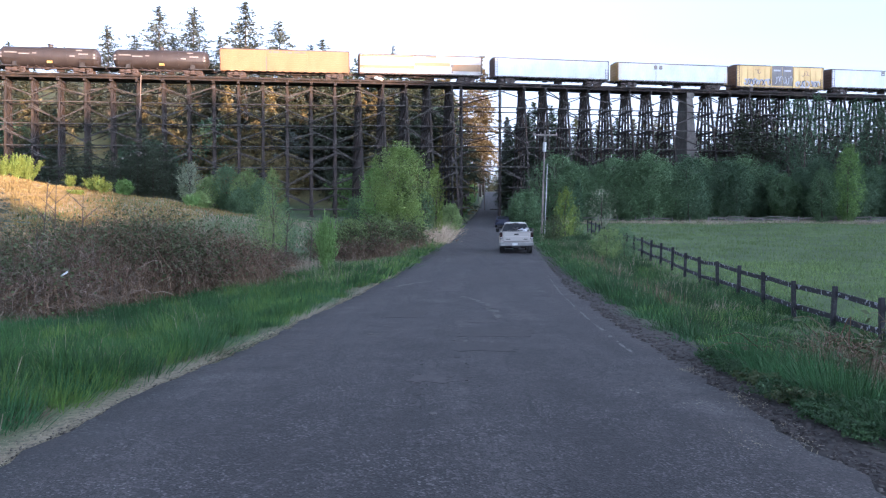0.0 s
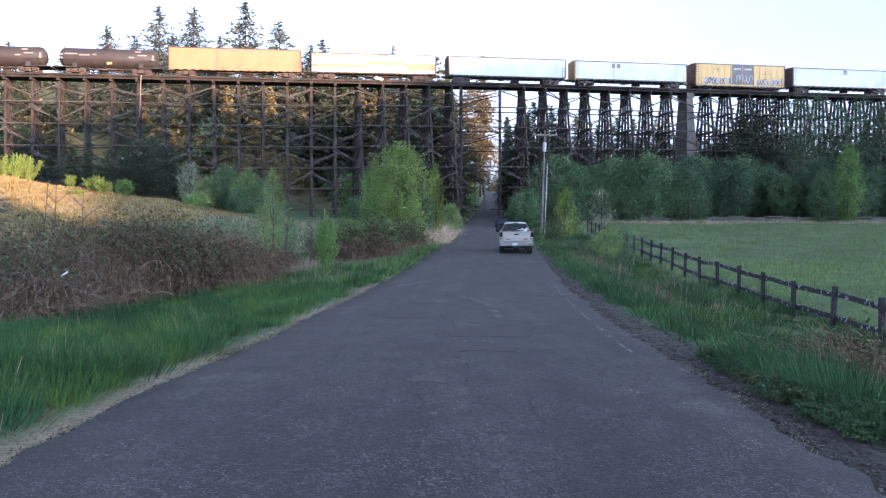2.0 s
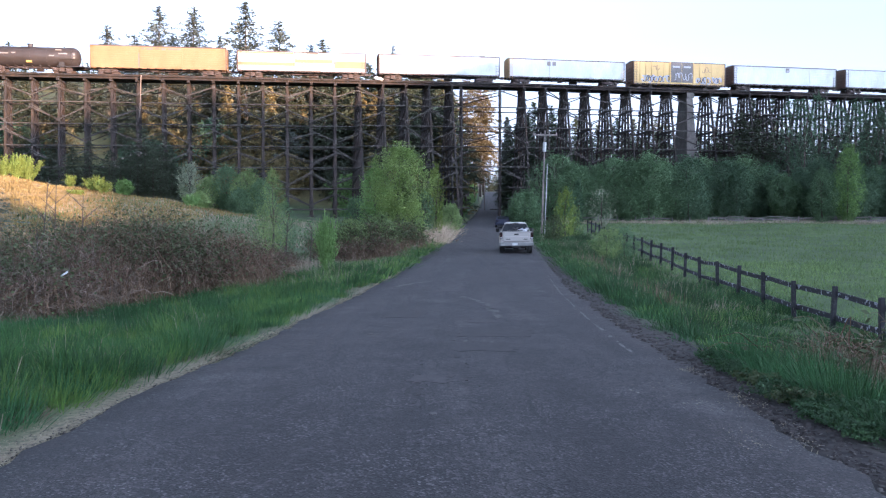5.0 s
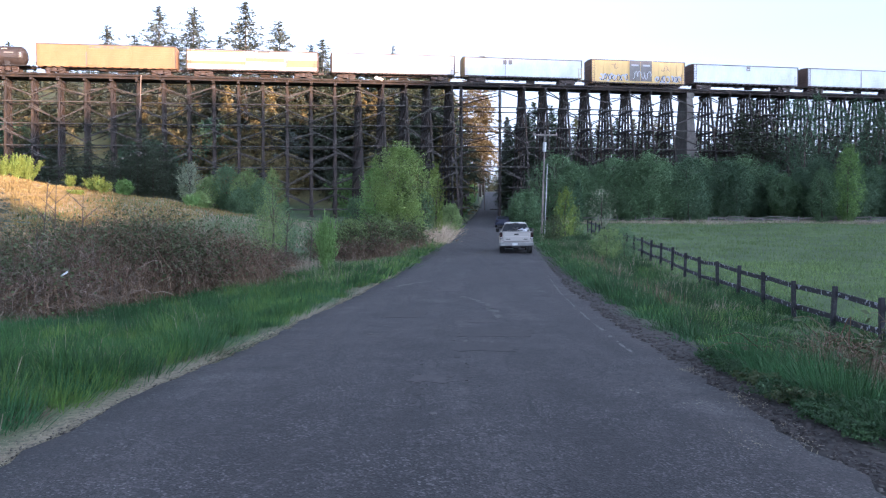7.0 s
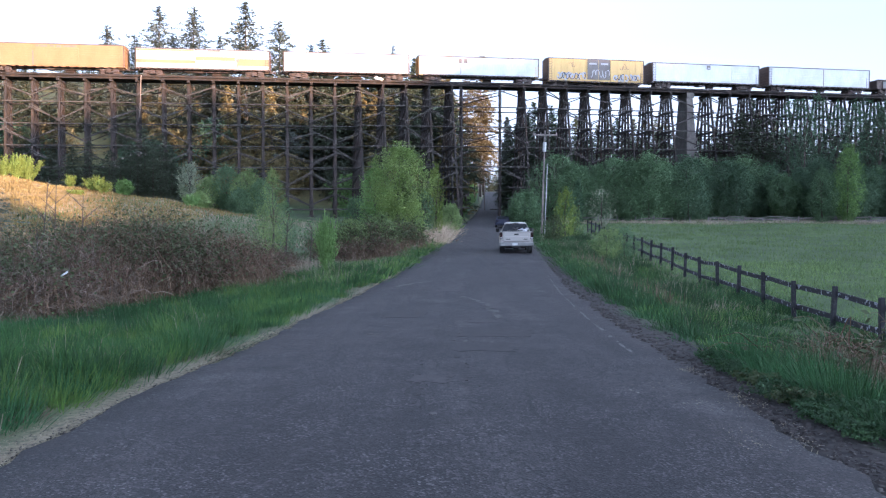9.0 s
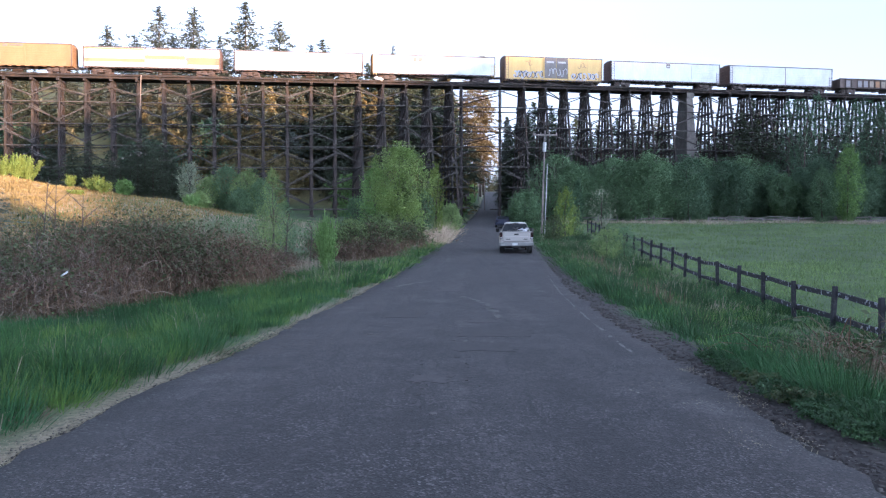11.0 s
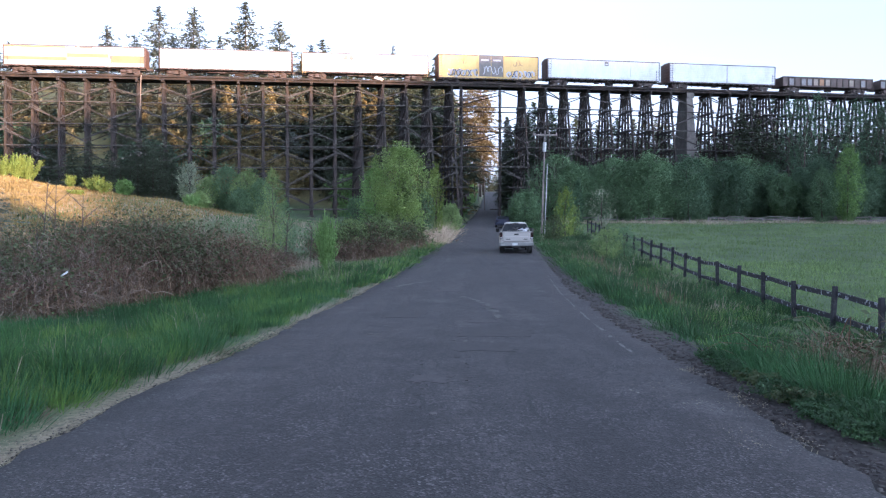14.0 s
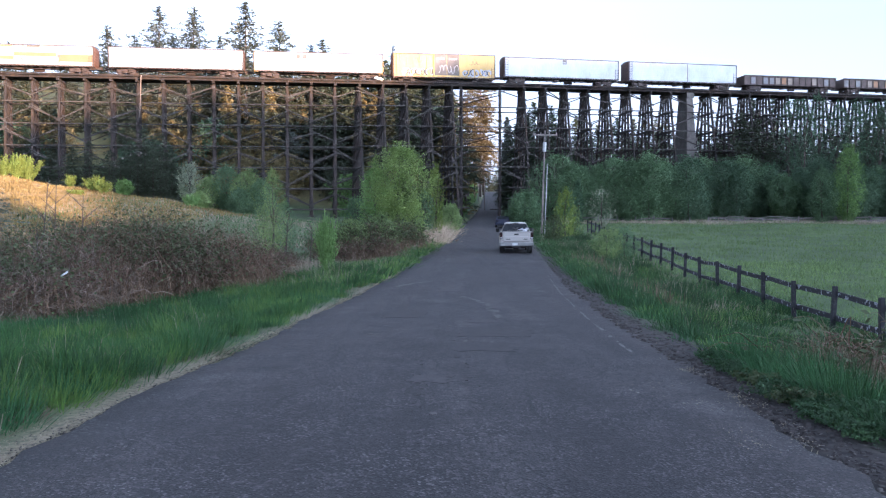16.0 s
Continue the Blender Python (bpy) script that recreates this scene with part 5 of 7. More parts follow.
def build_trees():
    rows = (
        # name, bearing, top, distance, half width, leaf, leaves, fullness at the top, label
        ("shrub", 336, 290, 84, 1.25, LEAF_PALE, 6000, 0.1, "pale blossoming hawthorn shrub"),
        ("shrub", 372, 312, 80, 1.5, LEAF_SAP, 8000, 0.0, "leafy green shrub by the meadow"),
        ("shrub", 402, 294, 80, 1.7, LEAF_MID, 12000, 0.1, "leafy green shrub by the meadow"),
        ("shrub", 438, 302, 79, 1.6, LEAF_SAP, 10000, 0.0, "leafy green shrub by the meadow"),
        ("shrub", 462, 318, 78, 1.5, LEAF_MID, 9000, 0.0, "leafy green shrub by the meadow"),
        ("shrub", 425, 334, 76, 1.3, LEAF_MID, 7000, 0.0, "leafy green shrub by the meadow"),
        ("shrub", 355, 338, 74, 0.9, LEAF_SAP, 4500, 0.0, "fresh green shrub in the meadow"),
        ("tree", 483, 298, 44, 0.85, LEAF_SAP, 7000, -0.2, "slender young green tree on the verge"),
        ("tree", 505, 355, 46, 0.8, LEAF_MID, 4500, -0.2, "slender young green tree on the verge"),
        ("tree", 470, 360, 45, 0.7, LEAF_SAP, 3600, -0.2, "slender young green tree on the verge"),
        ("broadleaf_tree", 706, 259, 52, 1.85, LEAF_WILLOW, 52000, 0.6, "round-topped fresh green willow tree by the road"),
        ("shrub", 664, 296, 53, 1.15, LEAF, 16000, 0.1, "green shrub beside the willow"),
        ("shrub", 632, 350, 54, 1.2, LEAF_MID, 9000, 0.0, "green shrub beside the willow"),
        ("shrub", 622, 386, 43, 1.1, LEAF_SAP, 6500, 0.1, "low green shrub grown through the brambles"),
        ("shrub", 672, 378, 45, 1.2, LEAF_SAP, 8000, 0.1, "low green shrub grown through the brambles"),
        ("shrub", 735, 352, 55, 0.8, LEAF_WILLOW, 6000, 0.0, "green shrub beside the willow"),
        ("tree", 771, 292, 64, 0.7, LEAF_LIME, 7500, -0.2, "slender yellow-green young tree"),
        ("shrub", 752, 338, 62, 0.9, LEAF_MID, 5000, 0.0, "green shrub beside the willow"),
        ("shrub", 798, 362, 78, 1.3, LEAF_SAP, 6000, 0.0, "low green shrub at the road's edge"),
        ("shrub", 220, 318, 73, 0.7, LEAF, 4000, 0.0, "bright green shrub on the slope"),
        ("shrub", 930, 338, 92, 2.1, LEAF_MID, 13000, 0.0, "rounded green bush at the road's edge"),
        ("shrub", 908, 366, 94, 1.2, LEAF_MID, 5000, 0.0, "rounded green bush at the road's edge"),
        ("tree", 1000, 334, 66, 0.95, LEAF_LIME, 4800, -0.2, "young light green tree by the road"),
        ("tree", 1016, 362, 68, 0.7, LEAF_SAP, 2400, -0.2, "young light green tree by the road"),
        ("shrub", 980, 380, 62, 0.9, LEAF_BRAMBLE, 3600, 0.0, "low shrub under the poles"),
        ("tree", 1023, 318, 86, 0.65, LEAF_DARK, 4500, -0.2, "slim dark green conical young tree"),
        ("shrub", 1065, 334, 84, 1.5, LEAF_PALE, 2000, 0.1, "white-flowering shrub by the field"),
        ("shrub", 1076, 404, 46, 0.95, LEAF_SAP, 5200, 0.0, "bush grown over the fence"),
        ("shrub", 1106, 401, 47, 0.8, LEAF_MID, 3600, 0.0, "bush grown over the fence"),
    )
    for k, (name, px, py, dist, w, mat, leaves, full, label) in enumerate(rows):
        x, h = place(px, py, dist)
        broad_tree(name, (x, dist), w, h, mat, label, 70 + k, leaves, max(0.03, dist * 0.00085), 0.02, top_heavy=full, shoots=0.55 if mat in (LEAF_LIME, LEAF_PALE) else 0.22)
    # the thicket along the far side of the field
    rng = random.Random(9)
    for k in range(30):
        px = 985 + k * 21 + rng.uniform(-8, 8)
        dist = rng.uniform(98, 108)
        py = 284 + rng.uniform(-16, 26) + (8 if px > 1300 else 0)
        x, h = place(px, py, dist)
        broad_tree("thicket_tree", (x, dist), h * rng.uniform(0.3, 0.4), h, LEAF_MID if rng.random() < (0.75 if px < 1280 else 0.3) else LEAF_DARK, "dense green broadleaf tree beside the field", 200 + k, 12500, 0.095, 0.0, "thicket beside the field", top_heavy=rng.uniform(-0.1, 0.3))
    x, h = place(1500, 262, 96)
    broad_tree("broadleaf_tree", (x, 96), 1.9, h, LEAF, "light green young tree before the thicket", 301, 12000, 0.085, 0.02)
    x, h = place(1455, 296, 96)
    broad_tree("broadleaf_tree", (x, 96), 1.7, h, LEAF_MID, "light green young tree before the thicket", 303, 8000, 0.085, 0.02)
    # loose tall alders before the right end of the bridge
    for k in range(7):
        px = 1392 + k * 28 + rng.uniform(-6, 6)
        dist = rng.uniform(107, 114)
        x, h = place(px, rng.uniform(158, 205), dist)
        broad_tree("alder_tree", (x, dist), 2.3, h, LEAF_DARK, "tall loose alder tree before the trestle", 320 + k, 4200, 0.1, 0.25, "alders before the trestle", shoots=0.5)


build_trees()


def broom(px, top, dist, spread, stems, mat, label, seed):
    """Upright whippy stems from one foot, feathered with small leaves."""
    x, h = place(px, top, dist)
    root = thing("broom_shrub", pose(x, dist, float(land(x, dist)) - 0.03), label, "shrub")
    rng = np.random.default_rng(seed)
    a, r = rng.uniform(0, 6.283, stems), np.sqrt(rng.random(stems))
    foot = np.stack([np.cos(a) * r * 0.3 * spread, np.sin(a) * r * 0.3 * spread, 0 * r], 1)
    tall = h * rng.uniform(0.55, 1.05, stems) * (1 - 0.25 * r)
    tip = np.stack([np.cos(a) * r * spread, np.sin(a) * r * spread, tall], 1) + rng.normal(0, 0.08 * spread, (stems, 3)) * np.array([1, 1, 0])
    f = np.linspace(0, 1, 5)[None, :, None]
    line = foot[:, None] + (tip - foot)[:, None] * np.concatenate([f ** 1.5, f ** 1.5, f], 2)
    w = np.stack([np.cos(a + 1.57), np.sin(a + 1.57), 0 * a], 1)[:, None] * 0.00035 * dist
    part("stem", quads_mesh("stem", np.stack([line[:, :-1] - w, line[:, :-1] + w, line[:, 1:] + w, line[:, 1:] - w], 2), mat), mat, root)
    n = stems * 26
    i, t = rng.integers(0, stems, n), rng.uniform(0.3, 1.0, n)[:, None]
    c = foot[i] + (tip - foot)[i] * np.concatenate([t ** 1.5, t ** 1.5, t], 1) + rng.normal(0, 0.0009 * dist, (n, 3))
    up = (tip - foot)[i] / np.linalg.norm((tip - foot)[i], axis=1, keepdims=True) + rng.normal(0, 0.35, (n, 3))
    l = 0.0016 * dist * rng.uniform(0.5, 1.3, n)
    part("foliage", quads_mesh("foliage", bent_quads(c, unit(rng, n), up, l * 0.4, l, rng), mat), mat, root)


for spot in ((578, 364, 34, 0.62, 170, LEAF, "upright bright green broom shrub"), (168, 308, 70, 1.1, 55, LEAF_LIME, "yellow-green broom shrub on the sunny slope"), (184, 318, 69, 0.9, 40, LEAF_LIME, "yellow-green broom shrub on the sunny slope"),
             (222, 316, 73, 0.9, 90, LEAF, "bright green broom shrub on the slope"), (125, 304, 72, 0.6, 22, LEAF_LIME, "yellow-green broom shrub on the sunny slope"), (28, 266, 72, 1.2, 60, LEAF_LIME, "yellow-green broom shrub on the sunny slope"),
             (52, 272, 73, 1.4, 60, LEAF_LIME, "yellow-green broom shrub on the sunny slope"), (8, 276, 71, 1.0, 50, LEAF_LIME, "yellow-green broom shrub on the sunny slope"), (135, 335, 66, 0.8, 30, LEAF_LIME, "yellow-green broom shrub on the sunny slope"), (340, 340, 70, 0.9, 50, LEAF, "bright green broom shrub on the slope")):
    broom(*spot, int(spot[0]))


def build_undergrowth():
    """Broadleaf brush that closes the wood's foot behind the trestle."""
    rng = random.Random(31)
    # the second kind has warm sunlight put into its leaf colour
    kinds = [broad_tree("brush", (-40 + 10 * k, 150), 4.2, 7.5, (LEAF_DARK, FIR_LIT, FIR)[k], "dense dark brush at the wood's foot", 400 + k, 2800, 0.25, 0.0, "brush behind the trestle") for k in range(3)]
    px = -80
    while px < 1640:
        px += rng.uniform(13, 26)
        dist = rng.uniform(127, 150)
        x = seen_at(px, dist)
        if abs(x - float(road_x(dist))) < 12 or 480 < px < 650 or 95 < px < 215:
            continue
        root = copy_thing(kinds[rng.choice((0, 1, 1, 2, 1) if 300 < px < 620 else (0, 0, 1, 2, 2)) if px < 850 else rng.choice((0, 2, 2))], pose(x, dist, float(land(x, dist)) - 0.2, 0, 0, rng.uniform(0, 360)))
        k = rng.uniform(0.7, 1.35)
        root.scale = (k, k, k * rng.uniform(0.8, 1.2))
    # fresh roadside bushes beyond the bridge
    fresh = broad_tree("brush", (-15, 130), 4.2, 7.5, LEAF, "fresh green bushes lining the road", 404, 3000, 0.2, 0.0, "bushes along the road")
    for d in range(124, 290, 9):
        for s in (-1, 1):
            x = float(road_x(d)) + s * rng.uniform(6.0, 7.5)
            root = copy_thing(fresh, pose(x, d, float(land(x, d)) - 0.2, 0, 0, rng.uniform(0, 360)))
            k = rng.uniform(0.35, 0.55)
            root.scale = (k, k, k)


build_undergrowth()


# ---- poles and fence ----
def utility_pole(px, py, dist, arm=True, can=True):
    x = seen_at(px, dist) - (0.22 if can else 0)
    z = float(land(x, dist))
    h = 1.65 + (405 - py) / 1358 * dist - z
    root = thing("utility_pole", pose(x, dist, z, 0, 1.6 if can else 0, -4), "weathered grey wooden utility pole beside the road", "utility pole")
    part("pole", made(tube, (0, 0, -0.4), (0, 0, h), 0.1, 0.062, 12), POLE_WOOD, root)
    if arm:
        part("crossarm", made(box, (-1.15, -0.16, h - 0.5), (1.15, -0.06, h - 0.36)), POLE_WOOD, root)
        for o in (-1.05, -0.4, 0.4, 1.05):
            part("insulator", made(tube, (o, -0.11, h - 0.36), (o, -0.11, h - 0.16), 0.06, 0.035, 8), POLE_WOOD, root)
    if can:
        part("transformer", made(tube, (-0.02, -0.3, h - 2.0), (-0.02, -0.3, h - 1.15), 0.17, 0.17, 14), CAN_GREY, root, "pale grey transformer can")
    return root


CAN_GREY = material("transformer_grey", [(0.36, 0.36, 0.37), (0.46, 0.46, 0.47)], rough=0.5)


def build_poles():
    utility_pole(963, 232, 72), utility_pole(981, 290, 104, arm=False, can=False)
    utility_pole(918, 286, 160, can=False), utility_pole(857, 298, 190, can=False), utility_pole(847, 310, 230, arm=False, can=False)
    # a pale guard tube leans by the first pole
    root = thing("guard_pole", pose(seen_at(966, 71), 71, float(land(seen_at(966, 71), 71))), "bare pale pole standing beside the utility pole", "pole")
    part("shaft", made(tube, (-0.12, 0, -0.3), (0.12, 0, 6.6), 0.048, 0.038, 10), CAN_GREY, root)


build_poles()


def fence_spot(k):
    """The k-th post, counted from the near end."""
    inv = 1 / 605 + (k - 2) * 0.000211
    d = 9.3 * 1358 / 1358 * 1 * inv * 1358
    x = 870 + 1 / inv
    return seen_at(x, d), d


def build_fence():
    posts = [fence_spot(k) for k in range(-3, 23)]
    root = thing("rail_fence", pose(posts[0][0], posts[0][1], float(land(*posts[0]))), "weathered dark wooden two-rail field fence", "fence")
    bpy.context.view_layer.update()
    inv = root.matrix_world.inverted()
    rng = random.Random(2)
    tops = []
    for x, y in posts:
        z = float(land(x, y))
        lean = pose(x, y, z, rng.uniform(-2.5, 2.5), rng.uniform(-2.5, 2.5), -5)
        p = bmesh.new()
        box(p, (-0.06, -0.065, -0.4), (0.06, 0.065, 1.2 + rng.uniform(-0.05, 0.06)), 0.012)
        part("post", p, FENCE_WOOD, root).matrix_local = inv @ lean
        tops.append(Vector((x, y, z)))
    for a, b in zip(tops, tops[1:]):
        for h in (0.35, 0.98):
            ja, jb = rng.uniform(-0.03, 0.03), rng.uniform(-0.03, 0.03)
            r = bmesh.new()
            off = Vector((0.1, 0, 0))
            beam(r, a + off + Vector((0, -0.05, h + ja)), b + off + Vector((0, 0.05, h + jb)), 0.05, 0.145)
            part("rail", r, RAIL_WOOD, root).matrix_local = inv


build_fence()


def build_far_fence():
    """A broken old rail fence on the field's far edge."""
    rng = random.Random(14)
    root = thing("old_rail_fence", pose(20, 97.5, float(land(20, 97.5))), "broken silver-grey rail fence at the field's edge", "fence")
    bpy.context.view_layer.update()
    inv = root.matrix_world.inverted()
    last = None
    for k in range(27):
        x, y = 15 + k * 2.3, 96.6 + 0.02 * k + rng.uniform(-0.2, 0.2)
        z = float(land(x, y))
        part("post", made(beam, (x, y, z - 0.3), (x + rng.uniform(-0.1, 0.1), y, z + rng.uniform(0.6, 0.95)), 0.12, 0.12), OLD_RAIL, root).matrix_local = inv
        if last and (k > 8 or rng.random() < 0.5):
            for h in (0.12, 0.3, 0.5, 0.68) if k > 8 else (0.5,):
                if rng.random() < 0.85:
                    part("rail", made(beam, last + Vector((rng.uniform(-0.3, 0.3), rng.uniform(-0.2, 0.2), h + rng.uniform(-0.12, 0.1))), Vector((x + rng.uniform(-0.3, 0.5), y + rng.uniform(-0.2, 0.2), z + h + rng.uniform(-0.12, 0.1))), 0.06, rng.uniform(0.08, 0.14)), OLD_RAIL, root).matrix_local = inv
        last = Vector((x, y, z))


build_far_fence()


# ---- vehicles ----
PAINT_WHITE = material("truck_paint_silver_white", [(0.31, 0.3, 0.28), (0.36, 0.35, 0.325)], scale=1, rough=0.4)
PAINT_BLUE = material("dark_blue_paint", [(0.008, 0.012, 0.035), (0.014, 0.02, 0.055)], scale=1, rough=0.3)
CHROME = material("dull_chrome", [(0.3, 0.3, 0.3), (0.4, 0.4, 0.4)], rough=0.35, metal=0.9)
BUMPER_GREY = material("scuffed_bumper", [(0.15, 0.15, 0.145), (0.24, 0.24, 0.235)], scale=3, rough=0.4)
RED_LAMP = material("tail_lamp_red", [(0.018, 0.004, 0.004), (0.03, 0.006, 0.006)], rough=0.2)
RUBBER = material("tyre_rubber", [(0.012, 0.012, 0.012), (0.025, 0.025, 0.025)], scale=6, rough=0.85)


def wheel(car, x, y, r, w):
    t = bmesh.new()
    e = w / 2
    tube(t, (x - e, y, r), (x + e, y, r), r, r, 24)
    bmesh.ops.bevel(t, geom=[d for d in t.edges if d.is_manifold and d.calc_face_angle(0) > 1.2], offset=0.03, segments=2, affect="EDGES")
    tyre = part("wheel", t, RUBBER, car)
    part("rim", made(tube, (x - e - 0.01, y, r), (x + e + 0.01, y, r), r * 0.6, r * 0.6, 16), CHROME, tyre)


def loft(bm, sections):
    """A skin over cross-sections, each a ring of the same number of points."""
    rings = [[bm.verts.new(p) for p in s] for s in sections]
    n = len(rings[0])
    for a, b in zip(rings, rings[1:]):
        for k in range(n):
            bm.faces.new((a[k], a[(k + 1) % n], b[(k + 1) % n], b[k]))
    bm.faces.new(rings[0]), bm.faces.new(list(reversed(rings[-1])))
    bmesh.ops.recalc_face_normals(bm, faces=bm.faces)
    return bm


def ring(y, hw, z0, z1, tuck=0.08, crown=0.0):
    """Cross-section of a car body at y: hw half width, sides tucked in at the top."""
    return [(-hw + 0.05, y, z0), (hw - 0.05, y, z0), (hw, y, z0 + 0.12), (hw, y, z0 + (z1 - z0) * 0.62), (hw - tuck, y, z1 - 0.03), (hw - tuck - 0.06, y, z1 + crown), (-hw + tuck + 0.06, y, z1 + crown), (-hw + tuck, y, z1 - 0.03), (-hw, y, z0 + (z1 - z0) * 0.62), (-hw, y, z0 + 0.12)]


def build_truck():
    x, y = 4.31, 45.0
    turn = -math.degrees(math.atan2(float(road_x(52)) - float(road_x(45)), 7))
    root = thing("pickup_truck", pose(x, y, float(road_z(y)) + 0.03, 0, 0, turn), "white pickup truck stopped on the asphalt lane", "pickup truck")
    hw = 0.98
    bed = bmesh.new()
    for s in (-1, 1):
        loft(bed, [[(s * (hw - 0.17), yy, 0.62), (s * (hw - 0.02), yy, 0.6), (s * hw, yy, 0.85), (s * (hw - 0.015), yy, 1.2), (s * (hw - 0.05), yy, 1.31), (s * (hw - 0.15), yy, 1.31), (s * (hw - 0.17), yy, 1.24)] for yy in (0.05, 0.9, 2.02)])
    box(bed, (-hw + 0.12, 0.1, 0.6), (hw - 0.12, 2.0, 0.72)), box(bed, (-hw + 0.12, 1.94, 0.6), (hw - 0.12, 2.02, 1.28))
    part("bed", bed, PAINT_WHITE, root)
    gate = bmesh.new()
    box(gate, (-0.79, 0.0, 0.71), (0.79, 0.08, 1.3), 0.03)
    box(gate, (-0.79, -0.02, 1.22), (0.79, 0.05, 1.31), 0.02)
    box(gate, (-0.7, -0.012, 0.76), (0.7, 0.02, 1.02), 0.01)
    g = part("tailgate", gate, PAINT_WHITE, root)
    part("handle", made(box, (-0.13, -0.03, 1.1), (0.13, 0.01, 1.19), bevel=0.015), BLACK, g)
    for o, w in ((-0.62, 0.26), (0.42, 0.22)):
        part("badge", made(box, (o, -0.022, 0.84), (o + w, 0.0, 0.885)), BLACK, g)
    for s in (-1, 1):
        lamp = part("tail_lamp", made(box, (min(s * 0.82, s * 0.985), -0.02, 0.86), (max(s * 0.82, s * 0.985), 0.09, 1.26), bevel=0.03), RED_LAMP, root, "dark red tail lamp")
        part("reversing_lens", made(box, (min(s * 0.84, s * 0.96), -0.027, 0.9), (max(s * 0.84, s * 0.96), -0.015, 0.98)), CAN_PALE, lamp)
    low = bmesh.new()
    loft(low, [ring(y0, hw, z0, z1, 0.06) for y0, z0, z1 in ((1.98, 0.5, 1.24), (2.1, 0.45, 1.26), (4.2, 0.45, 1.22), (4.35, 0.45, 1.16), (5.3, 0.48, 1.1), (5.5, 0.52, 0.95))])
    part("body", low, PAINT_WHITE, root)
    cab = bmesh.new()

    def cab_ring(y0, w, z1, t, c):
        return [(-w, y0, 1.2), (w, y0, 1.2), (w - 0.02, y0, min(1.28, z1)), (w - t, y0, z1 - 0.05), (w - t - 0.09, y0, z1 + c), (-w + t + 0.09, y0, z1 + c), (-w + t, y0, z1 - 0.05), (-w + 0.02, y0, min(1.28, z1))]
    loft(cab, [cab_ring(y0, w, z1, t, c) for y0, w, z1, t, c in ((2.06, 0.93, 1.26, 0.05, 0), (2.22, 0.92, 1.82, 0.25, 0.02), (2.4, 0.92, 1.87, 0.27, 0.02), (3.5, 0.92, 1.85, 0.27, 0.02), (4.25, 0.93, 1.26, 0.06, 0))])
    part("cab", cab, PAINT_WHITE, root)
    # rear window lies on the steep back of the cab
    win = bmesh.new()
    outline = ((-0.8, 2.05, 1.29), (0.8, 2.05, 1.29), (0.77, 2.1, 1.46), (0.66, 2.17, 1.7), (0.58, 2.185, 1.76), (-0.58, 2.185, 1.76), (-0.66, 2.17, 1.7), (-0.77, 2.1, 1.46))
    win.faces.new([win.verts.new(p) for p in outline])
    ext = bmesh.ops.extrude_face_region(win, geom=win.faces[:])
    for v in ext["geom"]:
        if isinstance(v, bmesh.types.BMVert):
            v.co.y -= 0.02
    bmesh.ops.recalc_face_normals(win, faces=win.faces)
    window = part("rear_window", win, GLASS, root, "dark tinted rear window")
    part("rear_seal", made(lambda bm: [beam(bm, a, b, 0.035, 0.035) for a, b in zip([Vector(p) - Vector((0, 0.012, 0)) for p in outline], [Vector(p) - Vector((0, 0.012, 0)) for p in outline[1:] + outline[:1]])]), BLACK, window)
    part("brake_lamp", made(box, (-0.16, 2.15, 1.8), (0.16, 2.22, 1.84)), RED_LAMP, root)
    for s in (-1, 1):
        sw = bmesh.new()
        beam(sw, (s * 0.83, 2.5, 1.52), (s * 0.83, 3.7, 1.5), 0.4, 0.05)
        part("side_window", sw, GLASS, root)
        part("mirror", made(box, (min(s * 0.98, s * 1.19), 3.6, 1.26), (max(s * 0.98, s * 1.19), 3.72, 1.5), bevel=0.04), BLACK, root)
    bump = bmesh.new()
    box(bump, (-0.99, -0.2, 0.46), (0.99, 0.0, 0.66), 0.035), box(bump, (-0.45, -0.22, 0.63), (0.45, 0.0, 0.67), 0.01)
    part("bumper", bump, BUMPER_GREY, root, "dull grey rear bumper")
    part("number_plate", made(box, (-0.24, -0.235, 0.5), (0.06, -0.19, 0.64)), CAN_PALE, root)
    under = bmesh.new()
    box(under, (-0.75, 0.1, 0.42), (0.75, 5.0, 0.6)), box(under, (-0.24, -0.14, 0.33), (0.24, 0.3, 0.46), 0.03)
    tube(under, (-0.8, 1.15, 0.38), (0.8, 1.15, 0.38), 0.08, 0.08, 10), tube(under, (-0.16, 1.15, 0.38), (0.16, 1.15, 0.38), 0.17, 0.17, 12)
    tube(under, (0.55, -0.05, 0.42), (0.55, 0.6, 0.42), 0.05, 0.05, 10), tube(under, (0, -0.3, 0.44), (0, -0.2, 0.44), 0.035, 0.035, 10)
    part("underbody", under, BLACK, root)
    # a loose load: dark poles and pale bundles that stand over the tailgate
    rng = random.Random(5)
    load = bmesh.new()
    for a, b in (((-0.55, 0.3, 1.36), (0.35, 1.6, 1.38)), ((-0.1, 0.5, 1.3), (0.12, 1.2, 1.55)), ((0.1, 0.3, 1.34), (0.6, 1.5, 1.44)), ((-0.2, 0.6, 1.52), (0.25, 0.7, 1.34))):
        tube(load, a, b, 0.035, 0.03, 8)
    part("load_poles", load, BLACK, root, "dark poles lying in the bed")
    sack = bmesh.new()
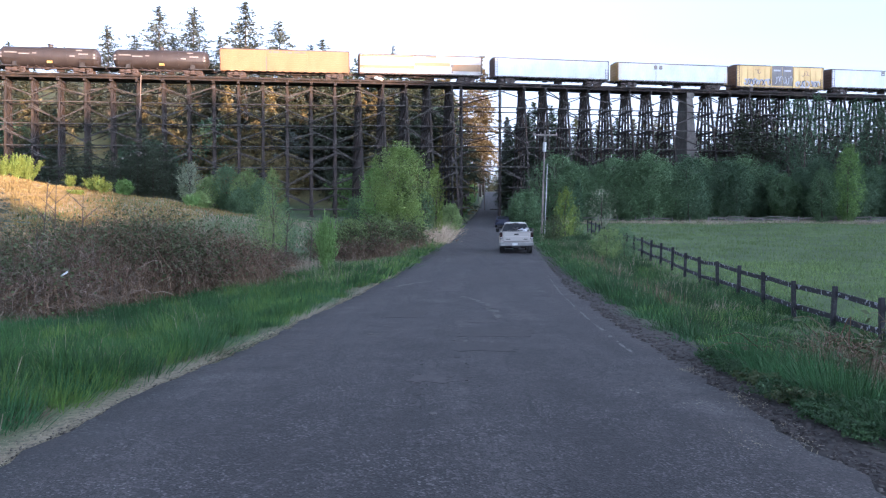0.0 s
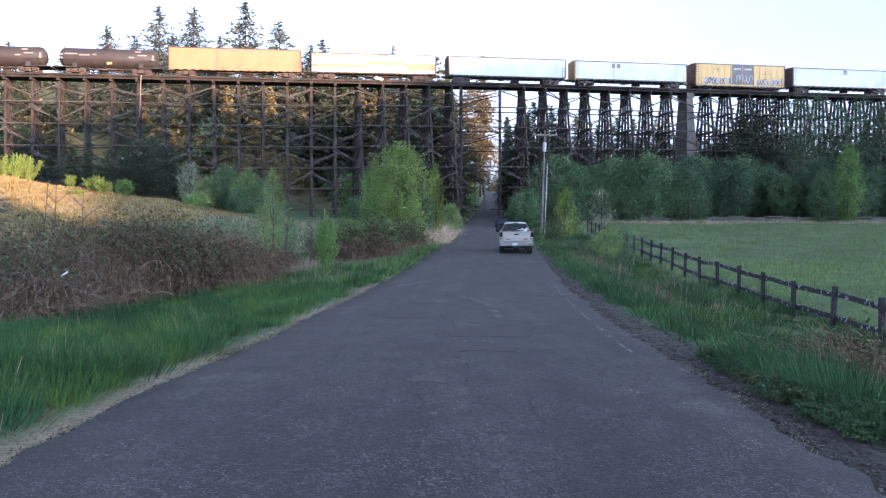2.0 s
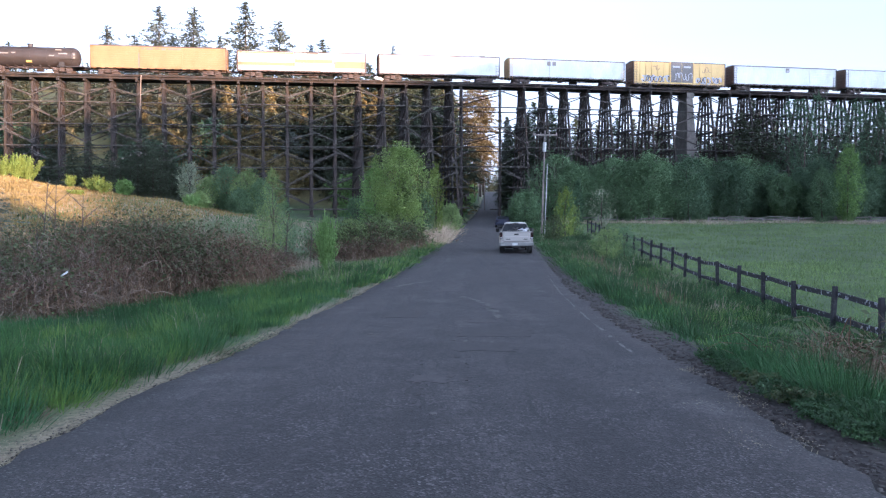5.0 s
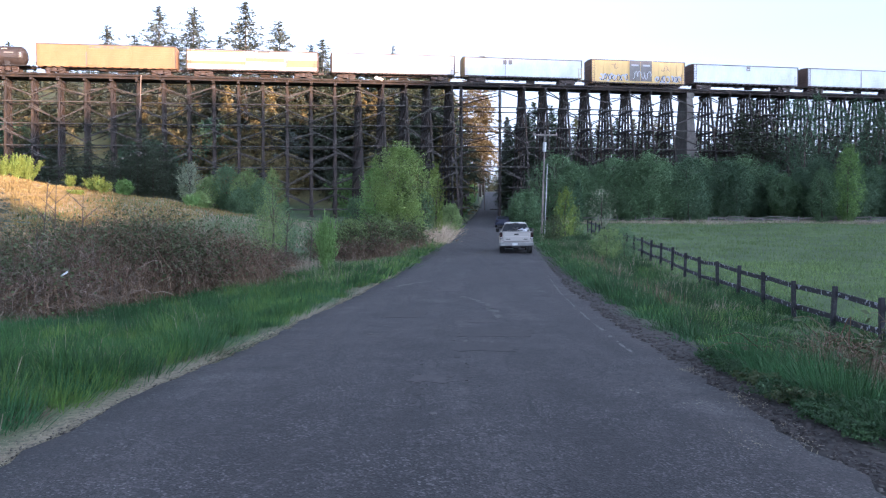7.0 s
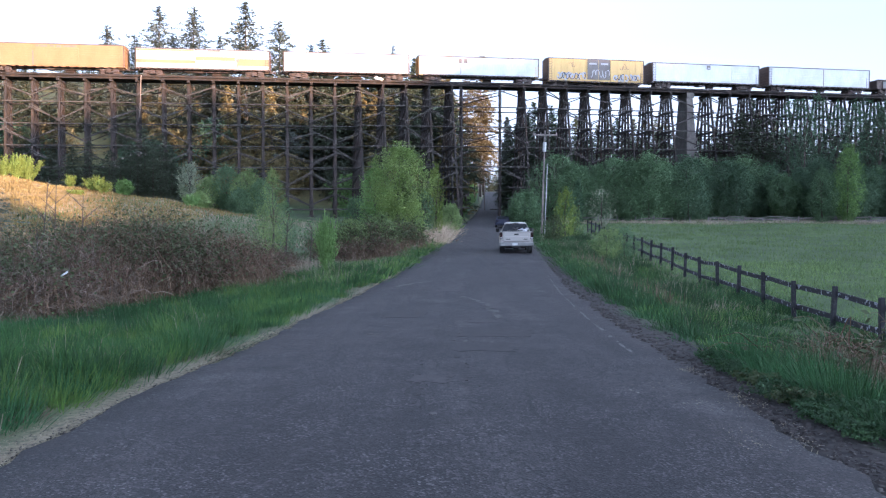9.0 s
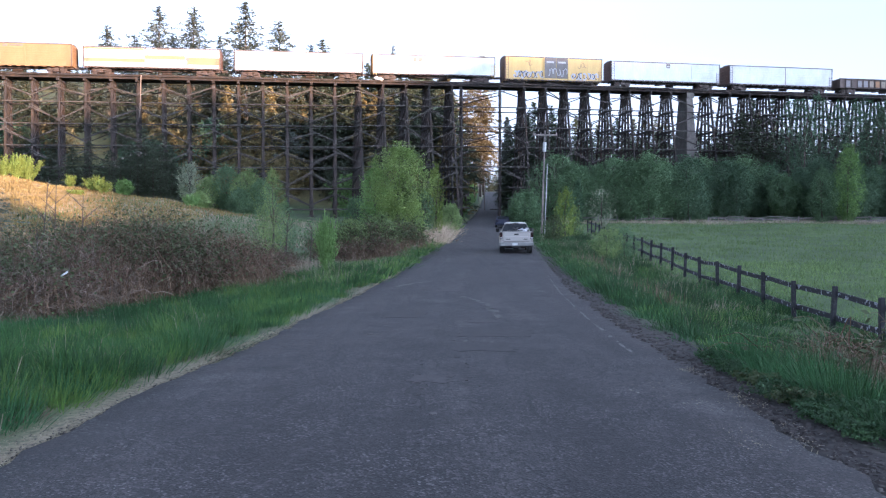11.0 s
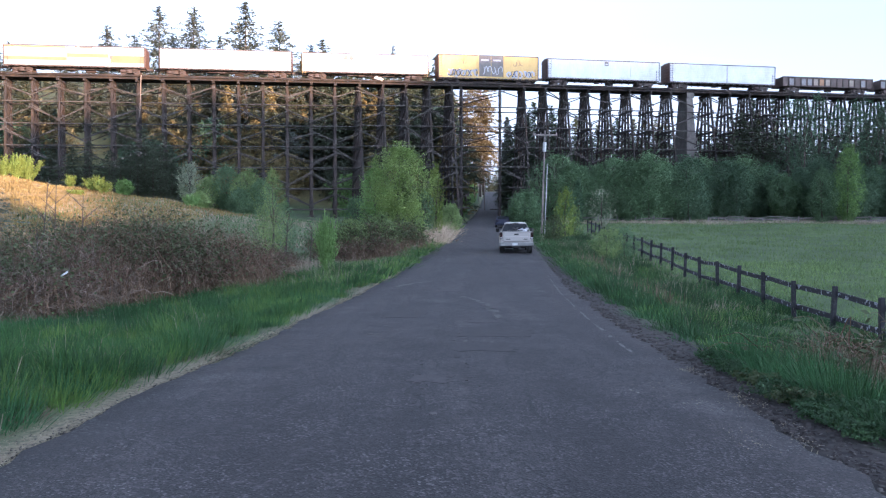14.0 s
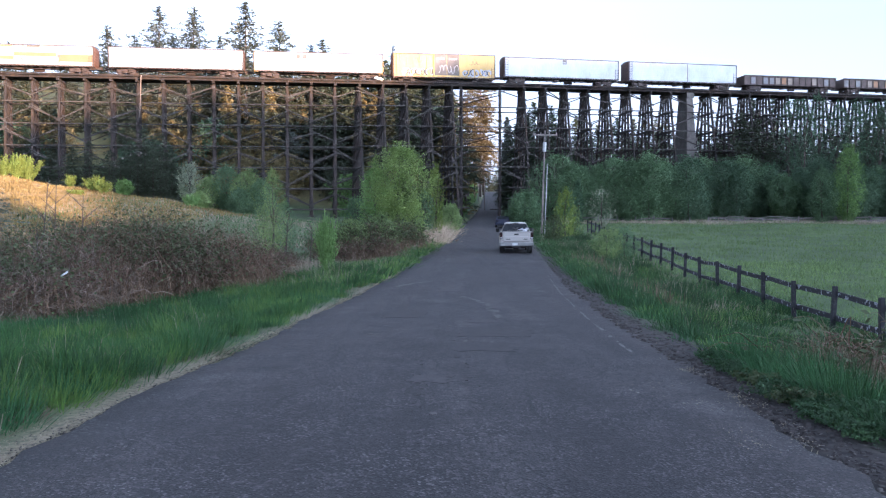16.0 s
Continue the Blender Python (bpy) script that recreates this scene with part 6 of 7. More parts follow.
    for cx, cz, r in ((0.34, 1.4, 0.13), (0.52, 1.36, 0.14), (0.18, 1.36, 0.1), (0.66, 1.46, 0.09)):
        bmesh.ops.create_icosphere(sack, subdivisions=2, radius=r, matrix=Matrix.Translation((cx, 1.0 + cx * 0.3, cz)) @ Matrix.Diagonal((1.2, 0.9, 0.7, 1)))
    for v in sack.verts:
        v.co += Vector((rng.uniform(-0.03, 0.03), rng.uniform(-0.03, 0.03), rng.uniform(-0.03, 0.03)))
    part("load_bundle", sack, CAN_PALE, root, "pale crumpled bundles in the bed")
    for yy in (1.15, 4.55):
        for s in (-1, 1):
            wheel(root, s * 0.81, yy, 0.4, 0.29)


CAN_PALE = material("pale_plastic", [(0.4, 0.41, 0.43), (0.52, 0.53, 0.55)], scale=4, rough=0.5)


def build_car():
    y = 92.0
    x = 7.15
    root = thing("car", pose(x, y, float(road_z(y)) + 0.03, 0, 0, -3.5), "dark blue saloon car stopped ahead of the pickup", "car")
    hw = 0.88
    b = bmesh.new()
    loft(b, [ring(y0, w, z0, z1, 0.08) for y0, w, z0, z1 in ((0, 0.82, 0.35, 0.9), (0.1, hw, 0.28, 0.98), (1.0, hw, 0.25, 0.98), (3.2, hw, 0.25, 0.95), (4.3, hw, 0.3, 0.8), (4.5, 0.8, 0.35, 0.66))])
    part("body", b, PAINT_BLUE, root)
    c = bmesh.new()
    loft(c, [ring(y0, w, 0.88, z1, t) for y0, w, z1, t in ((0.55, 0.8, 0.92, 0.05), (1.15, 0.76, 1.4, 0.14), (2.3, 0.76, 1.43, 0.14), (3.2, 0.8, 0.92, 0.05))])
    part("cabin", c, PAINT_BLUE, root)
    w = bmesh.new()
    vs = [w.verts.new(p) for p in ((-0.62, 0.6, 0.98), (0.62, 0.6, 0.98), (0.55, 1.08, 1.37), (-0.55, 1.08, 1.37))]
    w.faces.new(vs)
    ext = bmesh.ops.extrude_face_region(w, geom=w.faces[:])
    for v in ext["geom"]:
        if isinstance(v, bmesh.types.BMVert):
            v.co += Vector((0, -0.04, 0.03))
    bmesh.ops.recalc_face_normals(w, faces=w.faces)
    part("rear_window", w, GLASS, root)
    for s in (-1, 1):
        part("tail_lamp", made(box, (min(s * 0.5, s * 0.84), -0.02, 0.7), (max(s * 0.5, s * 0.84), 0.1, 0.86), bevel=0.02), RED_LAMP, root)
        for yy in (0.9, 3.6):
            wheel(root, s * 0.76, yy, 0.31, 0.2)
    part("bumper", made(box, (-0.84, -0.08, 0.4), (0.84, 0.1, 0.6), bevel=0.04), PAINT_BLUE, root)


build_truck()
build_car()


# ---- grass, brambles ----
def blades(name, spots, height, width, mat, label, seed, lean=0.35, simple=False):
    """Bent blades rooted on the land, fanned out from the middle of their tufts."""
    xs, ys, fan_x, fan_y, tall = spots
    rng = np.random.default_rng(seed)
    n = len(xs)
    z = land(xs, ys) - 0.03
    a = rng.uniform(0, 2 * np.pi, n)
    h = height * tall * rng.uniform(0.45, 1.2, n) * np.clip(1 + 0.6 * rough_noise(xs * 2.2, ys * 2.2) + 0.5 * rough_noise(xs * 5.1 + 3, ys * 4.3), 0.25, 1.8)
    w = width * rng.uniform(0.7, 1.4, n)
    dx, dy = np.cos(a), np.sin(a)
    bend = h * lean
    lx, ly = (fan_x + rng.normal(0, 0.5, n)) * bend, (fan_y + rng.normal(0, 0.5, n)) * bend
    p = np.stack([xs, ys, z], 1)
    s = np.stack([dx * w, dy * w, 0 * w], 1)
    droop = np.clip(np.hypot(lx, ly) / np.maximum(h, 1e-3), 0, 1.2)
    m = p + np.stack([lx * 0.3, ly * 0.3, h * 0.6], 1)
    t = p + np.stack([lx, ly, h * (1 - 0.35 * droop)], 1)
    if simple:
        me = quads_mesh(name, np.stack([p - s * 1.3, p + s * 1.3, t], 1), mat, 3)
        return tagged(new(name, me), label, "grass", kind="stuff")
    v = np.stack([p - s, p + s, m + s * 0.7, m - s * 0.7, t], 1).reshape(-1, 3)
    me = bpy.data.meshes.new(name)
    i = np.arange(n) * 5
    me.vertices.add(n * 5)
    me.vertices.foreach_set("co", v.astype(np.float32).ravel())
    loops = np.stack([i, i + 1, i + 2, i + 3, i + 3, i + 2, i + 4], 1).ravel()
    me.loops.add(n * 7)
    me.loops.foreach_set("vertex_index", loops.astype(np.int32))
    me.polygons.add(n * 2)
    starts = np.stack([np.arange(n) * 7, np.arange(n) * 7 + 4], 1).ravel()
    me.polygons.foreach_set("loop_start", starts.astype(np.int32))
    me.polygons.foreach_set("loop_total", np.tile([4, 3], n).astype(np.int32))
    me.update(calc_edges=True)
    me.materials.append(mat)
    return tagged(new(name, me), label, "grass", kind="stuff")


def strewn(n, d0, d1, y0, y1, seed, near=1.5, tuft=14, radius=0.16):
    """Spots beside the road, in tufts, denser near the start: x, y, the way from the tuft's middle, and the tuft's height."""
    rng = np.random.default_rng(seed)
    k = max(1, n // tuft)
    y = y0 + (y1 - y0) * rng.random(k) ** near
    d = d0 + (d1 - d0) * rng.random(k)
    tall = rng.uniform(0.5, 1.35, k)
    i = rng.integers(0, k, n)
    r = radius * (1 + y[i] / 60)
    fx, fy = rng.normal(0, 1, n), rng.normal(0, 1, n)
    yy = y[i] + fy * r
    return road_x(yy) + d[i] + fx * r + (edge_in(yy) if d1 < 0 else 0), yy, fx * 0.7, fy * 0.7, tall[i]


def build_grass():
    left, right = "lush green verge grass beside the road", "lush green verge grass beside the fence"
    blades("verge_grass", strewn(80000, -9.0, -3.6, 5, 32, 1, 1.7, tuft=110, radius=0.13), 0.36, 0.0045, GRASS, left, 1, lean=0.45)
    blades("verge_grass", strewn(70000, -9.0, -3.56, 5, 32, 41, 1.7, tuft=110, radius=0.12), 0.29, 0.0045, GRASS_COOL, left, 41, lean=0.48, simple=True)
    blades("verge_grass", strewn(24000, -5.2, -3.58, 7, 40, 42, 1.5, tuft=110, radius=0.12), 0.28, 0.0042, GRASS_PALE, "yellow-green young grass along the verge", 42, lean=0.42, simple=True)
    blades("verge_grass", strewn(11000, -8.0, -4.2, 9, 34, 45, 1.6, tuft=130, radius=0.13), 0.38, 0.006, GRASS_PALE, "yellow-green young grass along the verge", 45, lean=0.4, simple=True)
    blades("verge_grass", strewn(50000, -8, -3.5, 26, 100, 2, tuft=40), 0.36, 0.018, GRASS_FAR, left, 2, lean=0.55, simple=True)
    blades("verge_grass", strewn(18000, -8, -3.5, 26, 80, 46, tuft=40), 0.34, 0.016, GRASS_PALE, left, 46, lean=0.55, simple=True)
    blades("verge_grass", strewn(70000, 3.8, 10.8, 5, 34, 3, 1.7, tuft=110, radius=0.14), 0.4, 0.005, GRASS, right, 3, lean=0.42, simple=True)
    blades("verge_grass", strewn(80000, 3.75, 10.8, 5, 34, 43, 1.7, tuft=110, radius=0.13), 0.34, 0.005, GRASS_COOL, right, 43, lean=0.45, simple=True)
    blades("verge_grass", strewn(22000, 4.1, 9, 7, 40, 44, 1.5, tuft=90, radius=0.14), 0.34, 0.005, GRASS_PALE, "yellow-green young grass along the verge", 44, lean=0.55, simple=True)
    blades("verge_grass", strewn(30000, 3.95, 9, 26, 95, 4, tuft=40), 0.38, 0.016, GRASS_FAR, "greyish green verge grass beside the fence", 4, lean=0.55, simple=True)
    blades("verge_grass", strewn(30000, 3.95, 9, 26, 95, 47, tuft=40), 0.38, 0.016, GRASS_FAR, "greyish green verge grass beside the fence", 47, lean=0.55, simple=True)
    blades("field_grass", strewn(80000, 8.5, 30, 10, 45, 50, 1.2, tuft=6, radius=0.4), 0.24, 0.007, GRASS_DULL, "short green pasture grass", 50, simple=True)
    blades("field_grass", strewn(120000, 9, 66, 26, 100, 5, 1.1, tuft=5, radius=0.6), 0.24, 0.018, GRASS_DULL, "short green pasture grass", 5, simple=True)
    blades("dry_grass", strewn(42000, -3.66, -3.14, 4, 60, 6, radius=0.06), 0.035, 0.007, PALE, "dry pale grass along the asphalt edge", 6, lean=1.3, simple=True)
    blades("dry_grass", strewn(9000, -4.1, -3.55, 4, 40, 16, 1.6, tuft=60, radius=0.09), 0.14, 0.005, THATCH, "brown matted dead grass at the verge's edge", 16, lean=1.3, simple=True)
    blades("dry_grass", strewn(5000, 2.95, 3.6, 5, 60, 7), 0.04, 0.005, PALE, "dry pale grass along the asphalt edge", 7, lean=1.3, simple=True)
    blades("straw_grass", strewn(105000, -62, -23, 42, 84, 8, 1.0), 0.26, 0.03, STRAW, "sunlit straw-coloured meadow grass on the slope", 8, simple=True)
    blades("meadow_grass", strewn(22000, -33, -12, 44, 90, 31, 1.0), 0.22, 0.025, DRY, "greyish dead grass on the shaded slope", 31, simple=True)
    blades("meadow_grass", strewn(30000, -33, -9, 32, 90, 32, 1.0, tuft=30, radius=0.5), 0.24, 0.025, GRASS_FAR, "green grass on the shaded slope", 32, simple=True)
    for d0, d1, y0, y1, seed in ((-9, -3.8, 6, 45, 21), (4.2, 10.5, 7, 45, 22)):
        blades("dry_stalks", strewn(1100, d0, d1, y0, y1, seed, tuft=5), 0.52, 0.004, DRY, "dead stalks standing in the verge grass", seed, lean=0.5)
    blades("straw_grass", strewn(9000, 9, 60, 92, 100, 9, 1.0), 0.4, 0.03, DRY, "bleached dead grass along the field's far edge", 9, simple=True)
    blades("dry_stalks", strewn(6000, 4.4, 9.5, 24, 80, 23), 0.4, 0.012, DRY, "dead stalks standing in the verge grass", 23, lean=0.5, simple=True)
    blades("dry_stalks", strewn(7000, -9, -4, 26, 60, 24), 0.4, 0.012, DRY, "dead stalks standing in the verge grass", 24, lean=0.5, simple=True)
    blades("dry_reeds", strewn(3500, -12, -7.5, 34, 42, 25, 1.0), 0.55, 0.012, DRY, "pale dry grass beside the brambles", 25, lean=0.7, simple=True)
    blades("dry_reeds", strewn(12000, -5.9, -3.7, 53, 84, 10, 1.0, tuft=110, radius=0.25), 0.95, 0.02, REED, "pale dry reeds beside the road", 10, lean=0.5, simple=True)


GRASS_COOL = foliage("blue_green_grass", (0.008, 0.034, 0.014), (0.065, 0.15, 0.053), per_piece=0.8)
REED = material("tan_reeds", [(0.36, 0.27, 0.18), (0.62, 0.51, 0.37)], scale=2, rough=0.9, per_piece=0.4)
THATCH = material("brown_thatch", [(0.07, 0.05, 0.034), (0.19, 0.145, 0.1)], scale=3, rough=0.95, per_piece=0.5)
build_grass()


def build_dry_tufts():
    """Foxy brown tufts of last year's grass among the green by the fence."""
    rng = np.random.default_rng(61)
    for px, dist, r, n in ((1545, 9.2, 0.22, 380), (1500, 9.9, 0.12, 120), (1345, 14.4, 0.16, 420), (1180, 22, 0.4, 110), (1135, 26, 0.5, 160), (1240, 19, 0.3, 70), (1090, 33, 0.6, 130), (1040, 40, 0.7, 130)):
        x = seen_at(px, dist)
        fx, fy = rng.normal(0, 1, n), rng.normal(0, 1, n)
        blades("dry_tuft", (x + fx * r, dist + fy * r, fx * 0.5, fy * 0.5, np.ones(n)), 0.52, 0.005 + 0.0003 * dist, FOXY, "reddish-brown dead grass tuft by the fence", 61 + px, lean=0.35, simple=True)


build_dry_tufts()


def bramble(at, rx, ry, height, seed, leaves, canes, mix=0.3):
    """A mound of arching canes: ribbons that rise, bow over and hang, with leaves along the younger ones."""
    x, y = at
    root = thing("bramble_thicket", pose(x, y, float(land(x, y))), "tangled brown bramble thicket with sparse green leaves", "bramble", "brambles beside the road")
    rng = np.random.default_rng(seed)
    k = 7
    t = np.linspace(0, 1, k)[None]

    def arcs(n, thick):
        r, a0 = np.sqrt(rng.random(n)), rng.uniform(0, 6.283, n)
        bx, by = r * np.cos(a0) * rx, r * np.sin(a0) * ry
        a = rng.uniform(0, 6.283, n)
        reach = rng.uniform(0.3, 1.3, n)
        h = height * rng.uniform(0.25, 1.0, n) ** 0.8 * (1 - 0.55 * r ** 2)
        peak = rng.uniform(0.45, 1.1, n)[:, None]
        wob = np.cumsum(rng.normal(0, 0.12, (n, k, 3)), 1)
        px = bx[:, None] + np.cos(a)[:, None] * reach[:, None] * t ** 1.3
        py = by[:, None] + np.sin(a)[:, None] * reach[:, None] * t ** 1.3
        pz = h[:, None] * (1 - ((t - peak) / peak) ** 2)
        p = np.stack([px, py, pz], -1) + wob * 0.8
        p[..., 2] = np.maximum(p[..., 2], 0.02)
        w = np.stack([-np.sin(a), np.cos(a), rng.normal(0, 0.5, n)], 1)[:, None] * (thick * rng.uniform(0.5, 1.5, n))[:, None, None]
        return p, np.stack([p[:, :-1] - w, p[:, :-1] + w, p[:, 1:] + w * 0.9, p[:, 1:] - w * 0.9], 2)
    p, q = arcs(canes, 0.006)
    part("cane_tangle", quads_mesh("cane_tangle", q, BRAMBLE_CANE), BRAMBLE_CANE, root, "tangled bare brown canes")
    _, q2 = arcs(int(canes * mix), 0.005)
    part("dead_cane_tangle", quads_mesh("dead_cane_tangle", q2, CANE_PALE), CANE_PALE, root, "dead straw-coloured canes")
    # leaves keep to some of the canes, most at their upper ends
    leafy = np.argsort(-p[:, k // 2, 2] + rng.normal(0, 0.4, canes))[: max(1, canes // 3)]
    i = rng.choice(leafy, leaves)
    j = rng.integers(2, k, leaves)
    c = p[i, j] + rng.normal(0, 0.09, (leaves, 3))
    l = rng.uniform(0.03, 0.075, leaves)
    up = unit(rng, leaves) * 0.8 + np.array([0, 0, 1.0])
    up /= np.linalg.norm(up, axis=1, keepdims=True)
    part("foliage", quads_mesh("foliage", bent_quads(c, up, unit(rng, leaves), l * 0.65, l, rng), LEAF_BRAMBLE), LEAF_BRAMBLE, root, "sparse dark green leaves")


def build_brambles():
    # bearing, distance, top level, half width, leaves
    spots = ((12, 18.5, 452, 0.9, 2600), (58, 17.6, 480, 0.8, 500), (30, 25, 415, 1.2, 2400), (75, 20, 440, 1.2, 700), (100, 21, 408, 1.3, 1200), (140, 20, 428, 1.2, 500), (165, 22, 390, 1.4, 1600), (215, 22.5, 378, 1.5, 1300), (265, 23, 385, 1.3, 2600), (300, 24, 398, 1.3, 3200),
             (340, 25, 408, 1.2, 1300), (378, 26, 402, 1.3, 900), (415, 28, 412, 1.2, 700), (448, 30, 425, 1.0, 400), (60, 29, 392, 1.7, 1900), (125, 28, 385, 1.7, 1900), (200, 28, 369, 1.8, 1900), (262, 29, 372, 1.7, 1900), (330, 31, 386, 1.7, 1900), (395, 34, 396, 1.6, 1900),
             (490, 37, 442, 0.9, 200), (600, 43, 402, 1.5, 5000), (640, 44, 390, 1.6, 7000), (675, 46, 383, 1.6, 7000), (712, 50, 392, 1.5, 5000), (620, 41, 425, 1.2, 500), (660, 42, 420, 1.3, 500))
    for k, (px, dist, top, w, leaves) in enumerate(spots):
        x, h = place(px, top, dist)
        bramble((x, dist), w, w * 0.85, max(0.7, h), 500 + k, int(leaves * 1.1), 850, 0.7 if k in (1, 3, 5, 20) else 0.15)


build_brambles()


def build_weeds():
    """Low broad-leaved weeds and a brown bramble by the near right verge."""
    rng = random.Random(19)
    for k, (px, dist, h, w, mat) in enumerate(((1470, 6.6, 0.2, 0.3, LEAF_WEED), (1540, 6.6, 0.3, 0.35, LEAF_WEED), (1500, 7.4, 0.3, 0.35, LEAF_WEED), (1440, 7.0, 0.2, 0.22, LEAF_WEED), (1330, 8.6, 0.22, 0.3, LEAF_WEED), (1290, 9.6, 0.2, 0.3, LEAF_WEED), (1560, 7.8, 0.35, 0.4, LEAF_WEED), (1395, 8.0, 0.22, 0.28, LEAF_WEED), (1300, 9.0, 0.24, 0.32, LEAF_WEED), (1345, 8.3, 0.26, 0.34, LEAF_BRAMBLE), (1385, 7.6, 0.24, 0.3, LEAF_WEED), (1425, 7.3, 0.28, 0.34, LEAF_BRAMBLE), (1465, 7.0, 0.26, 0.3, LEAF_WEED), (1500, 6.4, 0.26, 0.32, LEAF_WEED), (1545, 6.0, 0.28, 0.3, LEAF_WEED), (1265, 10.2, 0.22, 0.34, LEAF_WEED))):
        x = seen_at(px, dist)
        root = thing("weed_clump", pose(x, dist, float(land(x, dist))), "low broad-leaved dark green weeds on the verge", "weed", "weeds on the verge")
        part("foliage", quads_mesh("foliage", crown_verts(800 + k, w * rng.uniform(0.55, 1.0), w * rng.uniform(0.7, 1.3), 0.01, h * rng.uniform(0.35, 0.7), 1500, 0.017, shoots=0.5), mat), mat, root)
    for px, dist, top, w in ((1535, 9.6, 610, 0.7), (1500, 10.4, 640, 0.5)):
        x, h = place(px, top, dist)
        bramble((x, dist), w, w, max(0.6, h), 900 + px, 500, 420, 0.3)


build_weeds()


def bare_sapling(px, dist, top, seed):
    """A leafless whip with a few side twigs."""
    x, h = place(px, top, dist)
    rng = random.Random(seed)
    root = thing("bare_sapling", pose(x, dist, float(land(x, dist)), rng.uniform(-4, 4), rng.uniform(-2, 5), 0), "thin leafless sapling standing in the brambles", "sapling", "bare saplings")
    bm = bmesh.new()
    tube(bm, (0, 0, -0.2), (0, 0, h), 0.038, 0.01, 6)
    for k in range(9):
        z = h * rng.uniform(0.35, 0.95)
        a, l = rng.uniform(0, 6.28), h * rng.uniform(0.08, 0.2)
        tube(bm, (0, 0, z), (math.cos(a) * l, math.sin(a) * l, z + l * 0.9), 0.016, 0.006, 5)
    part("stem", bm, BARK, root)


for spot in ((68, 27, 312, 1), (92, 28, 318, 2), (140, 27, 345, 3), (66, 20, 405, 4), (505, 37, 395, 5), (548, 39, 392, 6)):
    bare_sapling(*spot)


def build_scrap():
    """A torn white wrapper caught in the canes."""
    dist = 16.9
    x = seen_at(113, dist)
    root = thing("paper_scrap", pose(x, dist, 1.65 - 80 / 1358 * dist, 10, 0, 15), "torn white paper scrap caught in the brambles", "litter")
    bm = bmesh.new()
    bmesh.ops.create_grid(bm, x_segments=5, y_segments=3, size=1)
    rng = random.Random(6)
    for v in bm.verts:
        v.co = Vector((v.co.x * 0.075, rng.uniform(-0.02, 0.02), v.co.y * 0.022 + v.co.x * 0.05))
    bmesh.ops.solidify(bm, geom=bm.faces[:], thickness=0.004)
    part("sheet", bm, WHITE, root)


build_scrap()


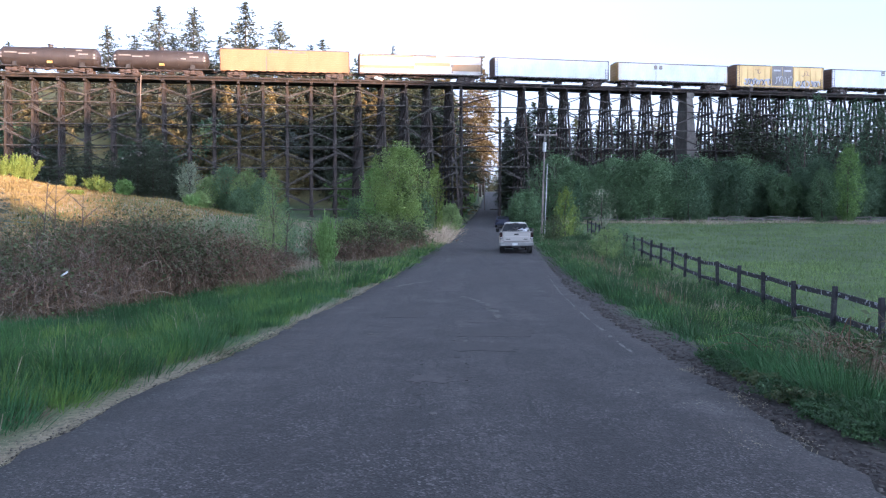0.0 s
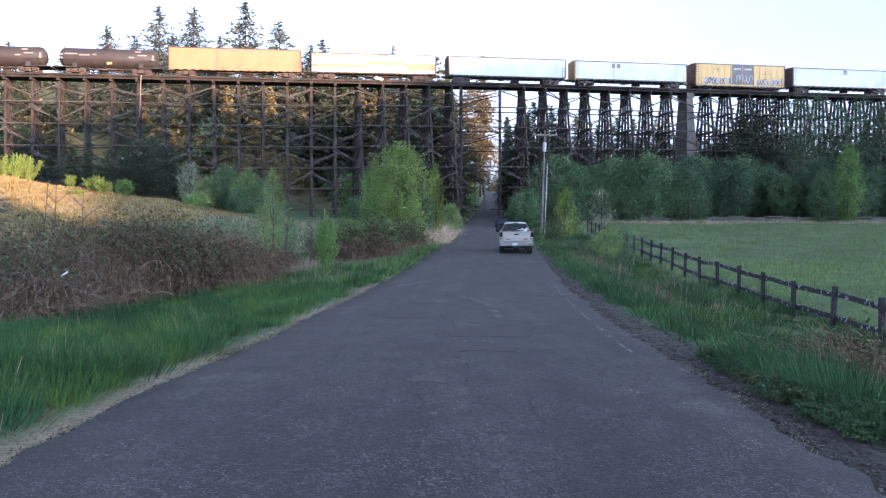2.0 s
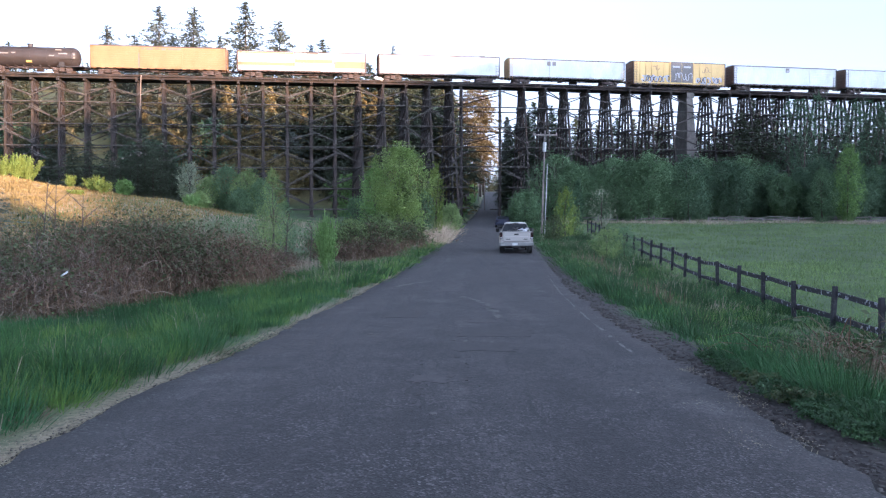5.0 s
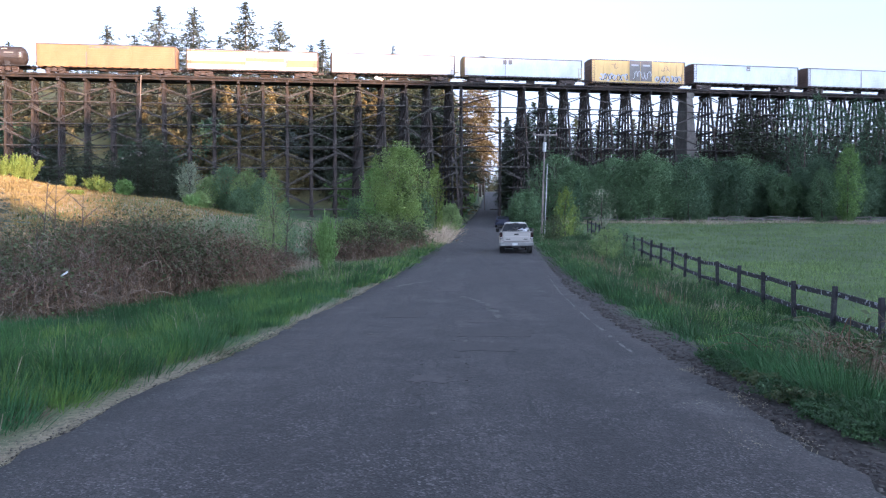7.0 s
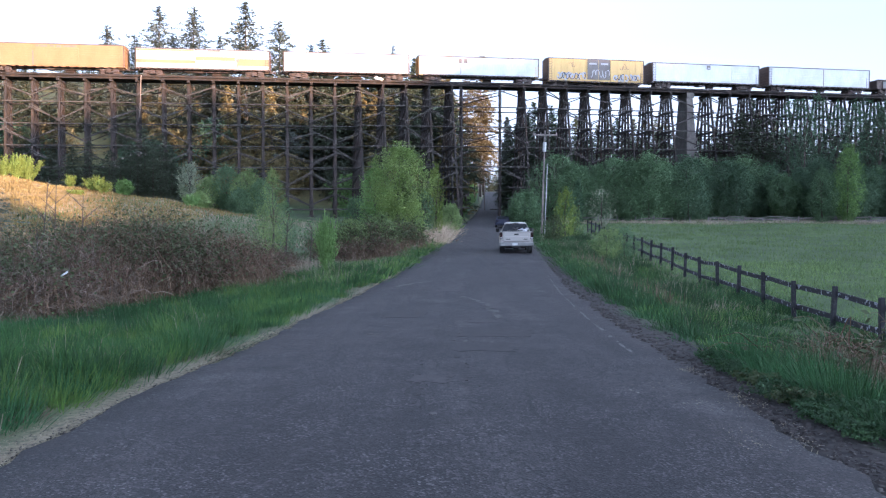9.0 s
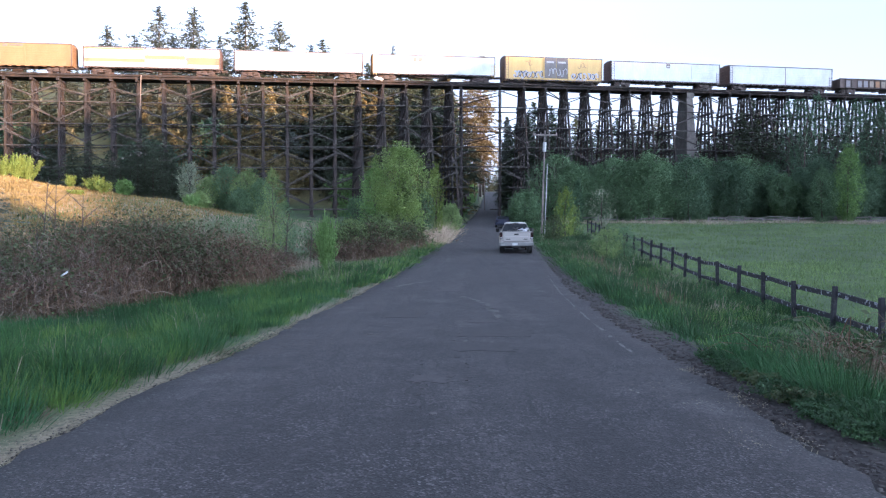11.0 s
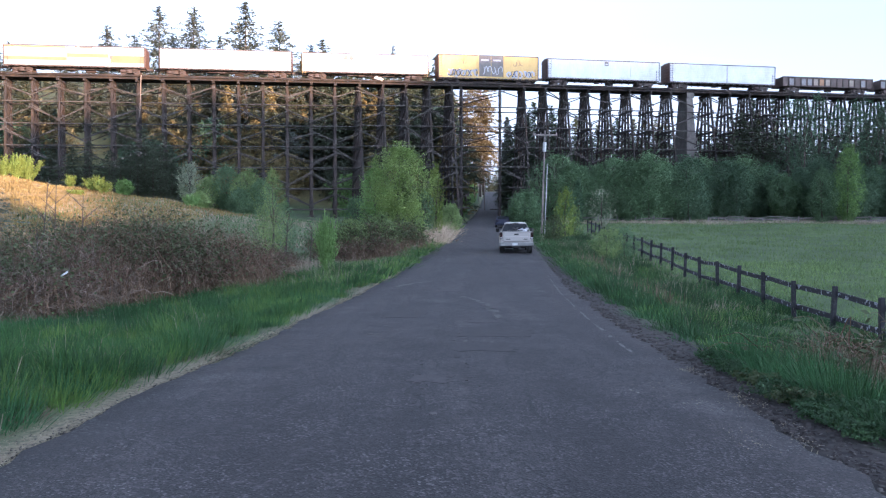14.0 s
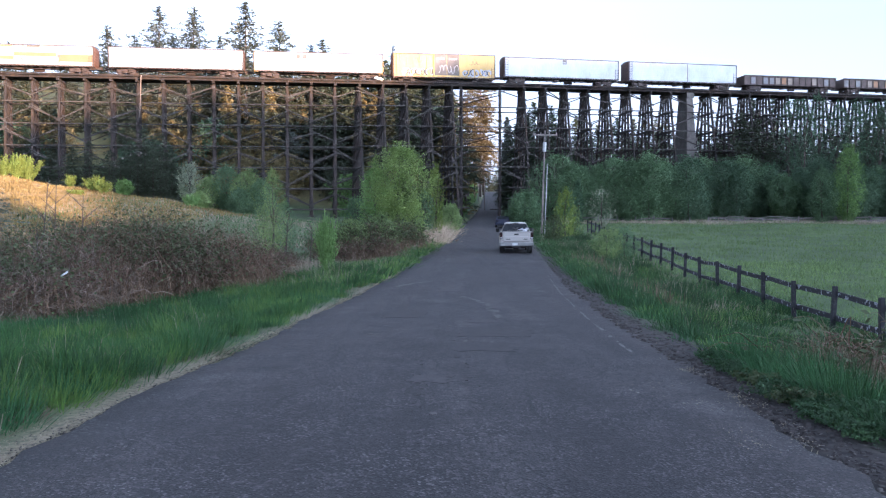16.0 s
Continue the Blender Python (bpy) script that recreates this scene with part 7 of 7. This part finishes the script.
def build_stones():
    """Crumbs of asphalt and pebbles along the broken edge, and pale flecks lying on the road."""
    rng = np.random.default_rng(77)
    corner = np.array([(-1, -1, 0), (1, -1, 0), (1, 1, 0), (-1, 1, 0), (-0.6, -0.5, 1), (0.5, -0.6, 1), (0.6, 0.5, 1), (-0.5, 0.6, 1)], float)
    quad = np.array([(0, 1, 5, 4), (1, 2, 6, 5), (2, 3, 7, 6), (3, 0, 4, 7), (4, 5, 6, 7)])

    def heap(name, xs, ys, base, size, mat, label, flat=0.6):
        n = len(xs)
        a = rng.uniform(0, 6.283, n)
        c = corner[None] * (size * rng.uniform(0.3, 1.0, n) ** 2)[:, None, None] * rng.uniform(0.6, 1.3, (n, 8, 3))
        x = c[..., 0] * np.cos(a)[:, None] - c[..., 1] * np.sin(a)[:, None] + xs[:, None]
        y = c[..., 0] * np.sin(a)[:, None] + c[..., 1] * np.cos(a)[:, None] + ys[:, None]
        v = np.stack([x, y, c[..., 2] * flat + base[:, None]], -1)
        me = quads_mesh(name, v[:, quad].reshape(-1, 3), mat)
        tagged(new(name, me), label, "gravel", kind="stuff")
    y = 4.5 + 45 * rng.random(5200) ** 1.6
    x = road_x(y) + 3.03 + 0.31 * smooth(22, 46, y) + np.abs(rng.normal(0.3, 0.28, len(y)))
    heap("edge_gravel", x, y, land(x, y) - 0.012, 0.035, SOIL_CLOD, "dark crumbs and clods along the broken asphalt edge")
    y = 4.5 + 40 * rng.random(2600) ** 1.6
    x = road_x(y) - 3.1 + edge_in(y) + rng.normal(0, 0.1, len(y))
    heap("edge_gravel", x, y, road_z(y) - 0.02, 0.018, SOIL_CLOD, "dark crumbs along the asphalt edge")
    y = 4.5 + 40 * rng.random(5500) ** 1.7
    x = road_x(y) - 3.12 + edge_in(y) - np.abs(rng.normal(0, 0.2, len(y)))
    heap("pale_gravel", x, y, np.maximum(land(x, y), road_z(y) - 0.06) - 0.004, 0.008, MOSS, "pale grit and dead moss along the asphalt edge", flat=0.5)
    y = 4.5 + 30 * rng.random(1500) ** 1.7
    x = road_x(y) - 3.12 + edge_in(y) - np.abs(rng.normal(0.05, 0.22, len(y)))
    heap("edge_gravel", x, y, np.maximum(land(x, y), road_z(y) - 0.06) - 0.004, 0.009, SOIL_CLOD, "dark crumbs along the asphalt edge")
    y = 6 + 34 * rng.random(1300) ** 1.4
    x = road_x(y) + 2.98 + 0.31 * smooth(22, 46, y) + np.abs(rng.normal(0.12, 0.3, len(y)))
    heap("edge_clods", x, y, np.maximum(land(x, y), road_z(y) - 0.07) - 0.01, 0.042, SOIL_CLOD, "dark broken lumps of asphalt and soil along the road's edge", flat=0.8)
    y = 4.3 + 16 * rng.random(1400) ** 1.5
    x = road_x(y) + 2.95 + np.abs(rng.normal(0.0, 0.42, len(y)))
    heap("verge_pebbles", x, y, np.maximum(land(x, y), road_z(y) - 0.05) - 0.004, 0.016, PEBBLE, "grey pebbles along the broken asphalt edge")
    # drifts of pale grit
    xs, ys = [], []
    for px, py, n, w in ((1160, 695, 90, 0.22), (1225, 713, 40, 0.1), (1335, 798, 60, 0.1), (1120, 690, 30, 0.1), (800, 572, 120, 0.5), (840, 520, 90, 0.7), (1300, 770, 40, 0.12), (700, 500, 120, 0.9), (540, 600, 60, 0.5), (1010, 540, 120, 0.4), (1075, 590, 160, 0.35), (1215, 655, 160, 0.28), (1310, 710, 140, 0.25)):
        dist = 1.68 * 1358 / (py - 405)
        for _ in range(n):
            xs.append(seen_at(px, dist) + rng.normal(0, w))
            ys.append(dist + rng.normal(0, w * 1.6))
    xs, ys = np.array(xs), np.array(ys)
    u = (xs - road_x(ys)) / ROAD_HALF
    heap("pale_grit", xs, ys, road_z(ys) + 0.05 * (1 - u * u) - 0.002, 0.006, DRY, "pale grit lying on the asphalt", flat=0.3)

    xs, ys = [], []
    for px, py, n in ((1170, 630, 30), (1215, 653, 90), (1240, 662, 60), (1305, 705, 110), (1330, 722, 60), (1400, 762, 70), (1425, 790, 50), (1130, 606, 40), (1085, 585, 30)):
        dist = 1.7 * 1358 / (py - 405)
        xs += list(seen_at(px, dist) + rng.normal(0, 0.06, n))
        ys += list(dist + rng.normal(0, 0.1, n))
    xs, ys = np.array(xs), np.array(ys)
    heap("dead_roots", xs, ys, np.maximum(land(xs, ys), road_z(ys)) + 0.004, 0.007, DRY, "bleached dead roots along the broken asphalt edge", flat=0.5)


MOSS = material("dead_moss_grit", [(0.13, 0.115, 0.075), (0.3, 0.27, 0.185)], scale=8, rough=0.95, per_piece=0.5)
PEBBLE = material("grey_pebbles", [(0.06, 0.055, 0.052), (0.2, 0.185, 0.17)], scale=9, rough=0.9, per_piece=0.6)
SOIL_CLOD = material("soil_clods", [(0.02, 0.018, 0.017), (0.06, 0.052, 0.048)], scale=8, rough=0.95, per_piece=0.5)
build_stones()


# ---- what moves ----
def motions():
    steps = range(17)
    for car, s in CARS:
        rows = []
        for t in steps:
            at, ahead = track(s - train_run(t), RAIL), track(s - train_run(t) + 18, RAIL)
            rows.append((t, Matrix.Translation(at) @ pose(0, 0, 0, 0, 0, HEADING) @ pose(0, 0, 0, 0, -math.degrees(math.atan2(ahead.z - at.z, 18)), 0)))
        walk(car, rows)
    for w in AXLES:
        at = w.location.copy()
        walk(w, [(k * 0.2, Matrix.Translation(at) @ pose(0, 0, 0, 0, -math.degrees(train_run(k * 0.2) / 0.46) % 360, 0)) for k in range(81)])


motions()
